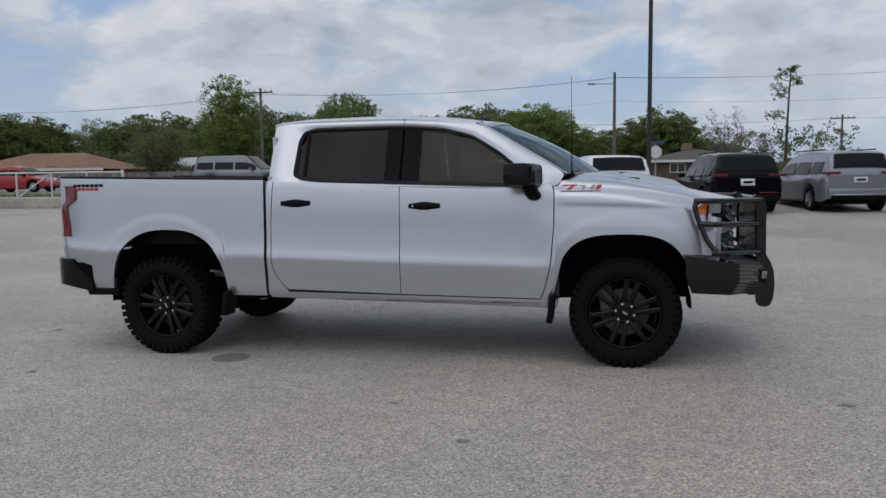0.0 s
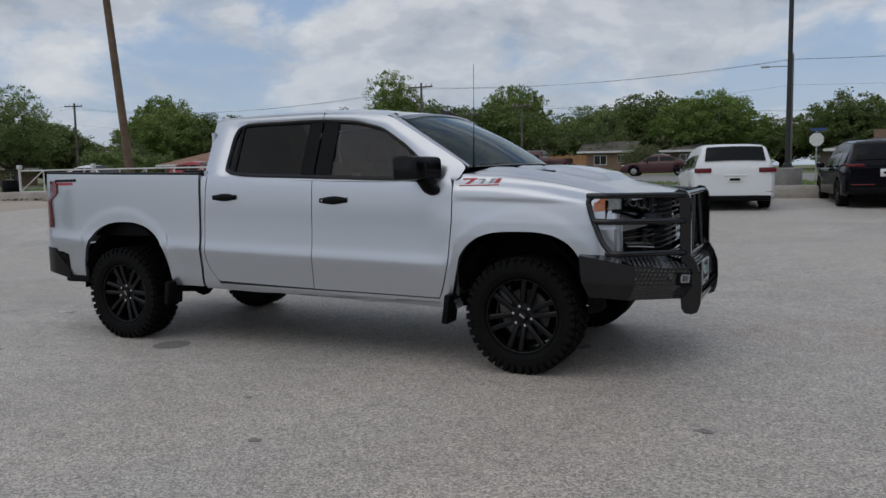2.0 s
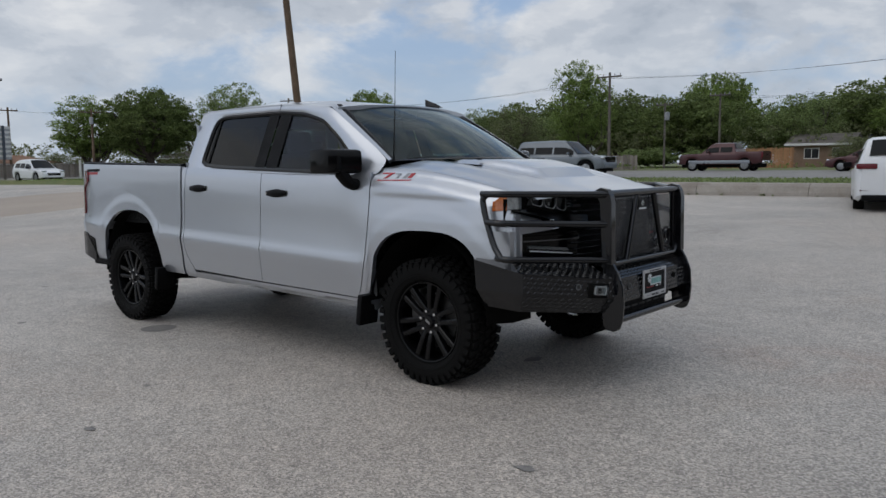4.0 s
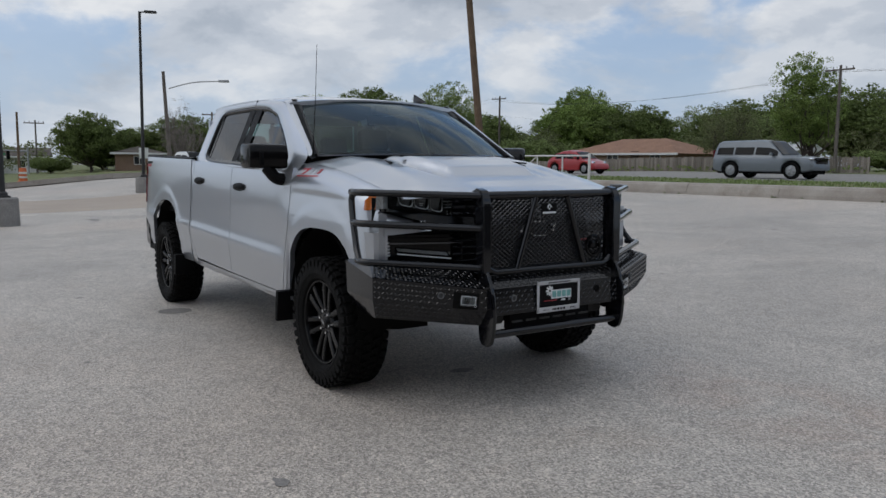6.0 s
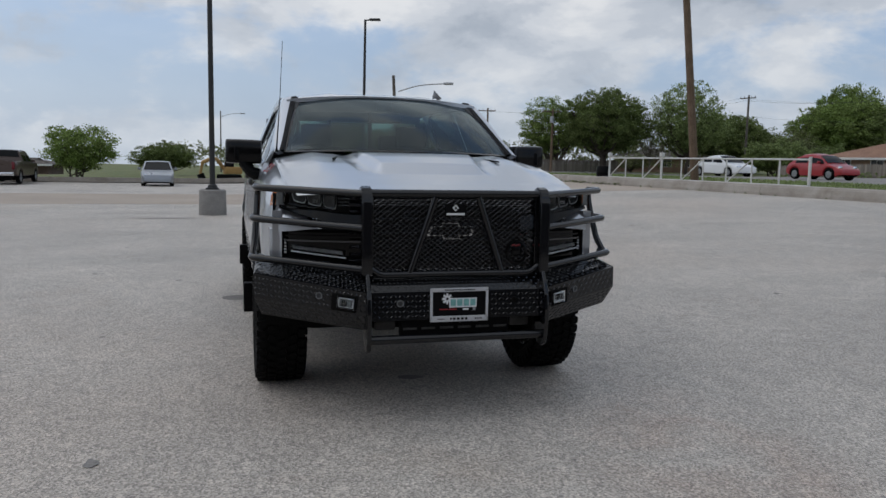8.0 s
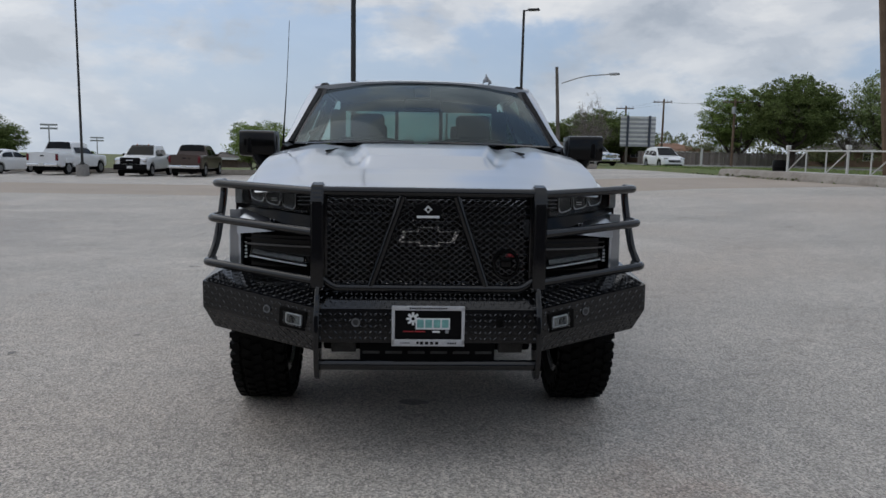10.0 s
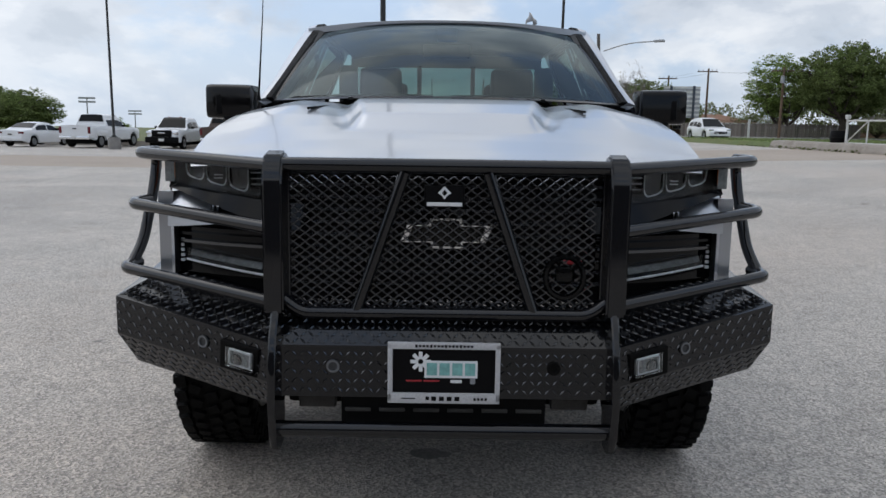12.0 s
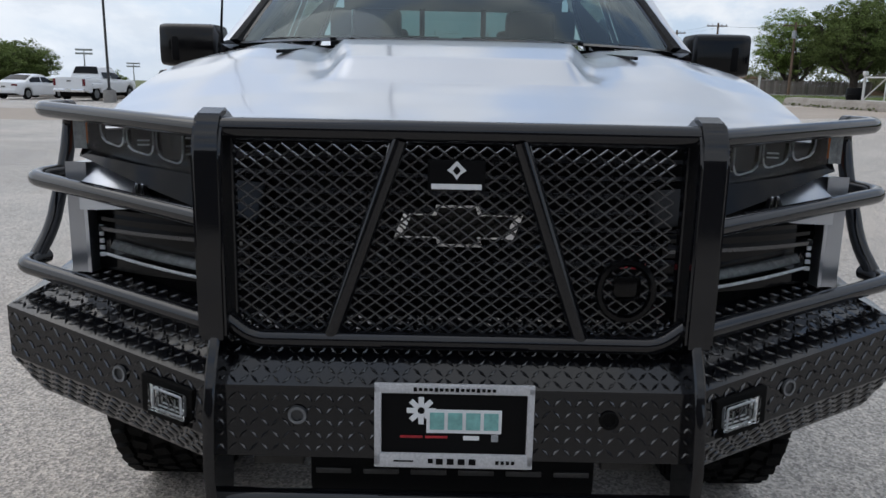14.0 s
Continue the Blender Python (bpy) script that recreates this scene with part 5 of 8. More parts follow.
        # parking sensor rings and fog lamps
        for t, k in ((0.415, 0.47),):
            p = wing_point(s, t, k)
            turn = math.degrees(math.atan2(1.058 - 0.785, 0.563)) * s
            b = lathe([(0.0, 0.001), (0.0125, 0.001), (0.0130, 0.005), (0.0185, 0.005), (0.0195, 0.0)], 20, axis="x")
            sensor = part("parking_sensor", b, M["sensor_face"], guard, "round grey parking sensor", True)
            sensor.matrix_local = pose(p.x + 0.002, p.y, p.z, 0, 0, turn)
            part("sensor_ring", lathe([(0.0130, 0.0055), (0.0180, 0.0058), (0.0185, 0.0)], 20, axis="x"), M["sensor_grey"], sensor)
        p = wing_point(s, 0.195, 0.60)
        fog = part("fog_lamp", a_box((0, 0, 0), (0.012, 0.140, 0.088), 0.004), M["dark"], guard, "clear fog lamp in a dark recess")
        fog.matrix_local = pose(p.x, p.y, p.z - 0.002, s * 6, 4, turn)
        for k, (dy, wide) in enumerate(((-0.026, 0.028), (0.030, 0.030))):
            part("fog_reflector", a_box((0.009, s * (-0.012 + dy), 0.003), (0.014, wide * 0.7, 0.040), 0.006, (0, 0, s * (24 if k else -24))), M["lamp_chrome"], fog, "grey fog lamp reflector", True)
        part("fog_reflector", a_box((0.007, s * -0.012, 0.003), (0.010, 0.084, 0.050), 0.006), M["lamp_chrome"], fog, smooth=True)
        for k, (dy, dz, wide, tall) in enumerate(((-0.050, 0.0, 0.005, 0.046), (-0.012, 0.024, 0.076, 0.005), (0.026, 0.0, 0.005, 0.040), (-0.012, -0.021, 0.070, 0.004))):
            part("fog_facet", a_box((0.0145, s * dy, 0.004 + dz), (0.008, wide, tall), 0.0015), M["lamp_edge"], fog, "bright fog lamp facet")
        part("fog_lens", a_box((0.020, s * -0.012, 0.006), (0.006, 0.094, 0.060), 0.002), M["clear"], fog)
        part("fog_lip", a_box((0.012, s * -0.012, -0.030), (0.020, 0.100, 0.010), 0.003), M["dark"], fog, smooth=True)
        b = lathe([(0.0, 0.016), (0.016, 0.017), (0.019, 0.0185), (0.019, 0.01)], 16, axis="x")
        part("fog_bulb", b, M["lamp_dark"], fog, smooth=True)
        part("tow_bracket", a_box((0.955, s * 0.375, 0.515), (0.05, 0.11, 0.05), 0.006, (0, 12, 0)), M["dull_steel"], truck, "grey tow bracket")
        part("red_hook", a_box((0.93, s * 0.38, 0.555), (0.05, 0.07, 0.025), 0.008), M["red_decal"], truck, smooth=True)
    for y in (-0.315, 0.312):
        b = lathe([(0.0, 0.0), (0.0125, 0.0), (0.0130, 0.004), (0.0190, 0.004), (0.0200, -0.002)], 20, axis="x")
        hole = part("parking_sensor", b, M["sensor_face"] if y < 0 else M["dark"], guard, "round grey parking sensor" if y < 0 else "empty round sensor hole", True)
        hole.matrix_local = pose(1.066, y, 0.642, 0, 4, 0)
        if y < 0:
            part("sensor_ring", lathe([(0.0130, 0.0045), (0.0185, 0.0050), (0.0190, -0.001)], 20, axis="x"), M["sensor_grey"], hole)
    part("cross_tube", a_tube([(1.005, y, 1.207) for y in np.linspace(-0.462, 0.462, 5)], 0.0215, 14), M["black_steel"], guard, "round top tube", True)
    part("frame_tube", a_tube(fillet([(1.010, -0.465, 0.822), (1.014, -0.415, 0.785), (1.014, 0.415, 0.785), (1.010, 0.465, 0.822)], 0.03), 0.0185, 12), M["black_steel"], guard, "lower frame tube", True)
    part("lower_tube", a_tube([(1.060, -0.475, 0.452), (1.060, 0.475, 0.452)], 0.0235, 14), M["black_steel"], guard, "round lower tube", True)
    # expanded-metal screen
    bm = bmesh.new()
    px, pz = 0.034, 0.0255
    z0, z1, y0, y1 = 0.795, 1.192, -0.455, 0.455
    cols, rws = int((y1 - y0) / px), int((z1 - z0) / pz)
    for i in range(cols * 2):
        for j in range(rws):
            ya, yb = y0 + i * px / 2, y0 + (i + 1) * px / 2
            za, zb = z0 + j * pz, z0 + (j + 1) * pz
            for up in (0, 1):
                a, b = ((ya, za + pz / 2 * 0), (yb, za + pz / 2)) if (i + up) % 2 == 0 else ((ya, za + pz / 2), (yb, za))
                if up:
                    a, b = (a[0], a[1] + pz / 2), (b[0], b[1] + pz / 2)
                if max(a[1], b[1]) > z1:
                    continue
                corner = abs((a[0] + b[0]) / 2) - 0.405
                if corner > 0 and (a[1] + b[1]) / 2 < z0 + corner * 0.7:
                    continue
                pa, pb = Vector((0.985, *a)), Vector((0.985, *b))
                d = (pb - pa).normalized()
                w = Vector((1, 0, 0)).cross(d) * 0.0021
                n = Vector((0.003, 0, 0))
                q = [bm.verts.new(v) for v in (pa - w - n, pa + w - n, pb + w - n, pb - w - n, pa - w * .6 + n, pa + w * .6 + n, pb + w * .6 + n, pb - w * .6 + n)]
                for f in ((4, 5, 6, 7), (0, 4, 7, 3), (1, 2, 6, 5), (0, 3, 2, 1)):
                    bm.faces.new([q[k] for k in f])
    screen = part("screen", bm, M["screen_steel"], guard, "black expanded-metal screen")
    for y in (-0.46, 0.46):
        part("screen_edge", a_box((0.985, y, 1.0), (0.03, 0.03, 0.40), 0.004), M["black_steel"], guard)
    # maker's plate: plain white diamond and bar on black
    plate = part("maker_plate", a_box((0.992, -0.005, 1.122), (0.006, 0.115, 0.062), 0.004), M["black_plastic"], guard, "small black maker plate with white marks")
    part("plate_bar", a_box((0.9965, -0.005, 1.100), (0.002, 0.100, 0.011), 0.001), M["white_decal"], plate)
    diamond = [(0.9950, -0.005 + y, 1.132 + z) for y, z in ((0.0, 0.019), (0.019, 0.0), (0.008, -0.007), (0.0, -0.018), (-0.008, -0.007), (-0.019, 0.0))]
    part("plate_mark", prism(diamond, (0.0022, 0, 0)), M["white_decal"], plate)
    part("plate_mark_core", prism([(0.9974, -0.005 + y * 0.5, 1.132 + z * 0.5) for _, y, z in ((0, 0.0, 0.019), (0, 0.016, 0.0), (0, 0.0, -0.018), (0, -0.016, 0.0))], (0.001, 0, 0)), M["black_plastic"], plate)
    ring = [(0.992, 0.345 + 0.055 * math.cos(a), 0.893 + 0.060 * math.sin(a)) for a in [2 * math.pi * k / 24 for k in range(25)]]
    emblem = part("emblem", a_tube(ring, 0.0085, 6, caps=False), M["black_gloss"], guard, "round black emblem", True)
    part("emblem_core", a_box((0.992, 0.345, 0.90), (0.006, 0.055, 0.05), 0.012), M["black_gloss"], emblem, smooth=True)
    # licence frame with plain bars
    bm = bmesh.new()
    for cy, cz, wy, wz in ((0, 0.079, 0.318, 0.020), (0, -0.074, 0.318, 0.030), (-0.152, 0, 0.014, 0.17), (0.152, 0, 0.014, 0.17)):
        add_box(bm, (1.080, cy, 0.630 + cz), (0.010, wy, wz), 0.003)
    M["plate_grey"] = material("pale_plate_frame", (0.50, 0.50, 0.51), 0.45, 0.0, (0.44, 0.44, 0.45), 30, 200, 0.4)
    frame_ob = part("licence_frame", bm, M["plate_grey"], guard, "pale licence frame round a black dealer plate", True)
    part("dealer_plate", a_box((1.075, 0, 0.632), (0.006, 0.30, 0.145), 0.003), M["black_plastic"], frame_ob, "black dealer plate")
    for cy, cz, wy, wz, m in ((0.020, 0.640, 0.150, 0.050, "white_decal"), (-0.085, 0.606, 0.045, 0.005, "red_decal"), (-0.035, 0.606, 0.045, 0.005, "red_decal"),
                              (0.035, 0.605, 0.032, 0.009, "white_decal"), (0.082, 0.606, 0.014, 0.016, "grey_decal")):
        part("plate_bar", a_box((1.0792, cy, cz), (0.002, wy, wz), 0.0008), M[m], frame_ob)
    for k in range(4):
        part("plate_bar", a_box((1.0812, -0.034 + 0.036 * k, 0.641), (0.002, 0.029, 0.036), 0.0008), M["teal_decal"], frame_ob)
    # petals of a plain white rosette
    for k in range(8):
        a = 2 * math.pi * k / 8
        part("rosette_petal", a_box((1.0795, -0.066 + 0.018 * math.cos(a), 0.662 + 0.018 * math.sin(a)), (0.002, 0.022, 0.011), 0.001, (math.degrees(a), 0, 0)), M["white_decal"], frame_ob)
    for cy, cz, wy, wz in ([(-0.078 + 0.0104 * k, 0.7090, 0.0068, 0.0062 if k % 4 else 0.0085) for k in range(16)] + [(-0.028 + 0.022 * k, 0.556, 0.014, 0.0125) for k in range(4)]
                           + [(0.088 + 0.0105 * k, 0.5555, 0.0065, 0.0075) for k in range(4)] + [(-0.046, 0.557, 0.010, 0.010), (-0.100, 0.556, 0.040, 0.003)]):
        part("plate_bar", a_box((1.0858, cy, cz), (0.001, wy, wz)), M["black_plastic"], frame_ob)
    part("chin_cover", a_box((0.985, 0, 0.505), (0.06, 0.60, 0.115), 0.01), M["black_plastic"], truck, smooth=True)
    part("skid_plate", a_box((0.80, 0, 0.535), (0.30, 0.94, 0.09), 0.02), M["dark"], truck, smooth=True)
    for k in range(6):
        part("chin_slot", a_box((1.017, lerp(-0.25, 0.25, k / 5), 0.497), (0.006, 0.075, 0.012), 0.002), M["dull_steel"], truck)


build_guard()


# ---- surroundings ----
M["white_pipe"] = material("white_painted_pipe", (0.62, 0.62, 0.60), 0.5, 0, (0.50, 0.49, 0.47), 3, 40, 0.4)
M["pole_black"] = material("black_lamp_post_paint", (0.010, 0.010, 0.011), 0.5, 0, (0.018, 0.018, 0.018), 4, 60, 0.4)
M["pole_wood"] = material("weathered_pole_wood", (0.17, 0.115, 0.075), 0.9, 0, (0.11, 0.075, 0.05), 2, 30, 0.6, bump=0.4, bump_scale=40)
M["pole_grey"] = material("grey_pole_wood", (0.16, 0.14, 0.12), 0.9, 0, (0.10, 0.09, 0.08), 2, 30, 0.6)
M["galvanised"] = material("galvanised_steel", (0.40, 0.41, 0.42), 0.5, 0.7, (0.33, 0.34, 0.35), 3, 40, 0.4)
M["base_concrete"] = material("rough_base_concrete", (0.27, 0.26, 0.245), 0.95, 0, (0.20, 0.19, 0.18), 3, 50, 0.6, bump=0.5, bump_scale=60)
M["wire"] = material("black_wire", (0.02, 0.02, 0.022), 0.6)
M["fence_wood"] = material("grey_fence_wood", (0.25, 0.22, 0.19), 0.95, 0, (0.17, 0.15, 0.13), 1.5, 30, 0.6, random_tint=0.3)
M["fence_new"] = material("orange_fence_wood", (0.38, 0.20, 0.10), 0.9, 0, (0.30, 0.16, 0.08), 1.5, 30, 0.5, random_tint=0.15)
M["roof_brown"] = material("brown_shingles", (0.27, 0.150, 0.095), 0.95, 0, (0.21, 0.115, 0.075), 0.8, 12, 0.6, bump=0.5, bump_scale=10)
M["roof_grey"] = material("grey_shingles", (0.12, 0.105, 0.09), 0.95, 0, (0.08, 0.07, 0.06), 0.8, 12, 0.6, bump=0.5, bump_scale=10)
M["roof_white"] = material("white_metal_roof", (0.55, 0.56, 0.55), 0.5, 0, (0.44, 0.45, 0.44), 0.8, 12, 0.4)
M["brick"] = material("tan_brick", (0.25, 0.17, 0.12), 0.9, 0, (0.19, 0.12, 0.085), 1.2, 14, 0.6, bump=0.5, bump_scale=20)
M["brick_dark"] = material("dark_brick", (0.14, 0.10, 0.08), 0.9, 0, (0.10, 0.07, 0.055), 1.2, 14, 0.6, bump=0.5, bump_scale=20)
M["white_trim"] = material("white_trim_paint", (0.68, 0.68, 0.66), 0.6, 0, (0.58, 0.58, 0.56), 1.5, 30, 0.4)
M["pane"] = material("dark_house_pane", (0.02, 0.022, 0.025), 0.1, 0, (0.03, 0.032, 0.035), 1, 10, 0.3)
M["bark"] = material("tree_bark", (0.095, 0.075, 0.058), 0.95, 0, (0.055, 0.045, 0.036), 2, 22, 0.6, bump=0.6, bump_scale=18)
M["bark_pale"] = material("pale_bare_bark", (0.20, 0.175, 0.15), 0.95, 0, (0.13, 0.11, 0.095), 2, 22, 0.6)


def leaf_material(name, base, second):
    m = material(name, base, 0.7, 0.0, second, 0.55, 6.0, 0.5, spec=0.25, rough_var=0.05)
    nt = m.node_tree
    geo = nt.nodes.new("ShaderNodeNewGeometry")
    hsv = nt.nodes.new("ShaderNodeHueSaturation")
    r = nt.nodes.new("ShaderNodeMapRange")
    r.inputs["To Min"].default_value, r.inputs["To Max"].default_value = 0.55, 1.5
    nt.links.new(geo.outputs["Random Per Island"], r.inputs["Value"])
    nt.links.new(r.outputs[0], hsv.inputs["Value"])
    p = nt.nodes["Principled BSDF"]
    old = p.inputs["Base Color"].links[0].from_socket
    nt.links.new(old, hsv.inputs["Color"])
    nt.links.new(hsv.outputs[0], p.inputs["Base Color"])
    # light through the leaf
    tr, mx = nt.nodes.new("ShaderNodeBsdfTranslucent"), nt.nodes.new("ShaderNodeMixShader")
    mx.inputs[0].default_value = 0.45
    out = nt.nodes["Material Output"]
    nt.links.new(hsv.outputs[0], tr.inputs["Color"])
    nt.links.new(p.outputs[0], mx.inputs[1]), nt.links.new(tr.outputs[0], mx.inputs[2])
    nt.links.new(mx.outputs[0], out.inputs["Surface"])
    return m


M["leaf_dark"] = leaf_material("dark_green_leaves", (0.118, 0.164, 0.050), (0.152, 0.188, 0.066))
M["leaf_green"] = leaf_material("green_leaves", (0.160, 0.238, 0.058), (0.212, 0.268, 0.086))
M["leaf_spring"] = leaf_material("pale_spring_leaves", (0.215, 0.270, 0.105), (0.170, 0.225, 0.080))
M["leaf_twig"] = leaf_material("pale_bare_twigs", (0.22, 0.20, 0.18), (0.17, 0.15, 0.13))
M["leaf_bush"] = leaf_material("olive_scrub_leaves", (0.150, 0.180, 0.075), (0.165, 0.175, 0.090))


def build_kerbs():
    def stretch(name, pts, label):
        root = tagged(new(name), label, "kerb", kind="structure")
        for (ax, ay), (bx, by) in zip(pts, pts[1:]):
            d = Vector((bx - ax, by - ay, 0)).normalized()
            n = Vector((-d.y, d.x, 0))
            a, b = Vector((ax, ay, 0)) + d * 0.006, Vector((bx, by, 0)) - d * 0.006
            rows = []
            for p in (a, b):
                z = gz(p.x, p.y - 0.05 * n.y - 0.0)
                zl = gz((p - n * 0.3).x, (p - n * 0.3).y)
                rows.append([p - n * 0.20 + Vector((0, 0, zl - 0.05)), p - n * 0.17 + Vector((0, 0, zl + 0.10)), p - n * 0.09 + Vector((0, 0, zl + 0.27)), p - n * 0.02 + Vector((0, 0, zl + 0.335)),
                             p + n * 0.40 + Vector((0, 0, zl + 0.36)), p + n * 0.44 + Vector((0, 0, zl + 0.05))])
            bm = bmesh.new()
            vs = grid(bm, rows)
            bm.faces.new(vs[0]), bm.faces.new(vs[1])
            part("kerb_length", bm, M["kerb"], root)
    stretch("kerb_north", [(x, 18.2 + slant(x)) for x in np.arange(-33, 46, 3.0)], "weathered tall concrete kerb along the lot")
    stretch("kerb_west", [(KERB_WEST, y) for y in np.arange(13.0, -62, -3.0)], "low concrete kerb at the edge of the lot")


build_kerbs()


# plain unseen wall behind the camera's way, added to darken the front steel's reflections
M["reflected_wall"] = material("dark_unseen_wall", (0.085, 0.078, 0.07), 0.85, 0.0, (0.06, 0.056, 0.052), 0.6, 40, 0.5, bump=0.3, bump_scale=30, stains=(0.05, 0.046, 0.042), stain_scale=0.3)


def reflected_wall(name, x0, y0, x1, y1, high):
    low = min(gz(x0, y0), gz(x1, y1), gz((x0 + x1) / 2, (y0 + y1) / 2)) - 0.25
    bm = add_box(bmesh.new(), ((x0 + x1) / 2, (y0 + y1) / 2, low + high / 2), (x1 - x0, y1 - y0, high), 0.02)
    add_box(bm, ((x0 + x1) / 2, (y0 + y1) / 2, low + high + 0.063), (x1 - x0 + 0.10, y1 - y0 + 0.10, 0.12), 0.015)
    tagged(mesh_object(name, bm, M["reflected_wall"]), "plain dark unseen wall added to darken reflections", "wall", kind="structure")


reflected_wall("wall_east", 13.4, -22.0, 13.8, 10.0, 4.8)


def ground_mark(x, y, rx, ry, name, label, mat, seed, rough_edge=0.18, turn=0.0):
    """A thin, uneven patch lying on the pavement."""
    rng = random.Random(seed)
    bm = bmesh.new()
    n = 28
    wob = [1 + rng.uniform(-rough_edge, rough_edge) for _ in range(n)]
    wob = [(wob[i - 1] + wob[i] * 2 + wob[(i + 1) % n]) / 4 for i in range(n)]
    c, s = math.cos(turn), math.sin(turn)
    ring = []
    for k in range(n):
        a = 2 * math.pi * k / n
        u, v = rx * wob[k] * math.cos(a), ry * wob[k] * math.sin(a)
        px, py = x + u * c - v * s, y + u * s + v * c
        ring.append((px, py, gz(px, py) + 0.004))
    bm.faces.new([bm.verts.new(q) for q in ring])
    tagged(mesh_object(name, bm, mat), label, "stain", kind="structure")


M["oil"] = material("oily_stain", (0.16, 0.15, 0.14), 0.7, 0, (0.24, 0.225, 0.21), 9, 60, 0.6, bump=0.3, bump_scale=90)
M["cover"] = material("cast_cover", (0.17, 0.16, 0.15), 0.8, 0, (0.22, 0.205, 0.19), 14, 90, 0.6, bump=0.5, bump_scale=60)
ground_mark(-3.12, -1.08, 0.155, 0.155, "valve_cover", "round grey valve cover set in the pavement", M["cover"], 3, 0.03)
ground_mark(1.30, -1.77, 0.055, 0.03, "oil_spot", "small dark oil spot on the pavement", M["oil"], 4, 0.3)
ground_mark(-0.88, -2.76, 0.04, 0.025, "oil_spot", "small dark oil spot on the pavement", M["oil"], 5, 0.3)
ground_mark(0.18, -0.05, 0.08, 0.05, "oil_spot", "dark oil spot below the engine", M["oil"], 6, 0.3, 1.5)
ground_mark(-22.0, -4.2, 0.12, 1.6, "pavement_seam", "dark open seam in the pavement", M["oil"], 7, 0.35)
ground_mark(-17.6, 0.6, 0.5, 0.12, "oil_spot", "dark damp streak on the pavement", M["oil"], 8, 0.35)
ground_mark(-15.2, -2.6, 0.15, 0.9, "oil_spot", "dark damp streak on the pavement", M["oil"], 9, 0.35)


def lamp_post(x, y, high, base_r=0.34, base_h=0.68, lean=(0, 0), head=True, toward=0.0):
    root = tagged(new("lamp_post"), "tall black lamp post on a round concrete base", "lamp post", "lamp posts of the lot")
    root.matrix_world = pose(x, y, gz(x, y) - 0.01)
    part("concrete_base", lathe([(0.0, base_h), (base_r - 0.03, base_h), (base_r, base_h - 0.03), (base_r + 0.015, 0.0)], 28, axis="z"), M["base_concrete"], root, "rough concrete base", True)
    part("base_plate", a_box((0, 0, base_h + 0.02), (0.34, 0.34, 0.04), 0.008), M["pole_black"], root)
    part("post", a_tube([(0, 0, base_h + 0.02), (lean[0], lean[1], high)], [0.075, 0.055], 12), M["pole_black"], root, smooth=True)
    part("collar", lathe([(0.13, base_h + 0.03), (0.12, base_h + 0.11), (0.08, base_h + 0.14)], 16, axis="z"), M["pole_black"], root, smooth=True)
    if head:
        arm = part("lamp_arm", a_tube([(lean[0], lean[1], high - 0.03), (lean[0] + 0.3 * math.cos(toward), lean[1] + 0.3 * math.sin(toward), high)], 0.03, 8), M["pole_black"], root)
        part("lamp_head", a_box((lean[0] + 0.45 * math.cos(toward), lean[1] + 0.45 * math.sin(toward), high), (0.5, 0.28, 0.09), 0.03, (0, 0, math.degrees(toward))), M["pole_black"], root, smooth=True)


lamp_post(-16.58, -1.54, 10.5, lean=(0.0, -0.05))
lamp_post(-31.95, 5.03, 7.78, lean=(0.25, 0.0), toward=1.2)
lamp_post(-41.5, -18.68, 10.5, lean=(-0.3, -0.2))
lamp_post(0.96, 19.15, 11.0, 0.40, 0.62)


def utility_pole(x, y, top, r=0.14, mat="pole_grey", arms=((0.35, 1.1),), lean=(0, 0), transformer=False, lamp=None, turn=0.0, label="grey wooden utility pole with a crossarm"):
    z0 = gz(x, y) - 0.1
    root = tagged(new("utility_pole"), label, "utility pole", "utility poles along the road")
    root.matrix_world = pose(x, y, z0)
    h = top - z0
    part("pole", a_tube([(0, 0, 0), (lean[0] * 0.5, lean[1] * 0.5, h * 0.5), (lean[0], lean[1], h)], [r, r * 0.85, r * 0.68], 10), M[mat], root, smooth=True)
    c, s = math.cos(turn), math.sin(turn)
    for down, half in arms:
        arm = part("crossarm", a_box((lean[0], lean[1] - 0.12, h - down), (half * 2, 0.10, 0.12), 0.01, (0, 0, math.degrees(turn))), M[mat], root)
        for k in (-0.9, -0.45, 0.45, 0.9):
            part("insulator", lathe([(0.0, 0.18), (0.05, 0.16), (0.04, 0.08), (0.05, 0.0)], 8, axis="z"), M["galvanised"], arm).matrix_local = pose(lean[0] + k * half * c, lean[1] - 0.12 + k * half * s, h - down + 0.06)
    if transformer:
        part("transformer", lathe([(0.0, 0.0), (0.22, 0.0), (0.22, 0.7), (0.0, 0.76)], 16, axis="z"), M["galvanised"], root, "grey transformer can", True).matrix_local = pose(0.3, -0.2, h - 1.6)
    if lamp:
        dx, dy, dz = lamp
        arm = part("street_lamp_arm", a_tube(fillet([(0, 0, h - 0.9), (dx * 0.45, dy * 0.45, h - 0.9 + (dz + 0.9) * 0.85), (dx, dy, h + dz)], 0.8, 6), 0.035, 8), M["galvanised"], root, smooth=True)
        part("lamp_head", a_box((dx * 1.06, dy * 1.06, h + dz), (0.28, 0.6, 0.14), 0.05, (0, 0, math.degrees(math.atan2(dy, dx)) - 90)), M["galvanised"], root, smooth=True)
    return root


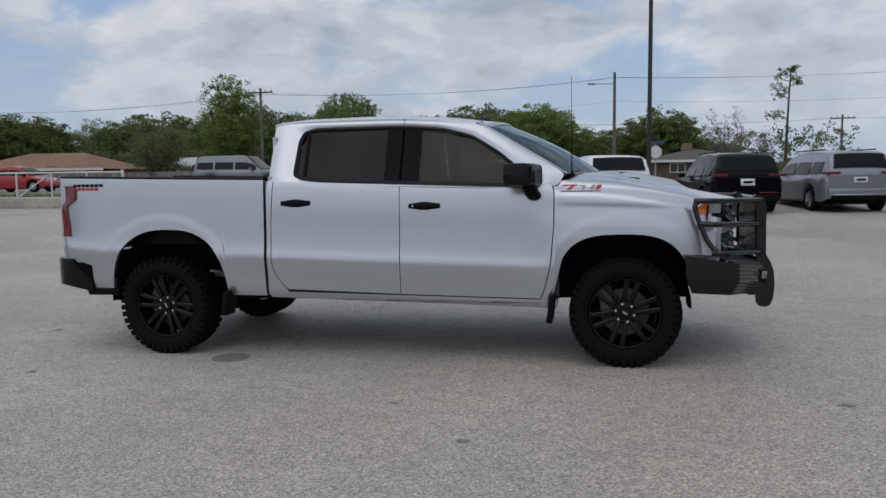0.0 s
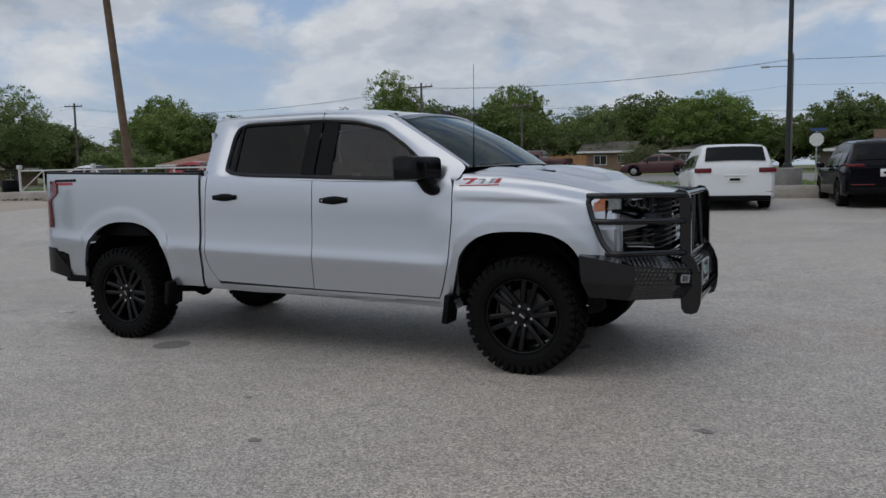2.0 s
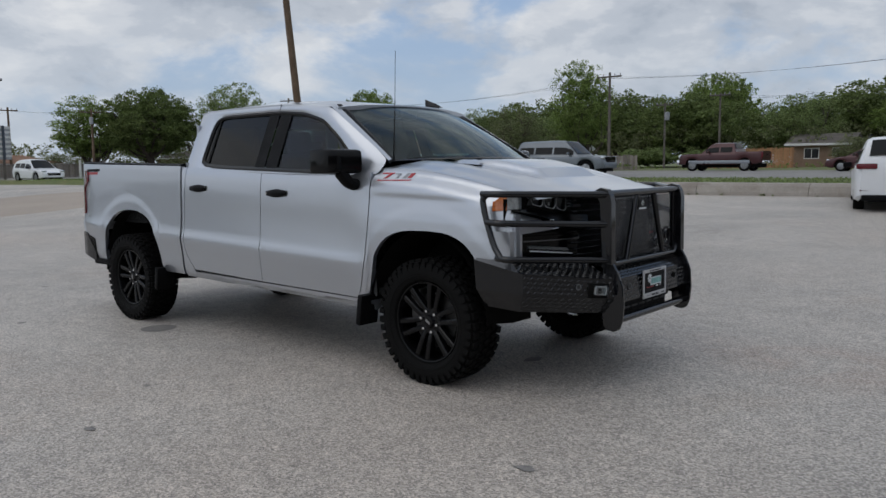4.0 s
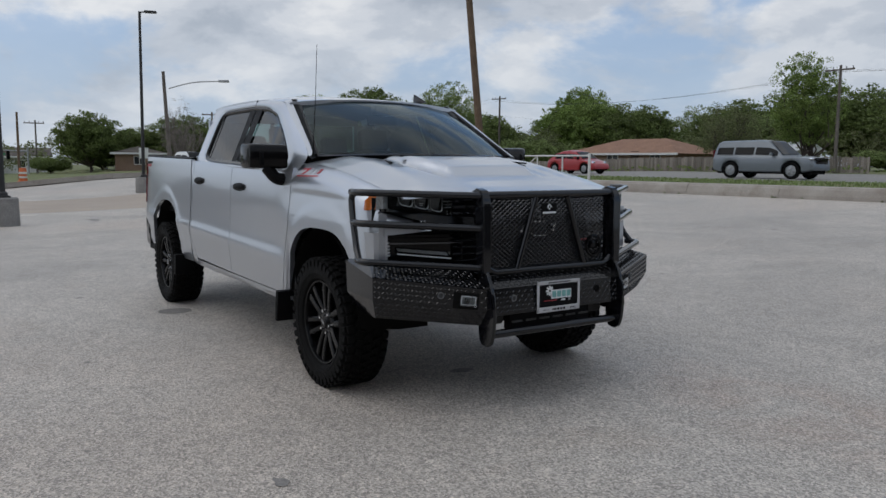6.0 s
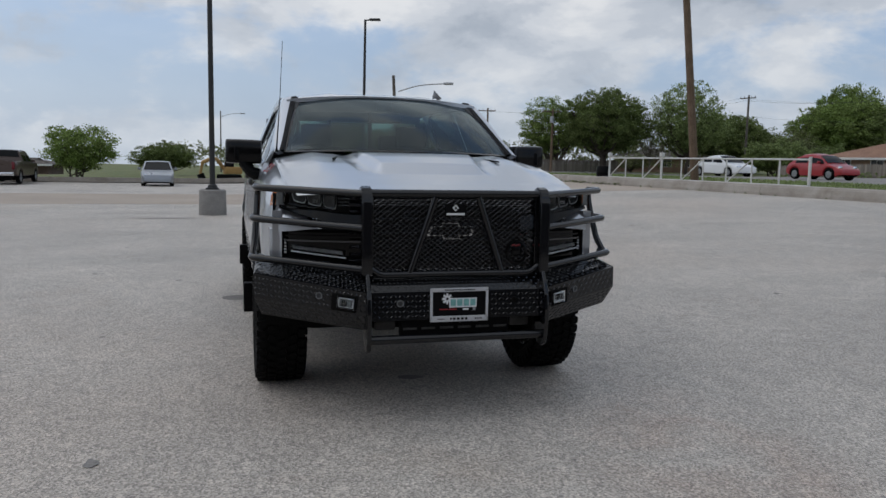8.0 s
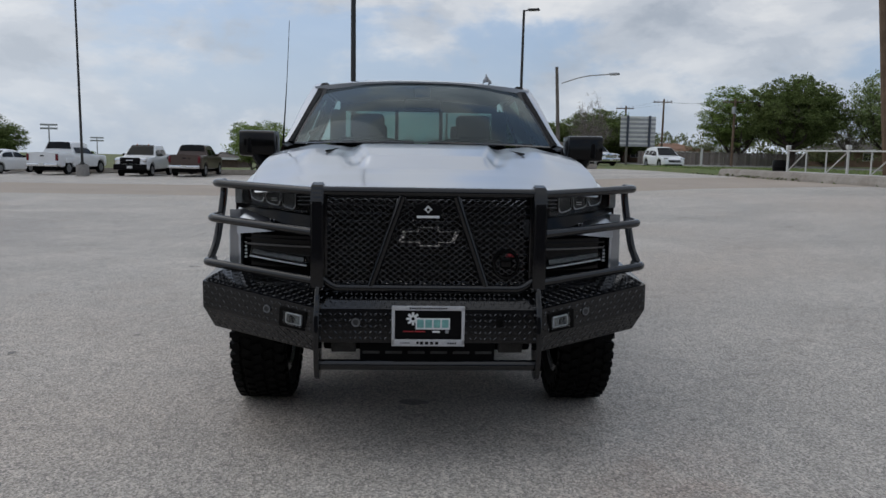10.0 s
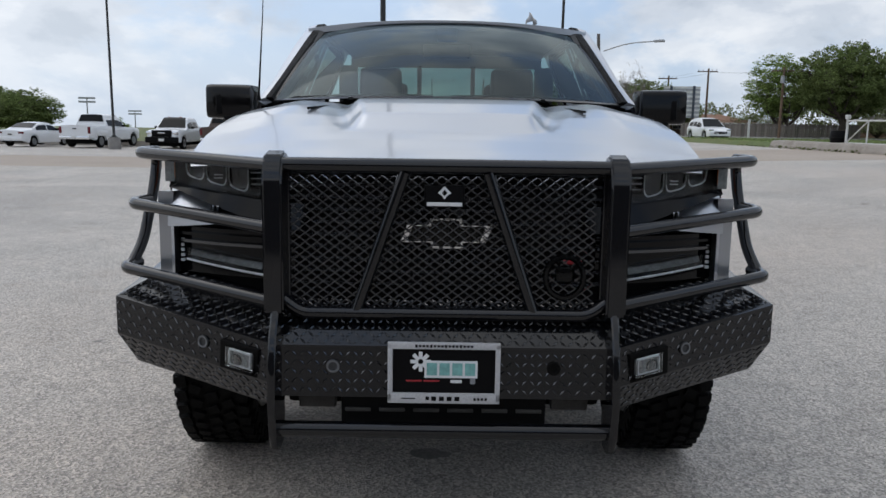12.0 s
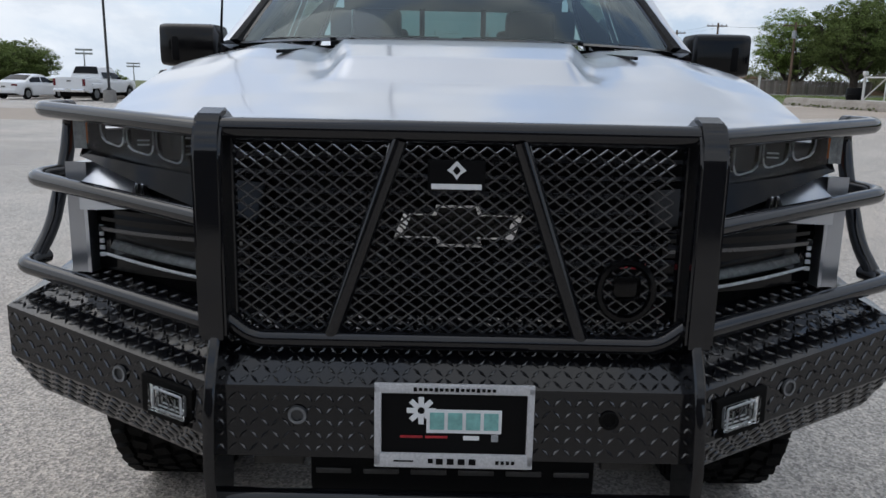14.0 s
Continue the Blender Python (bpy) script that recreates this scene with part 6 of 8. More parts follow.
utility_pole(-23.16, 17.2, 11.5, 0.17, "pole_wood", (), lean=(0.52, -1.62), label="brown leaning wooden pole behind the rail")
utility_pole(-28.28, 53.0, 8.69)
utility_pole(-28.6, 64.0, 6.9, 0.11, arms=((0.2, 0.8),), transformer=True)
utility_pole(-22.7, 62.0, 7.3, 0.11, arms=((0.2, 0.9),))
utility_pole(-0.2, 58.0, 9.53, 0.15, arms=(), lamp=(-1.7, -0.4, -0.9), label="grey utility pole with a street lamp arm")
utility_pole(21.0, 75.0, 6.9, 0.13)
utility_pole(-43.35, 9.12, 6.48, 0.13, arms=(), lamp=(1.5, 2.6, -0.44), lean=(0.6, -0.45), label="grey wooden pole with a long street lamp arm")
utility_pole(-90.0, 30.6, 8.08, 0.15, "pole_wood", turn=1.3)
utility_pole(-95.0, 27.4, 7.5, 0.15, "pole_wood", turn=1.3)
utility_pole(-80.0, 35.15, 7.6, 0.16, "pole_wood", turn=1.3, transformer=True)
utility_pole(-70.0, 3.5, 5.3, 0.12, "pole_wood", ())
utility_pole(-75.6, 58.0, 9.8, 0.16, turn=0.3)
utility_pole(-100.0, 8.0, 6.0, 0.12, turn=1.4)
utility_pole(-118.0, -2.0, 8.0, 0.12, "pole_grey", (), lamp=(0.5, 3.0, -0.3), label="grey pole with a street lamp arm")


def wire(a, b, sag=0.6, r=0.0065):
    a, b = Vector(a), Vector(b)
    pts = [a.lerp(b, t) - Vector((0, 0, sag * 4 * t * (1 - t))) for t in np.linspace(0, 1, 14)]
    ob = mesh_object("power_line", a_tube(pts, r, 5), M["wire"])
    tagged(ob, "thin black overhead power line between poles", "power line", "power lines along the road")


for k, dz in ((-1.0, 9.45), (-0.4, 9.45), (0.9, 9.45), (0.0, 7.6)):
    wire((-28.28 + k, 52.9, dz - 1.2), (-0.2 + k * 0.4, 57.9, dz - 0.35))
    wire((-0.2 + k * 0.4, 57.9, dz - 0.35), (46 + k * 0.4, 56.0, dz + 0.8), 0.9)
    wire((-28.28 + k, 52.9, dz - 1.2), (-75.6 + k, 57.9, dz - 0.2), 1.2)
for k in (-0.9, 0.9):
    wire((21.0 + k, 75, 6.6), (70 + k, 74, 7.5))
    wire((21.0 + k, 75, 6.6), (-22.7 + k, 62, 7.1), 0.8)
    wire((-90, 30.6 + k, 7.75), (-80, 35.15 + k, 7.25), 0.2)
    wire((-90, 30.6 + k, 7.75), (-95, 27.4 + k, 7.2), 0.1)
    wire((-80, 35.15 + k, 7.25), (-75.6, 57.9 + k, 9.4), 0.8)


# white pipe rail and gate along the kerb
def pipe_rail():
    root = tagged(new("pipe_gate_fence"), "white welded pipe fence and gate on the kerb", "fence")
    xs = [-16.5, -17.8, -19.1, -20.4, -21.7, -23.0, -24.3, -25.6, -26.9, -28.2]
    at = lambda x, z: Vector((x, 18.62 + slant(x), gz(x, 18.62 + slant(x)) + z))
    for k, x in enumerate(xs):
        tall = 1.06 if k in (0, 6, 9) else 0.98
        part("fence_post", a_tube([at(x, -0.05), at(x, tall)], 0.05 if k in (0, 6, 9) else 0.03, 10), M["white_pipe"], root, smooth=True)
    for z in (0.10, 0.97):
        part("rail", a_tube([at(xs[0], z), at(xs[-1], z)], 0.03, 8), M["white_pipe"], root, smooth=True)
    for k in range(2, 9):
        a, b = (xs[k], xs[k + 1]) if k % 2 else (xs[k + 1], xs[k])
        if k % 2:
            continue
        part("brace", a_tube([at(a, 0.10), at(b, 0.97)], 0.026, 8), M["white_pipe"], root, smooth=True)
    for x in (-24.3, -28.2):
        part("gate_box", a_box(tuple(at(x, 1.12)), (0.18, 0.16, 0.17), 0.03), M["white_pipe"], root, smooth=True)


pipe_rail()

barrel = tagged(new("trash_barrel"), "dark plastic trash barrel beside the gate", "barrel")
barrel.matrix_world = pose(-28.9, 16.0, gz(-28.9, 16.0))
part("drum", lathe([(0.0, 0.0), (0.27, 0.0), (0.32, 0.08), (0.35, 0.30), (0.34, 0.52), (0.31, 0.58), (0.26, 0.58)], 24, axis="z"), M["black_plastic"], barrel, smooth=True)
part("hoop", lathe([(0.35, 0.28), (0.362, 0.30), (0.35, 0.32)], 24, axis="z"), M["black_plastic"], barrel, smooth=True)

post = tagged(new("marker_post"), "white painted marker post on the grass verge", "post")
post.matrix_world = pose(-57.5, 23.3, gz(-57.5, 23.3))
part("shaft", a_tube([(0, 0, -0.1), (0, 0, 1.55)], 0.09, 12), M["white_pipe"], post, smooth=True)
part("cap", lathe([(0.10, 1.52), (0.10, 1.57), (0.0, 1.60)], 12, axis="z"), M["white_pipe"], post, smooth=True)


def street_sign(x, y, centre, shape="disc", turn=0.0, label="round grey back of a stop sign with a street name blade"):
    z0 = gz(x, y)
    root = tagged(new("street_sign"), label, "sign")
    root.matrix_world = pose(x, y, z0, 0, 0, turn)
    h = centre - z0
    part("sign_post", a_tube([(0, 0.03, -0.1), (0, 0.03, h + 0.35)], 0.03, 8), M["galvanised"], root)
    if shape == "disc":
        pts = [(0.285 * math.cos(a), -0.01, h + 0.285 * math.sin(a)) for a in [math.pi / 8 + k * math.pi / 4 for k in range(8)]]
        part("sign_face", prism(pts, (0, 0.012, 0)), M["white_trim"], root)
        M["blue_sign"] = material("blue_sign_paint", (0.03, 0.07, 0.22), 0.5)
        part("name_blade", a_box((0.06, 0.03, h + 0.40), (0.56, 0.02, 0.12), 0.004), M["blue_sign"], root)
    else:
        part("sign_face", a_box((0, 0, h), (0.75, 0.015, 0.9), 0.004), M["white_trim"], root)


street_sign(1.67, 29.6, 2.41)
street_sign(-66.0, 12.6, 2.0, "board", 80, "pale square road sign back on a post")


# billboard back
M["slate_paint"] = material("slate_paint", (0.06, 0.075, 0.10), 0.7)
def billboard():
    root = tagged(new("billboard"), "corrugated pale metal back of a roadside sign", "billboard")
    root.matrix_world = pose(-75.0, 23.2, gz(-75, 23.2), 0, 0, 86)
    base = 2.2 - gz(-75, 23.2)
    for k in range(14):
        z = base + 3.05 * (k + 0.5) / 14
        part("slat", a_box((0, 0.02 if k % 2 else 0.0, z), (3.55, 0.03, 0.205), 0.006), M["white_trim"] if k % 2 else M["galvanised"], root)
    for x in (-1.05, 1.15):
        part("post", a_box((x, 0.14, (base + 3.0) / 2), (0.2, 0.16, base + 3.2), 0.01), M["pole_grey"], root)
        part("brace_post", a_box((x, -0.10, base + 1.55), (0.22, 0.10, 3.1), 0.01), M["slate_paint"], root, "dark slate brace")


billboard()


# wooden fences
def board_fence(name, x0, x1, yline, high, mat, label, step=0.16, north=False):
    """Upright boards on two rails; runs along x, or along y if north is set."""
    root = tagged(new(name), label, "fence")
    rng = random.Random(7)
    shared = []
    for k in range(4):
        me = bpy.data.meshes.new("board")
        b = a_box((0, 0, high / 2), (step * 0.90, 0.02, high * (1 - 0.03 * k)), 0.0)
        b.to_mesh(me)
        b.free()
        me.materials.append(mat)
        shared.append(me)
    n = int((x1 - x0) / step)
    for i in range(n):
        x = x0 + (i + 0.5) * step
        y = yline(x)
        ob = new("board", shared[rng.randrange(4)])
        ob.parent = root
        if north:
            ob.matrix_world = pose(y, x, gz(y, x) + rng.uniform(-0.06, 0.02), 0, rng.uniform(-0.8, 0.8), 90)
            continue
        ob.matrix_world = pose(x, y + rng.uniform(-0.012, 0.012), gz(x, y) + rng.uniform(-0.06, 0.02), 0, rng.uniform(-0.8, 0.8), math.degrees(math.atan(0.095)))
    for z in (0.4, high - 0.35):
        if north:
            part("rail", a_tube([(yline(v) - 0.05, v, gz(yline(v), v) + z) for v in (x0, x1)], 0.04, 4), mat, root)
            continue
        part("rail", a_tube([(x0, yline(x0) + 0.05, gz(x0, yline(x0)) + z), (x1, yline(x1) + 0.05, gz(x1, yline(x1)) + z)], 0.04, 4), mat, root)


board_fence("board_fence", -60, -26.0, lambda x: 56.0 + 0.095 * x, 1.25, M["fence_wood"], "weathered grey wooden board fence along the road", 0.20)
board_fence("board_fence", -24.5, -17.2, lambda x: 66.0 + 0.095 * x, 1.75, M["fence_new"], "newer orange-brown wooden board fence by a house", 0.16)

board_fence("board_fence", 26.0, 46.0, lambda y: -84.0, 1.5, M["fence_wood"], "weathered grey wooden board fence across the verge", 0.22, True)


def house(x, y, wide, deep, eave, ridge, wall, roof, turn=0.0, label="", hip=True, windows=(), door=None, chimney=None):
    """Low house: walls, roof with eaves, windows; its front looks to -y before the turn. Heights above its ground."""
    root = tagged(new("house"), label, "house")
    root.matrix_world = pose(x, y, gz(x, y) - 0.05, 0, 0, turn)
    part("wall", a_box((0, deep / 2, eave / 2), (wide, deep, eave)), M[wall], root)
    o, h = 0.55, wide / 2
    r = h - (deep / 2 if hip else -o)
    e = [(-h - o, -o, eave), (h + o, -o, eave), (h + o, deep + o, eave), (-h - o, deep + o, eave)]
    t = [(-min(r, h + o), deep / 2, ridge), (min(r, h + o), deep / 2, ridge)]
    bm = bmesh.new()
    ev, tv = [bm.verts.new(p) for p in e], [bm.verts.new(p) for p in t]
    bm.faces.new((ev[0], ev[1], tv[1], tv[0])), bm.faces.new((ev[2], ev[3], tv[0], tv[1]))
    bm.faces.new((ev[1], ev[2], tv[1])), bm.faces.new((ev[3], ev[0], tv[0])), bm.faces.new(list(reversed(ev)))
    top = part("roof", bm, M[roof], root)
    part("fascia_board", a_box((0, -o - 0.02, eave - 0.05), (wide + 2 * o, 0.05, 0.2), 0.01), M["white_trim"], root)
    if chimney is not None:
        part("chimney", a_box((chimney, deep * 0.5, ridge + 0.1), (0.8, 0.6, 0.9), 0.02), M["brick"], top)
    for wx, wz, ww, wh in windows:
        win = part("window", a_box((wx, -0.01, wz), (ww, 0.05, wh), 0.005), M["white_trim"], root)
        for k in (-1, 1):
            part("pane", a_box((wx + k * ww * 0.235, -0.03, wz), (ww * 0.42, 0.03, wh * 0.84)), M["pane"], win)
    if door is not None:
        part("door", a_box((door, -0.01, 1.05), (1.0, 0.06, 2.1), 0.01), M["brick_dark"], root)


house(-51.5, 54.5, 13.5, 8.0, 1.85, 3.4, "brick", "roof_brown", 5, "long low brick house with a brown shingle roof", windows=((-4.2, 1.3, 1.4, 0.9), (-0.7, 1.3, 1.4, 0.9), (4.4, 1.3, 1.2, 0.9)), door=2.0)
house(-36.4, 57.0, 4.2, 4.0, 1.75, 2.55, "white_trim", "roof_white", 5, "small white metal shed behind the fence", False, ((0.4, 1.2, 0.8, 0.6),))
house(-17.4, 72.0, 4.6, 7.0, 2.15, 3.2, "brick", "roof_grey", 5, "small brick house with a grey roof among trees", False, ((-0.6, 1.3, 1.3, 1.0), (1.4, 1.4, 0.6, 0.8)))
house(-9.0, 74.0, 6.0, 7.0, 2.1, 3.0, "brick_dark", "roof_grey", 5, "dark brick house under trees", True, ((-1, 1.3, 1.2, 0.9),))
house(7.0, 62.0, 9.0, 8.0, 1.7, 2.7, "brick_dark", "roof_grey", 5, "low dark house behind the parked cars", True, ((-2, 1.1, 1.3, 0.8),), chimney=-0.6)
house(-100.0, 33.5, 13.5, 8.0, 1.6, 2.75, "brick", "roof_brown", 80, "red-brown roofed house across the road", True, ((-3, 1.1, 1.4, 0.8),))
house(-92.0, 57.0, 13.0, 8.0, 2.2, 3.3, "brick", "roof_grey", 62, "brick house with white porch trim", True, ((-3.5, 1.3, 1.2, 1.0), (0.5, 1.3, 1.2, 1.0), (3.5, 1.3, 1.2, 1.0)))
house(-88.0, 17.0, 5.0, 5.0, 2.0, 2.8, "brick", "roof_grey", 80, "small brick house in front of dark trees", True, ((0, 1.2, 1.2, 1.0),))
house(-118.0, 8.0, 6.0, 5.0, 2.3, 3.6, "white_trim", "roof_grey", 80, "small white gabled house far off", False, ((0, 1.3, 1.0, 1.0),))
house(-78.1, -19.7, 4.0, 5.0, 1.0, 1.6, "brick_dark", "roof_grey", 85, "grey-roofed building behind the parked trucks", True)


# ---- far west: floodlights of a sports field, traffic signal, excavator, barrier ----
M["machine_yellow"] = material("dusty_machine_yellow", (0.42, 0.25, 0.08), 0.7, 0, (0.30, 0.18, 0.07), 1.5, 20, 0.5)
M["barrier_orange"] = material("orange_barrier_plastic", (0.60, 0.14, 0.04), 0.6, 0, (0.50, 0.11, 0.03), 2, 20, 0.3)
M["signal_green"] = material("green_sign", (0.05, 0.22, 0.10), 0.5)


def flood_light(x, y, top):
    root = tagged(new("flood_light"), "far pale floodlight mast of a sports field", "floodlight", "floodlights far off")
    z0 = gz(x, y)
    root.matrix_world = pose(x, y, z0)
    part("mast", a_tube([(0, 0, -0.2), (0, 0, top - z0)], [0.12, 0.08], 8), M["galvanised"], root)
    for k in (0, 1):
        part("lamp_bar", a_box((0, 0, top - z0 - 0.5 * k), (0.15, 2.3, 0.26), 0.03), M["galvanised"], root)


flood_light(-105.1, -48.7, 3.8)
flood_light(-135.3, -54.0, 2.4)


def excavator(x, y, turn):
    root = tagged(new("excavator"), "dusty yellow excavator parked on the far verge", "excavator")
    root.matrix_world = pose(x, y, gz(x, y), 0, 0, turn)
    for s in (-1, 1):
        part("track", a_box((0, s * 0.55, 0.22), (1.7, 0.32, 0.44), 0.14, segs=3), M["dark"], root, smooth=True)
    part("house_body", a_box((-0.25, 0, 0.75), (1.3, 1.2, 0.55), 0.08), M["machine_yellow"], root, smooth=True)
    part("cab", a_box((0.05, 0.25, 1.20), (0.65, 0.6, 0.70), 0.06), M["black_gloss"], root, smooth=True)
    part("boom", a_tube(fillet([(0.3, -0.2, 0.8), (1.0, -0.2, 1.75), (2.0, -0.2, 1.30)], 0.4), 0.14, 8), M["machine_yellow"], root, smooth=True)
    part("dipper", a_tube([(1.95, -0.2, 1.35), (2.15, -0.2, 0.35)], 0.10, 8), M["machine_yellow"], root, smooth=True)
    part("bucket", a_box((2.05, -0.2, 0.25), (0.5, 0.55, 0.45), 0.08, (0, 25, 0)), M["dark"], root, smooth=True)


excavator(-58.0, -1.0, -80)

barrier = tagged(new("traffic_barrel"), "orange plastic traffic barrel on the far verge", "traffic barrel")
barrier.matrix_world = pose(-58.0, 2.66, gz(-58.0, 2.66))
part("drum", lathe([(0.0, 1.0), (0.20, 1.0), (0.24, 0.9), (0.28, 0.1), (0.36, 0.06), (0.36, 0.0), (0.0, 0.0)], 16, axis="z"), M["barrier_orange"], barrier, smooth=True)
for z in (0.35, 0.65):
    part("white_band", lathe([(0.272, z - 0.07), (0.278, z), (0.262, z + 0.07)], 16, axis="z"), M["white_trim"], barrier)

signal = tagged(new("traffic_signal"), "traffic signal on a long mast arm far off", "traffic signal")
signal.matrix_world = pose(-95.0, 6.6, gz(-95.0, 6.6))
rise = 2.3 - gz(-95.0, 6.6)
part("mast", a_tube([(0, 0, -0.2), (0, 0, rise + 0.5)], 0.11, 8), M["galvanised"], signal)
part("mast_arm", a_tube([(0, 0, rise), (0, -4.6, rise + 0.15)], [0.08, 0.05], 8), M["galvanised"], signal)
for y in (-1.96, -3.21):
    part("signal_head", a_box((0.1, y, rise - 0.45), (0.25, 0.34, 0.95), 0.05), M["black_plastic"], signal, smooth=True)
part("street_blade", a_box((0.1, -2.6, rise - 0.35), (0.03, 0.75, 0.30), 0.01), M["signal_green"], signal)


# ---- trees ----
def leaf_mesh(name, centres, radii, per, size, rng, mat, core=()):
    """Many small pointed leaves in clumps, tilted every way; core: centres of larger leaf masses that fill the crown's inside."""
    def leaves(mid, rad, count, long):
        n = len(mid) * count
        c = np.repeat(np.array(mid), count, axis=0)
        r = np.repeat(np.array(rad), count)[:, None]
        d = rng.normal(size=(n, 3))
        d /= np.linalg.norm(d, axis=1)[:, None]
        p = c + d * r * rng.uniform(0.2, 1.0, (n, 1)) ** 0.7 * np.array([1, 1, 0.75])
        a = rng.normal(size=(n, 3)) + d * 0.6
        a /= np.linalg.norm(a, axis=1)[:, None]
        b = np.cross(a, rng.normal(size=(n, 3)))
        b /= np.linalg.norm(b, axis=1)[:, None]
        k = long * rng.uniform(0.6, 1.35, (n, 1))
        return np.stack([p - a * k * 0.8 + b * k * 0.62, p - a * k * 0.8 - b * k * 0.62, p + a * k], axis=1).reshape(-1, 3)
    pts = leaves(centres, radii, per, size)
    if len(core):
        pts = np.concatenate([pts, leaves(core, [r * 1.2 for r in radii[:len(core)]], 3, size * 3.2)])
    me = bpy.data.meshes.new(name)
    me.from_pydata(pts.tolist(), [], np.arange(len(pts)).reshape(-1, 3).tolist())
    me.materials.append(mat)
    return me


def limb(bm, a, b, r0, r1, rng, bend=0.12, seg=5):
    a, b = Vector(a), Vector(b)
    off = Vector(rng.normal(size=3)) * (b - a).length * bend
    pts = [a.lerp(b, t) + off * math.sin(math.pi * t) for t in np.linspace(0, 1, 5)]
    tube(bm, pts, [lerp(r0, r1, t) for t in np.linspace(0, 1, 5)], seg, caps=False)
    return pts


def tree_kind(name, label, seed, high, wide, bole, lobes, leaves, per, size, leaf, bark="bark", twigs=2, limb_r=0.17, clump=0.55, trunks=1, fill=0.35):
    """A tree of height and width one builds to: trunk with limbs reaching into uneven lobes, and a crown of leaf clumps."""
    rng = np.random.default_rng(seed)
    root = tagged(new("tree"), label, "tree", "trees beyond the lot")
    # uneven envelope: an egg with swellings where the lobes stand
    zc = lerp(bole * 0.7, high, 0.40)
    up, down, half = high - zc, zc - bole * 0.55, wide / 2
    swell = rng.normal(size=(lobes, 3))
    swell[:, 2] = np.abs(swell[:, 2]) * 0.9 - 0.25
    swell /= np.linalg.norm(swell, axis=1)[:, None]
    size_of = rng.uniform(0.10, 0.27, lobes)

    def envelope(d):
        near = np.clip((swell @ d - 0.72) / 0.28, 0, 1)
        return 0.70 + float(np.max(near ** 0.7 * size_of)) * 0.95

    def crown_point(d, r):
        k = envelope(d) * r
        return Vector((d[0] * half * k, d[1] * half * k, zc + d[2] * (up if d[2] > 0 else down) * k))
    centres = [crown_point(d, 0.72) for d in swell]
    bm = bmesh.new()
    ends = []
    for q in range(trunks):
        foot = Vector((rng.uniform(-0.3, 0.3) * (trunks > 1), rng.uniform(-0.3, 0.3) * (trunks > 1), -0.2))
        fork = Vector((rng.uniform(-0.2, 0.2) + foot.x * 2, rng.uniform(-0.2, 0.2) + foot.y * 2, bole * rng.uniform(0.8, 1.0)))
        limb(bm, foot, fork, limb_r * 1.35, limb_r, rng, 0.03, 8)
        for c in centres[q::trunks]:
            pts = limb(bm, fork + Vector((0, 0, rng.uniform(-0.2, 0.3))), c, limb_r * 0.62, limb_r * 0.16, rng)
            for _ in range(twigs):
                s = pts[rng.integers(2, 5)]
                e = s + Vector(np.clip(rng.normal(size=3), -1, 1)) * wide * (0.11 if not leaves else 0.07) + Vector((0, 0, wide * 0.05))
                p2 = limb(bm, s, e, limb_r * 0.2, limb_r * 0.07, rng, 0.1, 4)
                ends.append(e)
                for _ in range(2 if leaves < 150 else 1):
                    f = p2[rng.integers(2, 5)] + Vector(np.clip(rng.normal(size=3), -1, 1)) * wide * 0.05 + Vector((0, 0, wide * 0.02))
                    limb(bm, p2[2], f, limb_r * 0.09, limb_r * 0.035, rng, 0.1, 3)
                    ends.append(f)
    part("trunk", bm, M[bark], root, "bark-covered trunk and limbs", True)
    if leaves:
        cs, rs = [], []
        for k in range(leaves):
            if ends and k % (4 if leaves < 400 else 12) == 0:
                cs.append(tuple(ends[rng.integers(len(ends))]))
            else:
                d = rng.normal(size=3)
                d /= np.linalg.norm(d)
                cs.append(tuple(crown_point(d, rng.uniform(0.45, 0.98))))
            rs.append(clump * rng.uniform(0.6, 1.25))
        inside = [tuple(crown_point(d / np.linalg.norm(d), rng.uniform(0.1, 0.62))) for d in rng.normal(size=(int(leaves * fill), 3))]
        me = leaf_mesh("crown", cs, rs, per, size, rng, M[leaf], inside)
        crown = new("crown", me)
        crown.parent = root
    return root


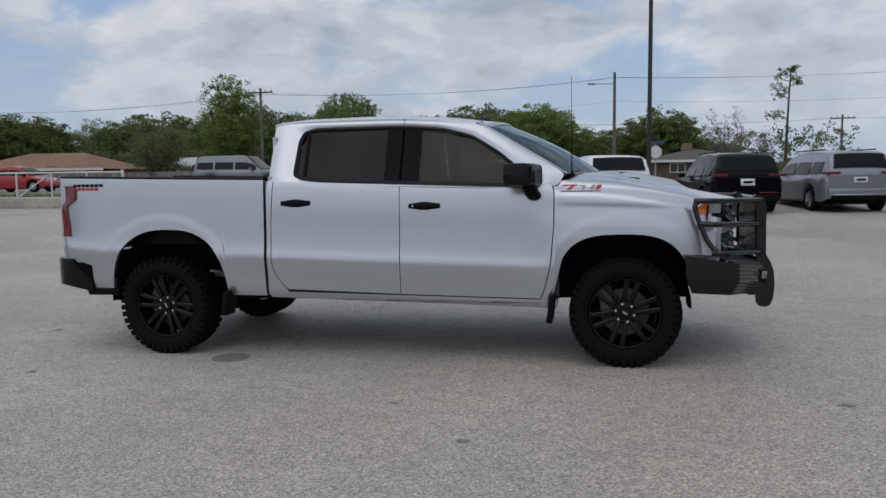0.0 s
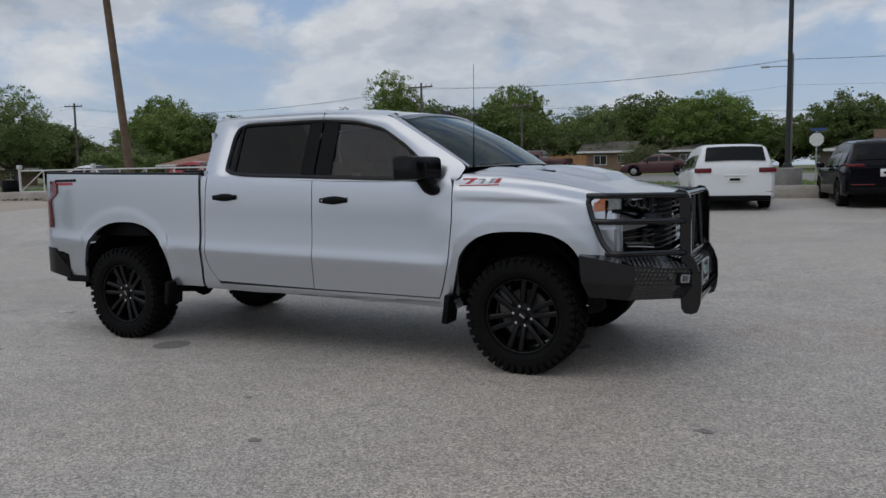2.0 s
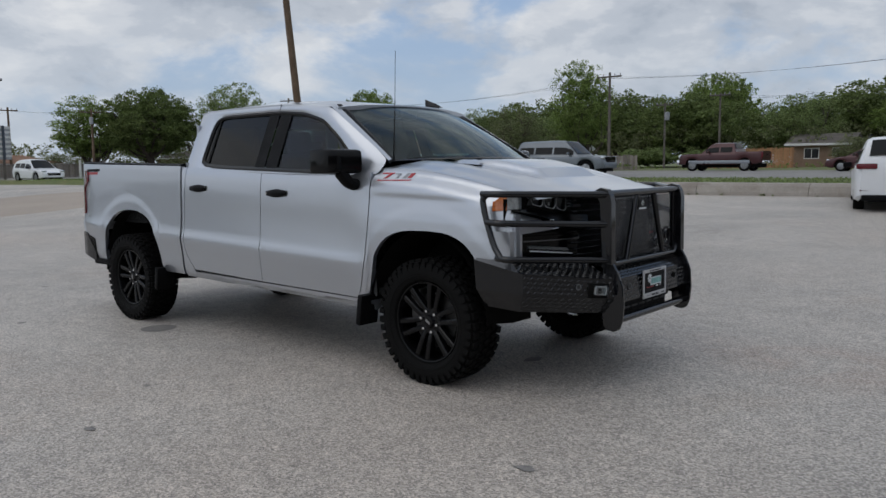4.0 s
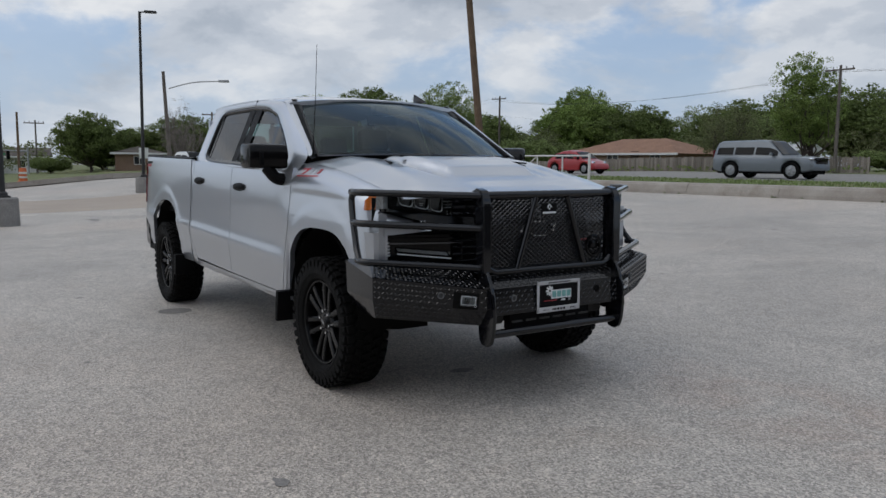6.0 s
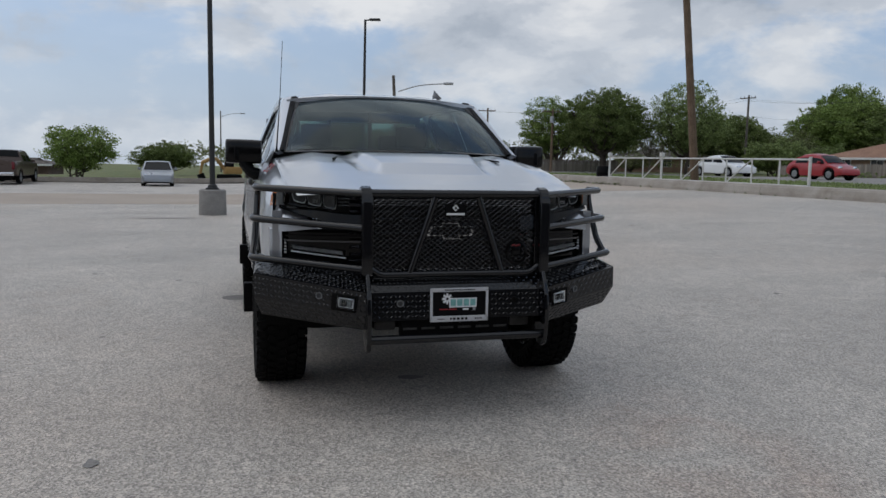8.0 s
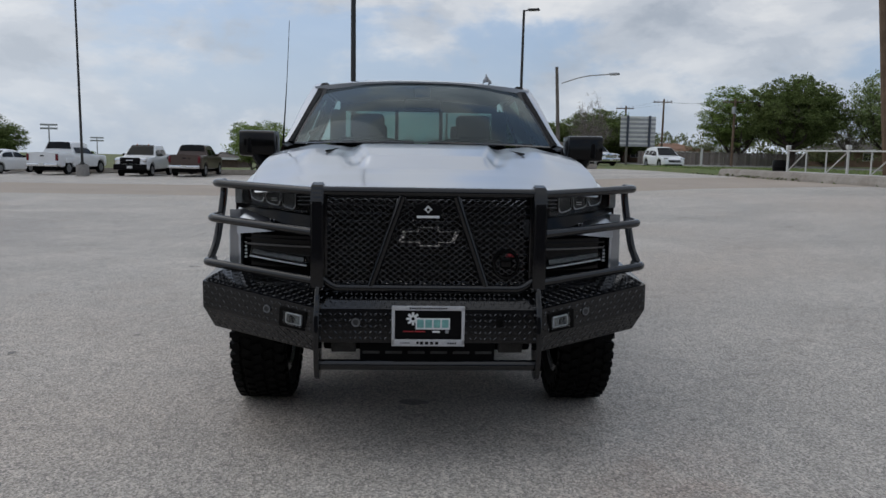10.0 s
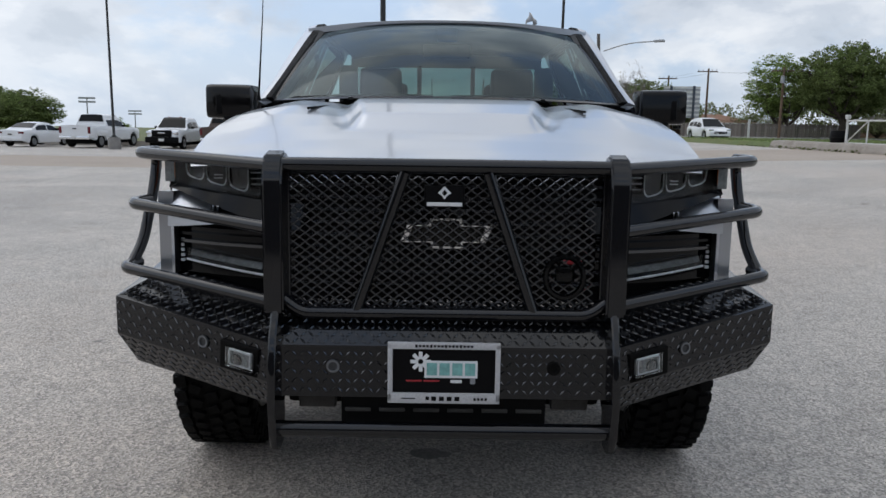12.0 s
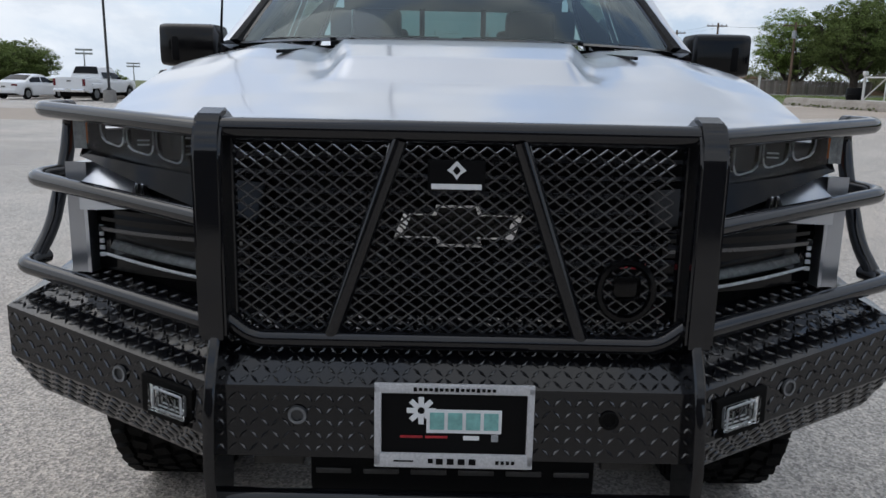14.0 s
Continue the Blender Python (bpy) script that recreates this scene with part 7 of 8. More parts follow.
KINDS = {
    "oak": [tree_kind("oak", "broad green live oak with a dense crown", s, 9, 10, 1.9, 30, 1100, 36, 0.105, "leaf_green", clump=0.50) for s in (1, 2)],
    "dark": [tree_kind("dark", "dark green dense tree with a low crown", s, 8, 9, 1.0, 26, 950, 34, 0.105, "leaf_dark", limb_r=0.14, clump=0.50) for s in (3, 4)],
    "round": [tree_kind("round", "large round-crowned dark green tree", 5, 9, 10, 2.2, 44, 1500, 40, 0.085, "leaf_dark", trunks=3, clump=0.40, fill=0.6)],
    "tall": [tree_kind("tall", "tall green tree with open upper branches", 6, 11.5, 7, 1.6, 22, 640, 40, 0.085, "leaf_green", limb_r=0.13, twigs=3, clump=0.50, trunks=2, fill=0.1)],
    "spring": [tree_kind("spring", "pale spring-green tree with fresh leaves", s, 9, 8.5, 1.5, 26, 720, 32, 0.085, "leaf_spring", limb_r=0.13, twigs=3, clump=0.52, fill=0.12) for s in (8, 9)],
    "twig": [tree_kind("twig", "small thinly leaved tree with dark twigs", s, 7.5, 6.5, 0.8, 22, 520, 22, 0.075, "leaf_bush", limb_r=0.10, twigs=6, trunks=3, clump=0.50, fill=0.05) for s in (10, 11)],
    "bare": [tree_kind("bare", "bare pale-barked tree with fine branches", s, 9, 6, 1.6, 24, 220, 12, 0.055, "leaf_twig", "bark_pale", twigs=9, limb_r=0.10, clump=0.40, fill=0.0) for s in (12, 13)],
    "bush": [tree_kind("bush", "green scrubby bush below taller trees", 14, 3.6, 5.5, 0.3, 18, 520, 36, 0.085, "leaf_spring", limb_r=0.06, trunks=3, clump=0.42)],
    "lone": [tree_kind("lone", "windswept young green tree on the verge", 15, 4.3, 5.2, 0.5, 14, 420, 34, 0.065, "leaf_green", limb_r=0.07, trunks=3, clump=0.36, fill=0.2)],
}
SIZE = {"oak": (9, 10), "dark": (8, 9), "round": (9, 10), "tall": (11.5, 7), "spring": (9, 8.5), "twig": (7.5, 6.5), "bare": (9, 6), "bush": (3.6, 5.5), "lone": (4.3, 5.2)}
used = {k: 0 for k in KINDS}
rng_tree = random.Random(21)


def plant(kind, x, y, top, wide):
    """Sets a tree of that kind with its top at a height and its crown that wide."""
    made = KINDS[kind][used[kind] % len(KINDS[kind])]
    h, w = SIZE[kind]
    z = gz(x, y) - 0.05
    m = pose(x, y, z, 0, 0, rng_tree.uniform(0, 360)) @ Matrix.Diagonal((wide / w, wide / w, (top - z) / (h * 1.03), 1))
    if used[kind] < len(KINDS[kind]):
        made.matrix_basis = m
    else:
        copy_thing(made, m)
    used[kind] += 1


for row in (
    ("dark", -80.4, 88.0, 10.6, 14), ("spring", -66.5, 86.0, 10.6, 10), ("twig", -38.0, 53.6, 7.4, 6.4), ("tall", -31.4, 54.0, 11.2, 6.4), ("oak", -35.2, 92.0, 11.8, 10), ("bare", -24.9, 95.0, 11.0, 5),
    ("oak", -8.9, 80.0, 10.0, 14.0), ("dark", 4.2, 74.0, 8.4, 11.5), ("bare", 11.4, 82.0, 9.9, 7), ("bare", 15.8, 84.0, 6.9, 3.4), ("bush", 17.6, 78.0, 3.2, 5),
    ("oak", -32.9, 88.0, 11.5, 11), ("spring", -20.8, 78.0, 9.2, 10), ("dark", -30.9, 76.0, 8.0, 9), ("twig", -12.3, 64.0, 4.0, 5),
    ("round", -80.0, 41.9, 11.2, 13.5), ("bare", -82.0, 49.0, 10.3, 5.0), ("spring", -77.0, 51.0, 11.4, 9.5), ("bush", -70.0, 58.0, 7.6, 10), ("oak", -76.0, 72.0, 11.2, 12), ("twig", -72.5, 62.0, 7.9, 8),
    ("bush", -68.0, 63.5, 6.6, 8), ("oak", -84.0, 80.0, 12.3, 12), ("dark", -76.0, 84.0, 10.5, 11), ("dark", -43.0, 82.0, 9.2, 12), ("oak", -93.4, 90.0, 12.7, 13), ("spring", -54.0, 84.0, 9.6, 11),
    ("dark", -24.0, 84.0, 8.8, 10), ("bush", -27.0, 70.0, 4.2, 8), ("bush", -33.0, 70.0, 4.6, 8), ("bush", -50.0, 72.0, 5.0, 9), ("bush", -5.0, 70.0, 4.0, 8), ("dark", -16.0, 86.0, 9.0, 11),
    ("lone", -54.0, -10.9, 3.9, 6.4), ("bare", -82.0, 19.9, 8.5, 5.5), ("tall", -86.0, 37.9, 12.2, 11.0), ("twig", -100.0, 40.0, 8.8, 12), ("dark", -112.0, 22.0, 7.0, 10), ("bush", -104.0, 16.0, 5.2, 10),
    ("dark", -92.0, 12.6, 6.2, 6), ("dark", -95.0, 18.0, 6.0, 9), ("dark", -92.0, 24.0, 6.2, 9), ("dark", -100.0, 28.0, 6.4, 10), ("bush", -96.0, 9.0, 3.4, 6), ("bare", -72.0, 17.8, 7.2, 5),
    ("dark", -80.1, -7.3, 2.3, 5.0), ("twig", -80.8, -7.4, 2.9, 2.0), ("bush", -118.0, 3.0, 3.0, 7), ("dark", -66.0, -37.0, 4.4, 7), ("dark", -72.0, -46.0, 4.6, 9), ("bush", -76.0, -33.0, 2.6, 4), ("bush", -80.0, -28.0, 2.4, 3),
    ("dark", 9.5, 92.0, 6.5, 12), ("bush", 24.0, 90.0, 4.0, 12), ("bush", 34.0, 92.0, 4.0, 12), ("bush", 5.0, 86.0, 5.0, 10),
    ("dark", -62.0, 92.0, 9.6, 14), ("dark", -48.0, 94.0, 9.4, 13), ("dark", -70.0, 76.0, 8.6, 10), ("dark", -100.0, 74.0, 11.0, 14), ("dark", -92.0, 66.0, 8.0, 10), ("twig", -88.0, 50.0, 7.0, 9),
    ("oak", -100.0, 52.0, 9.0, 12), ("dark", -2.0, 92.0, 8.0, 12),
):
    plant(*row)


def pine(x, y, top):
    """A thin tall pine, bare below with an irregular tuft of needles on top and one low branch."""
    rng = np.random.default_rng(31)
    root = tagged(new("tree"), "thin tall pine with a tuft of needles at the top", "tree", "trees beyond the lot")
    z = gz(x, y)
    root.matrix_world = pose(x, y, z)
    h = top - z
    bm = bmesh.new()
    limb(bm, (0, 0, -0.2), (0.3, 0, h), 0.17, 0.06, rng, 0.01, 8)
    cs, rs = [], []
    for zz, reach, a in ((0.98, 0.7, 0), (0.95, 0.8, 2.6), (0.90, 1.3, 3.1), (0.86, 1.0, 0.2), (0.82, 1.7, 3.3), (0.78, 1.2, 2.9), (0.73, 1.6, 3.2), (0.55, 2.2, 3.1), (0.57, 1.5, 2.7), (0.97, 0.6, 4.5), (0.9, 0.7, 5.5)):
        e = Vector((0.3 * zz + reach * math.cos(a), reach * math.sin(a), h * zz + 0.25))
        limb(bm, (0.3 * zz, 0, h * zz - 0.2), e, 0.04, 0.015, rng, 0.1, 4)
        for _ in range(13):
            cs.append(tuple(Vector((0.3 * zz, 0, h * zz)).lerp(e, rng.uniform(0.35, 1.05)) + Vector(np.clip(rng.normal(size=3), -1.4, 1.4)) * 0.22))
            rs.append(0.24)
    part("trunk", bm, M["bark"], root, smooth=True)
    crown = new("crown", leaf_mesh("crown", cs, rs, 16, 0.075, rng, M["leaf_dark"]))
    crown.parent = root


pine(16.6, 78.0, 11.8)


# scrub and weeds at the foot of the trees and along the kerb: uncountable stuff
def scrub(name, label, spots, mat, per, size, seed):
    rng = np.random.default_rng(seed)
    cs, rs = [], []
    for x0, x1, y0, y1, n, high in spots:
        for _ in range(n):
            x, y = rng.uniform(x0, x1), rng.uniform(y0, y1)
            y += slant(x)
            cs.append((x, y, gz(x, y) + rng.uniform(0.2, 1.0) * high))
            rs.append(rng.uniform(0.4, 1.0) * min(0.9, high * 0.55))
    ob = new(name, leaf_mesh(name, cs, rs, per, size, rng, mat))
    tagged(ob, label, "scrub", kind="stuff")


scrub("hedge_scrub", "dark tangled scrub filling the gaps below the trees", ((-120, 26, 82, 100, 1900, 5.6), (-64, -10, 74, 82, 700, 3.8), (-130, -100, -4, 52, 700, 4.0), (-110, -84, 50, 74, 460, 4.4)), M["leaf_bush"], 18, 0.16, 41)
scrub("fence_weeds", "tall weeds along the board fence and verge", ((-60, -26, 55.0, 55.7, 150, 0.45), (-29, -10, 60, 64, 60, 0.4)), M["leaf_green"], 14, 0.07, 42)
scrub("kerb_weeds", "dry brown weeds in the joint of the kerb", ((-36, -26, 17.85, 18.05, 70, 0.10), (-26, -2, 17.9, 18.02, 26, 0.04)), M["leaf_bush"], 10, 0.035, 43)


def grass_blades():
    rng = np.random.default_rng(44)
    n = 26000
    x = rng.uniform(-46, 22, n)
    v = 18.5 + 11.3 * rng.uniform(0, 1, n) ** 1.3
    y = v + np.array([slant(a) for a in x])
    z = np.array([gz(a, b) for a, b in zip(x, y)])
    h = rng.uniform(0.03, 0.11, n)
    a = rng.uniform(0, math.pi, n)
    w = 0.03
    tip = rng.normal(0, 0.03, (n, 2))
    pts = np.stack([np.stack([x - w * np.cos(a), y - w * np.sin(a), z - 0.01], 1), np.stack([x + w * np.cos(a), y + w * np.sin(a), z - 0.01], 1), np.stack([x + tip[:, 0], y + tip[:, 1], z + h], 1)], 1).reshape(-1, 3)
    me = bpy.data.meshes.new("grass")
    me.from_pydata(pts.tolist(), [], np.arange(n * 3).reshape(-1, 3).tolist())
    me.materials.append(M["leaf_spring"])
    tagged(new("grass", me), "short patchy green grass on the verge", "grass", kind="stuff")


grass_blades()


# ---- other vehicles ----
def paint(name, base, metal=0.3, rough=0.3, coat=0.3, spec=0.5):
    return material(name, base, rough, metal, tuple(c * 0.93 for c in base), 1.2, 500, 0.1, coat=coat, rough_var=0.03, spec=spec)


M["white_paint"] = paint("white_car_paint", (0.72, 0.73, 0.74), 0.0)
M["black_paint"] = paint("black_car_paint", (0.003, 0.003, 0.005), 0.0, 0.15, 0.0, 0.15)
M["dark_red_lens"] = material("dark_red_lens", (0.13, 0.004, 0.010), 0.15, 0, (0.10, 0.003, 0.008), 12, 200, 0.3)
M["bright_silver"] = paint("pale_silver_paint", (0.27, 0.29, 0.32), 0.5)
M["grey_paint"] = paint("grey_car_paint", (0.16, 0.18, 0.20), 0.4)
M["maroon_paint"] = paint("maroon_car_paint", (0.055, 0.014, 0.016), 0.3)
M["brown_paint"] = paint("brown_car_paint", (0.070, 0.048, 0.040), 0.4)
M["red_paint"] = paint("red_car_paint", (0.30, 0.015, 0.02), 0.1)
M["car_glass"] = material("dark_car_glass", (0.006, 0.007, 0.008), 0.05, 0, (0.009, 0.010, 0.011), 2, 30, 0.2, spec=0.12)
M["alloy"] = material("alloy_wheel", (0.36, 0.37, 0.38), 0.35, 0.9, (0.28, 0.29, 0.30), 6, 80, 0.3)


def small_wheel(r, rim_mat, name="wheel"):
    wide = 0.11
    root = mesh_object(name, lathe([(0.0, -wide + 0.02), (r * 0.2, -wide + 0.015), (r * 0.62, -wide + 0.045), (r * 0.66, -wide + 0.01)], 24), M[rim_mat], True)
    part("tyre", lathe([(r * 0.64, -wide + 0.012), (r * 0.72, -wide - 0.004), (r * 0.92, -wide), (r, -wide + 0.03), (r, wide - 0.03), (r * 0.92, wide), (r * 0.6, wide)], 28), M["rubber"], root, smooth=True)
    for k in range(5):
        a = 2 * math.pi * k / 5
        part("spoke", a_box((r * 0.38 * math.cos(a), -wide + 0.012, r * 0.38 * math.sin(a)), (r * 0.52, 0.03, r * 0.16), 0.008, (0, -math.degrees(a), 0)), M[rim_mat], root)
    return root


def vehicle(name, label, category, paint_key, where, length, wide, bot, belt, roof, cabin, wheels, wheel_r, lamps, glass_x, rim="alloy", lower=None, bed=None, pillars=(), extra=None):
    """A road vehicle with x forward from its rear. bot, belt, roof: tables of height by x; cabin: (rear, front) of the greenhouse;
    wheels: axle places; glass_x: rear glass and windscreen spans; bed: (rear, front, floor) of an open load bed."""
    root = tagged(new(name), label, category)
    hw = wide / 2
    round_end = table((0, 0.86), (0.05, 0.93), (0.25, 0.985), (0.6, 1.0), (length - 0.9, 1.0), (length - 0.4, 0.96), (length - 0.12, 0.88), (length, 0.78))

    def low(x):
        z = bot(x)
        for w in wheels:
            d = abs(x - w) / (wheel_r * 1.22)
            if d < 1:
                z = max(z, wheel_r + wheel_r * 1.20 * math.sqrt(1 - d * d) * 0.98)
        return z

    def section(x, s):
        b, t, r, w = low(x), belt(x), roof(x), hw * round_end(x)
        gh = max(0.0, r - t)
        top_w = w * 0.95 - 0.30 * gh
        b = min(b, t - 0.06)
        return [Vector((x, s * y, z)) for y, z in ((w * 0.90, b), (w * 0.985, b + 0.05 * min(1, (t - b) * 2)), (w, lerp(b, t, 0.45)), (w * 0.995, lerp(b, t, 0.75)), (w * 0.975, t - 0.05 * (t - b)), (w * 0.945, t + 0.004),
                                                   (lerp(w * 0.945, top_w, 0.5), t + gh * 0.5), (top_w, t + gh * 0.93 + 0.004), (top_w - 0.10, t + gh + 0.012), (top_w * 0.5, t + gh + 0.03), (0, t + gh + 0.036))]
    xs = sorted({round(v, 3) for v in [*np.linspace(0, length, int(length / 0.07)), *[w + wheel_r * 1.22 * k for w in wheels for k in (-1, -0.97, 0.97, 1)]] if 0 <= v <= length})
    bm = bmesh.new()
    rows = [section(x, 1)[:-1] + [Vector((p.x, -p.y, p.z)) for p in reversed(section(x, 1))] for x in xs]
    if bed:
        for row, x in zip(rows, xs):
            if bed[0] < x < bed[1]:
                for p in row:
                    if abs(p.y) < hw * 0.90 and p.z > belt(x) - 0.02:
                        p.z = bed[2]
    vs = grid(bm, rows)
    bm.faces.new(vs[0]), bm.faces.new(list(reversed(vs[-1])))
    body = part("body", bm, M[paint_key], root, smooth=True)
    part("underbody", a_box((length / 2, 0, 0.42), (length * 0.93, wide * 0.70, 0.36)), M["dark"], root)
    # glass: side panes between pillars, rear glass, windscreen
    cuts = [cabin[0], *pillars, cabin[1]]
    for s in (-1, 1):
        for a, b in zip(cuts, cuts[1:]):
            rows = []
            for x in np.linspace(a + 0.05, b - 0.05, 10):
                t, r, w = belt(x), roof(x), hw * round_end(x)
                gh = max(0.02, r - t)
                rows.append([Vector((x, s * (lerp(w * 0.945, w * 0.95 - 0.30 * gh, q) + 0.012), t + gh * (0.10 + 0.74 * q))) for q in (0, 0.5, 1)])
            b2 = bmesh.new()
            grid(b2, rows)
            part("side_window", b2, M["car_glass"], body, smooth=True)
        part("side_mirror", a_box((cabin[1] - 0.28, s * (hw + 0.10), belt(cabin[1] - 0.3) + 0.10), (0.12, 0.20, 0.14), 0.03), M[paint_key if paint_key != "white_paint" else "black_plastic"], body, smooth=True)
    for k, (a, b) in enumerate(glass_x):
        rows = []
        for x in np.linspace(a, b, 9):
            gh = max(0.0, roof(x) - belt(x))
            w = hw * round_end(x) * 0.95 - 0.30 * gh - 0.10
            z = belt(x) + gh + 0.022
            off = (-0.02 if k == 0 else 0.02)
            rows.append([Vector((x + off, y, z + 0.012 + 0.022 * (1 - (y / w) ** 2))) for y in np.linspace(-w, w, 7)])
        b2 = bmesh.new()
        grid(b2, rows)
        part("rear_glass" if k == 0 else "windscreen", b2, M["car_glass"], body, smooth=True)
    # lamps, plates, bumpers: (name, material, x, y, z, sx, sy, sz), mirrored when y is not 0
    for nm, mk, x, y, z, sx, sy, sz in lamps:
        for s in ((-1, 1) if y else (1,)):
            part(nm, a_box((x, s * y, z), (sx, sy, sz), min(sx, sy, sz) * 0.3), M[mk], body, smooth=True)
    wheel = small_wheel(wheel_r, rim)
    first = True
    for w in wheels:
        for s in (-1, 1):
            m = pose(w, s * (hw - 0.13), wheel_r, 0, 0, 0 if s < 0 else 180)
            ob = wheel if first else copy_thing(wheel, m)
            ob.parent = root
            ob.matrix_basis = m
            first = False
    root.matrix_world = where
    return root


def ground_pose(x, y, heading):
    return pose(x, y, gz(x, y), 0, 0, heading)


def rear_set(z_lamp, hw, z_plate, red=(0.06, 0.30, 0.14), bumper=("black_plastic", 0.45, 0.16)):
    return [("tail_lamp", "dark_red_lens", 0.02, hw * 0.76, z_lamp, *red), ("plate", "white_trim", -0.005, 0, z_plate, 0.03, 0.34, 0.16), ("plate_bar", "black_plastic", -0.024, 0, z_plate, 0.012, 0.24, 0.06),
            ("rear_bumper", bumper[0], 0.01, 0, bumper[1], 0.14, hw * 1.7, bumper[2])]


LOW = Matrix.Diagonal((0.97, 0.97, 0.90, 1))
# white minivan, nose to the kerb
L = 4.85
vehicle("minivan", "white minivan parked nose-in at the kerb", "minivan", "white_paint", ground_pose(0.02, 13.7, 104) @ LOW, L, 1.96,
        table((0, 0.34), (0.3, 0.24), (L - 0.5, 0.22), (L, 0.32)), table((0, 1.06), (0.2, 1.10), (2.6, 1.02), (3.6, 0.98), (4.3, 0.90), (L - 0.1, 0.74), (L, 0.6)),
        table((0, 1.10), (0.06, 1.30), (0.22, 1.62), (0.40, 1.71), (1.5, 1.75), (2.6, 1.70), (3.1, 1.52), (3.75, 1.06), (3.9, 0.96), (L, 0.5)), (0.30, 3.55), (0.95, L - 0.98), 0.34,
        rear_set(1.06, 0.98, 0.82, (0.10, 0.40, 0.13), ("black_plastic", 0.33, 0.14)) + [("light_bar", "dark_red_lens", 0.03, 0, 1.05, 0.05, 1.1, 0.035), ("hatch_handle", "white_paint", 0.0, 0, 0.93, 0.06, 0.5, 0.05),
                                                                                          ("wiper", "black_plastic", 0.03, 0, 1.16, 0.03, 0.5, 0.02), ("roof_rail", "black_plastic", 1.7, 0.66, 1.80, 1.9, 0.04, 0.04), ("reflector", "dark_red_lens", 0.02, 0.78, 0.50, 0.04, 0.16, 0.04)],
        ((0.05, 0.25), (2.75, 3.7)), pillars=(1.15, 2.25))
# black suv
L = 4.9
suv_belt = table((0, 1.02), (0.2, 1.06), (2.6, 1.02), (3.4, 1.06), (4.3, 1.00), (L - 0.1, 0.88), (L, 0.7))
suv_roof = table((0, 1.04), (0.08, 1.32), (0.25, 1.62), (0.42, 1.72), (1.6, 1.77), (2.4, 1.74), (2.8, 1.60), (3.35, 1.10), (3.5, 1.04), (L, 0.6))
suv_bot = table((0, 0.42), (0.3, 0.30), (L - 0.5, 0.28), (L, 0.42))
vehicle("sport_utility_vehicle", "black sport utility vehicle parked at the kerb", "suv", "black_paint", ground_pose(3.25, 14.6, 98) @ LOW, L, 1.94, suv_bot, suv_belt, suv_roof, (0.32, 3.2), (0.95, L - 0.95), 0.37,
        rear_set(1.12, 0.97, 0.92, (0.10, 0.42, 0.08), ("black_plastic", 0.46, 0.18)) + [("hatch_trim", "black_gloss", 0.0, 0, 1.12, 0.05, 0.9, 0.06), ("reflector", "dark_red_lens", -0.01, 0.55, 0.62, 0.05, 0.5, 0.035), ("roof_rail", "black_gloss", 1.6, 0.66, 1.80, 1.9, 0.04, 0.04),
                                                                                         ("plate_frame", "chrome", 0.004, 0, 0.92, 0.03, 0.38, 0.20)],
        ((0.05, 0.28), (2.45, 3.3)), rim="rim_black", pillars=(1.15, 2.05))
# silver three-row suv
L = 5.1
vehicle("sport_utility_vehicle", "silver three-row sport utility vehicle with black roof rails", "suv", "bright_silver", ground_pose(6.08, 15.2, 98) @ LOW, L, 1.96, suv_bot, table((0, 1.04), (0.2, 1.08), (2.8, 1.04), (3.6, 1.08), (4.5, 1.02), (L - 0.1, 0.88), (L, 0.7)),
        table((0, 1.06), (0.06, 1.34), (0.2, 1.64), (0.36, 1.74), (1.8, 1.80), (2.6, 1.76), (3.0, 1.62), (3.55, 1.12), (3.7, 1.06), (L, 0.6)), (0.28, 3.4), (0.98, L - 0.95), 0.38,
        rear_set(1.15, 0.98, 0.95, (0.10, 0.46, 0.07), ("bright_silver", 0.60, 0.20)) + [("reflector", "dark_red_lens", -0.02, 0.62, 0.66, 0.05, 0.46, 0.03), ("valance", "black_plastic", 0.02, 0, 0.44, 0.12, 1.5, 0.14), ("roof_rail", "black_gloss", 1.7, 0.66, 1.83, 2.0, 0.04, 0.04), ("bright_strip", "chrome", -0.02, 0, 0.52, 0.10, 1.45, 0.03)],
        ((0.04, 0.23), (2.65, 3.5)), pillars=(1.1, 2.2))
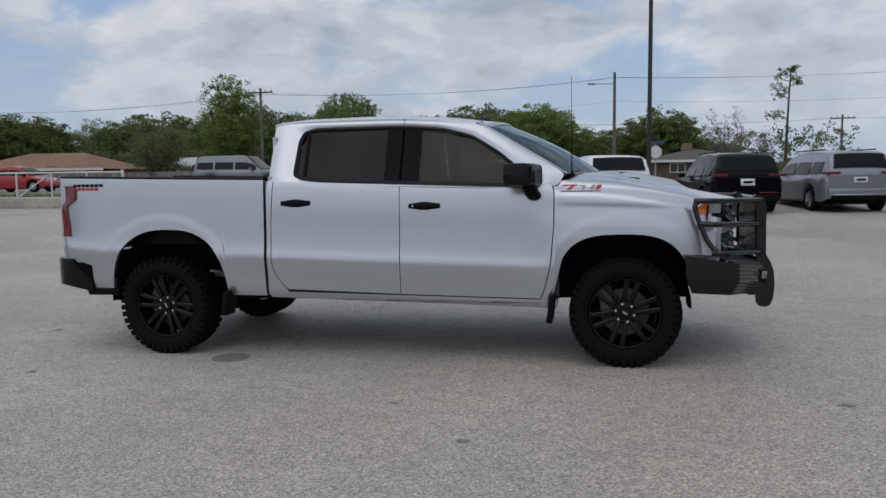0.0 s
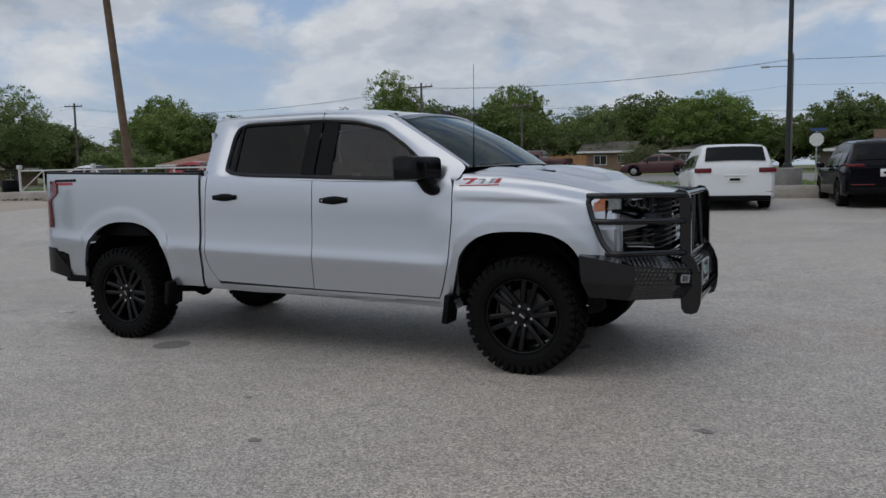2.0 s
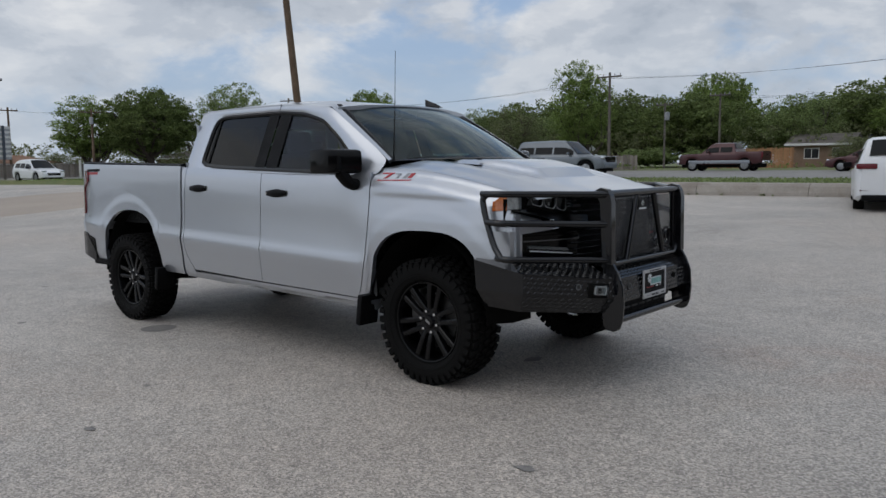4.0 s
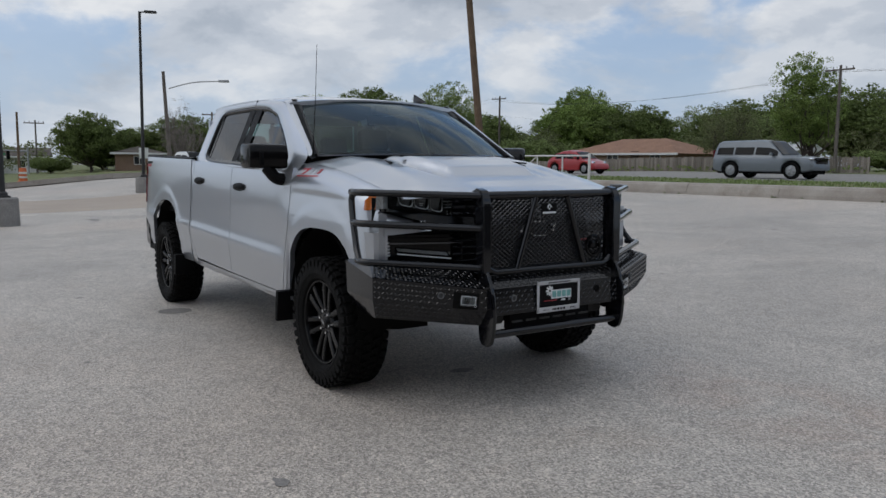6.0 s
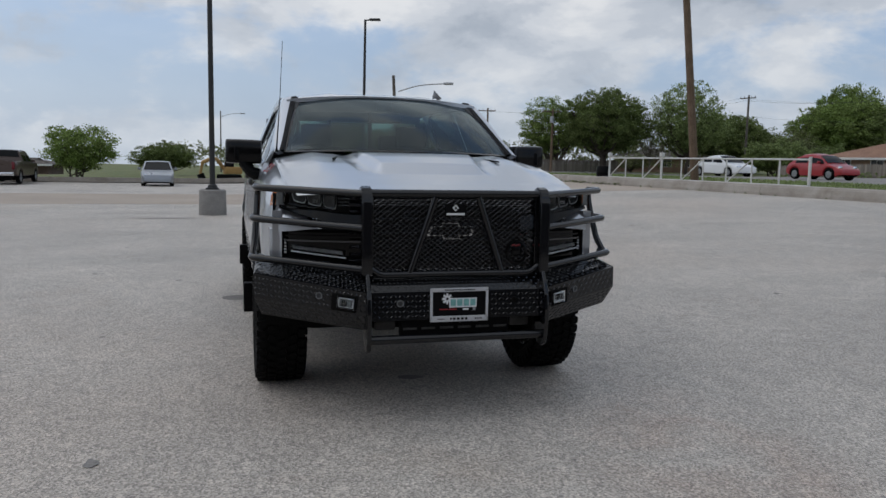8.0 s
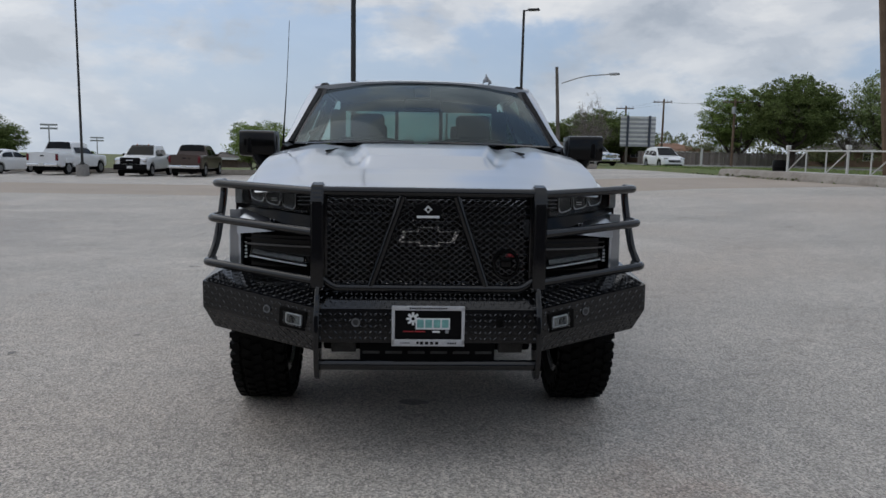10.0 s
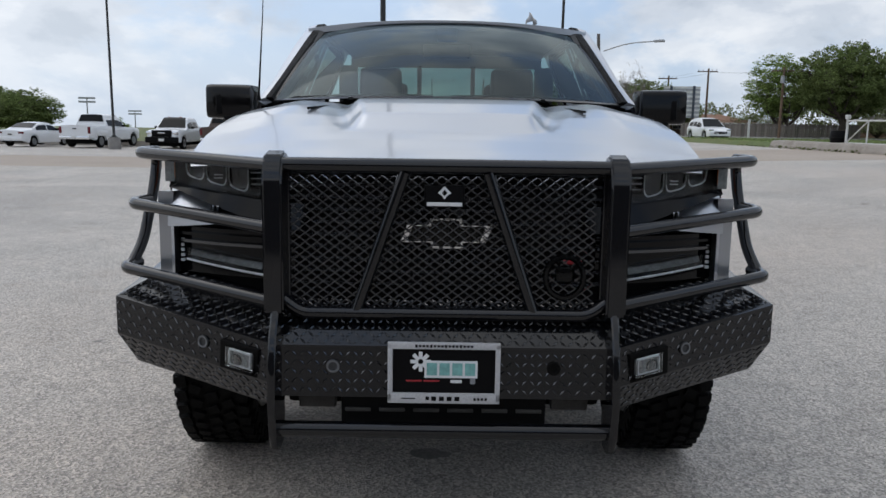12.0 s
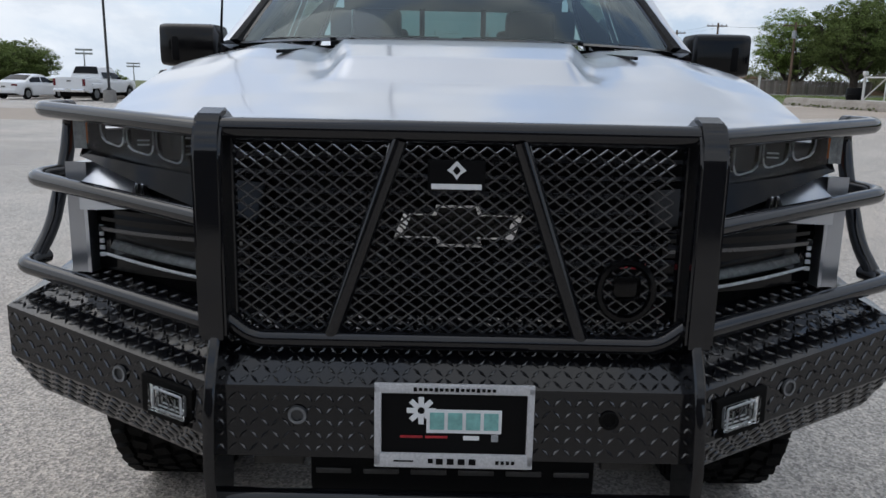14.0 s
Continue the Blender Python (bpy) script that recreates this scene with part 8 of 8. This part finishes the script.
# suvs and cars on the road
L = 4.7
road_belt = table((0, 0.98), (0.3, 1.02), (2.6, 0.96), (3.4, 0.98), (4.2, 0.88), (L - 0.05, 0.70), (L, 0.6))
road_roof = table((0, 1.0), (0.15, 1.20), (0.5, 1.56), (0.9, 1.64), (1.8, 1.68), (2.4, 1.62), (3.3, 1.0), (3.5, 0.96), (L, 0.55))
road_lamps = rear_set(0.98, 0.93, 0.70) + [("headlamp", "chrome", L - 0.16, 0.66, 0.80, 0.16, 0.34, 0.12), ("grille", "black_plastic", L - 0.03, 0, 0.58, 0.06, 1.0, 0.2)]
L = 5.2
vehicle("sport_utility_vehicle", "dark grey full-size sport utility vehicle on the road", "suv", "grey_paint", ground_pose(-21.85, 31.6, 5), L, 2.0, table((0, 0.42), (0.4, 0.32), (L - 0.5, 0.32), (L, 0.42)), table((0, 1.05), (0.3, 1.10), (3.0, 1.08), (4.5, 1.06), (L - 0.1, 0.95), (L, 0.7)),
        table((0, 1.08), (0.1, 1.45), (0.2, 1.75), (0.4, 1.83), (2.4, 1.86), (3.0, 1.78), (3.75, 1.10), (3.9, 1.08), (L, 0.7)), (0.22, 3.55), (1.05, L - 1.0), 0.40, rear_set(1.2, 1.0, 0.9, (0.06, 0.2, 0.4)) + [("headlamp", "chrome", L - 0.12, 0.7, 0.95, 0.14, 0.4, 0.14), ("grille", "black_gloss", L - 0.02, 0, 0.86, 0.06, 1.1, 0.3)], ((0.05, 0.3), (2.9, 3.7)), pillars=(1.2, 2.3))


def pickup(label, paint_key, where, L=5.8, wide=2.0, high=1.90, extra=(), rim="alloy", lamp_z=1.05, dual=False):
    belt = table((0, 1.30), (1.75, 1.30), (1.80, 1.22), (3.7, 1.20), (4.0, 1.20), (L - 0.3, 1.14), (L - 0.05, 1.02), (L, 0.75))
    roof = table((0, 1.2), (1.76, 1.2), (1.80, 1.50), (1.92, high - 0.06), (2.1, high), (3.2, high), (3.5, high - 0.1), (4.05, 1.26), (4.2, 1.18), (L, 0.9))
    return vehicle("parked_pickup", label, "pickup truck", paint_key, where, L, wide, table((0, 0.58), (0.4, 0.46), (L - 0.5, 0.42), (L, 0.50)), belt, roof, (1.95, 3.85), (1.15, L - 1.05), 0.40,
                   [("tail_lamp", "dark_red_lens", 0.02, wide * 0.43, lamp_z, 0.08, 0.16, 0.40), ("rear_bumper", "chrome", -0.06, 0, 0.60, 0.16, wide * 0.9, 0.20), ("plate", "white_trim", -0.15, 0, 0.62, 0.02, 0.32, 0.16),
                    ("gate_handle", "black_plastic", -0.01, 0, 1.12, 0.04, 0.24, 0.06), *extra], ((1.80, 2.0), (3.3, 4.05)), rim, bed=(0.08, 1.70, 0.85), pillars=(2.85,))


L = 5.8
front = lambda bumper, grille: [("headlamp", "chrome", L - 0.10, 0.74, 1.00, 0.16, 0.36, 0.20), ("grille", grille, L - 0.01, 0, 0.97, 0.10, 1.15, 0.38), ("grille_bar", "chrome", L + 0.045, 0, 1.0, 0.02, 0.40, 0.06),
                                ("front_bumper", bumper, L - 0.02, 0, 0.60, 0.22, 1.92, 0.34), ("front_plate", "white_trim", L + 0.10, 0, 0.60, 0.02, 0.32, 0.15)]
pickup("white flatbed pickup with a black front bumper, parked facing the lot", "white_paint", ground_pose(-48.6, -16.45, 0), extra=front("black_plastic", "black_plastic") + [("cab_light", "amber", 3.4, 0.35, 1.93, 0.08, 0.08, 0.05), ("flat_bed", "black_plastic", 0.95, 0, 1.12, 1.9, 2.2, 0.12)], rim="steel")
pickup("brown pickup with a chrome rear bumper, parked tail to the lot", "brown_paint", ground_pose(-43.0, -13.35, 180))
pickup("white heavy-duty pickup with flared rear fenders, parked beside a lamp post", "white_paint", ground_pose(-43.0, -21.6, 174), 6.1, 2.05, 1.95, extra=[("rear_fender", "white_paint", 1.15, 1.03, 0.86, 1.1, 0.22, 0.30)])
pickup("maroon and beige pickup on the road behind the lot", "maroon_paint", ground_pose(-14.6, 49.6, 181), extra=front("chrome", "chrome") + [("lower_band", "bright_silver", 2.9, 0.98, 0.62, 4.2, 0.06, 0.22)])
pickup("white pickup parked by a house far off", "white_paint", ground_pose(-72.0, 16.4, 20), extra=front("chrome", "chrome"))
L = 4.8
sedan_belt = table((0, 0.92), (0.3, 0.98), (1.2, 0.96), (3.4, 0.92), (4.2, 0.82), (L - 0.05, 0.66), (L, 0.5))
sedan_roof = table((0, 0.94), (0.7, 0.98), (1.0, 1.10), (1.6, 1.36), (2.2, 1.44), (2.7, 1.40), (3.5, 0.94), (3.7, 0.9), (L, 0.5))
sedan_bot = table((0, 0.36), (0.4, 0.22), (L - 0.5, 0.2), (L, 0.3))
for key, where, label in (("white_paint", ground_pose(-43.4, -25.6, 172), "white older sedan parked tail to the lot"), ("maroon_paint", ground_pose(-5.6, 48.2, 182), "dark red sedan on the road behind the lot"),
                          ("white_paint", ground_pose(-44.9, 31.8, 5), "white hatchback on the road behind the pipe fence"), ("bright_silver", ground_pose(-47.0, -5.3, 4), "silver sedan facing the lot on the drive")):
    vehicle("sedan", label, "car", key, where, L, 1.80, sedan_bot, sedan_belt, sedan_roof, (1.15, 3.3), (0.95, L - 0.92), 0.32,
            rear_set(0.84, 0.9, 0.74, (0.08, 0.34, 0.12), (key, 0.50, 0.2)) + [("headlamp", "chrome", L - 0.2, 0.62, 0.68, 0.2, 0.32, 0.12)], ((1.0, 1.6), (2.75, 3.5)), pillars=(2.25,))
# small round-roofed red car
L = 4.1
vehicle("small_car", "bright red small car with a rounded roof on the road", "car", "red_paint", ground_pose(-35.9, 32.5, 5), L, 1.74, table((0, 0.36), (0.4, 0.22), (L - 0.4, 0.2), (L, 0.32)), table((0, 0.62), (0.2, 0.86), (0.8, 0.93), (3.0, 0.90), (3.6, 0.80), (L - 0.08, 0.60), (L, 0.45)),
        table((0, 0.60), (0.25, 0.90), (0.7, 1.25), (1.3, 1.45), (1.8, 1.50), (2.3, 1.42), (2.7, 1.22), (3.1, 0.92), (3.3, 0.88), (L, 0.45)), (0.75, 2.95), (0.75, L - 0.8), 0.33,
        [("tail_lamp", "dark_red_lens", 0.06, 0.58, 0.72, 0.08, 0.18, 0.18), ("headlamp", "chrome", L - 0.28, 0.56, 0.70, 0.16, 0.24, 0.20)], ((0.35, 0.85), (2.4, 3.05)), pillars=(1.75,))
# white crossover farther down the road
L = 4.7
vehicle("crossover", "white crossover driving by the roadside sign", "suv", "white_paint", ground_pose(-60.4, 20.3, 3), L, 1.88, table((0, 0.40), (0.4, 0.26), (L - 0.5, 0.25), (L, 0.36)), road_belt, road_roof, (0.5, 3.1), (0.9, L - 0.95), 0.36, road_lamps, ((0.1, 0.5), (2.45, 3.3)), pillars=(1.3, 2.1))
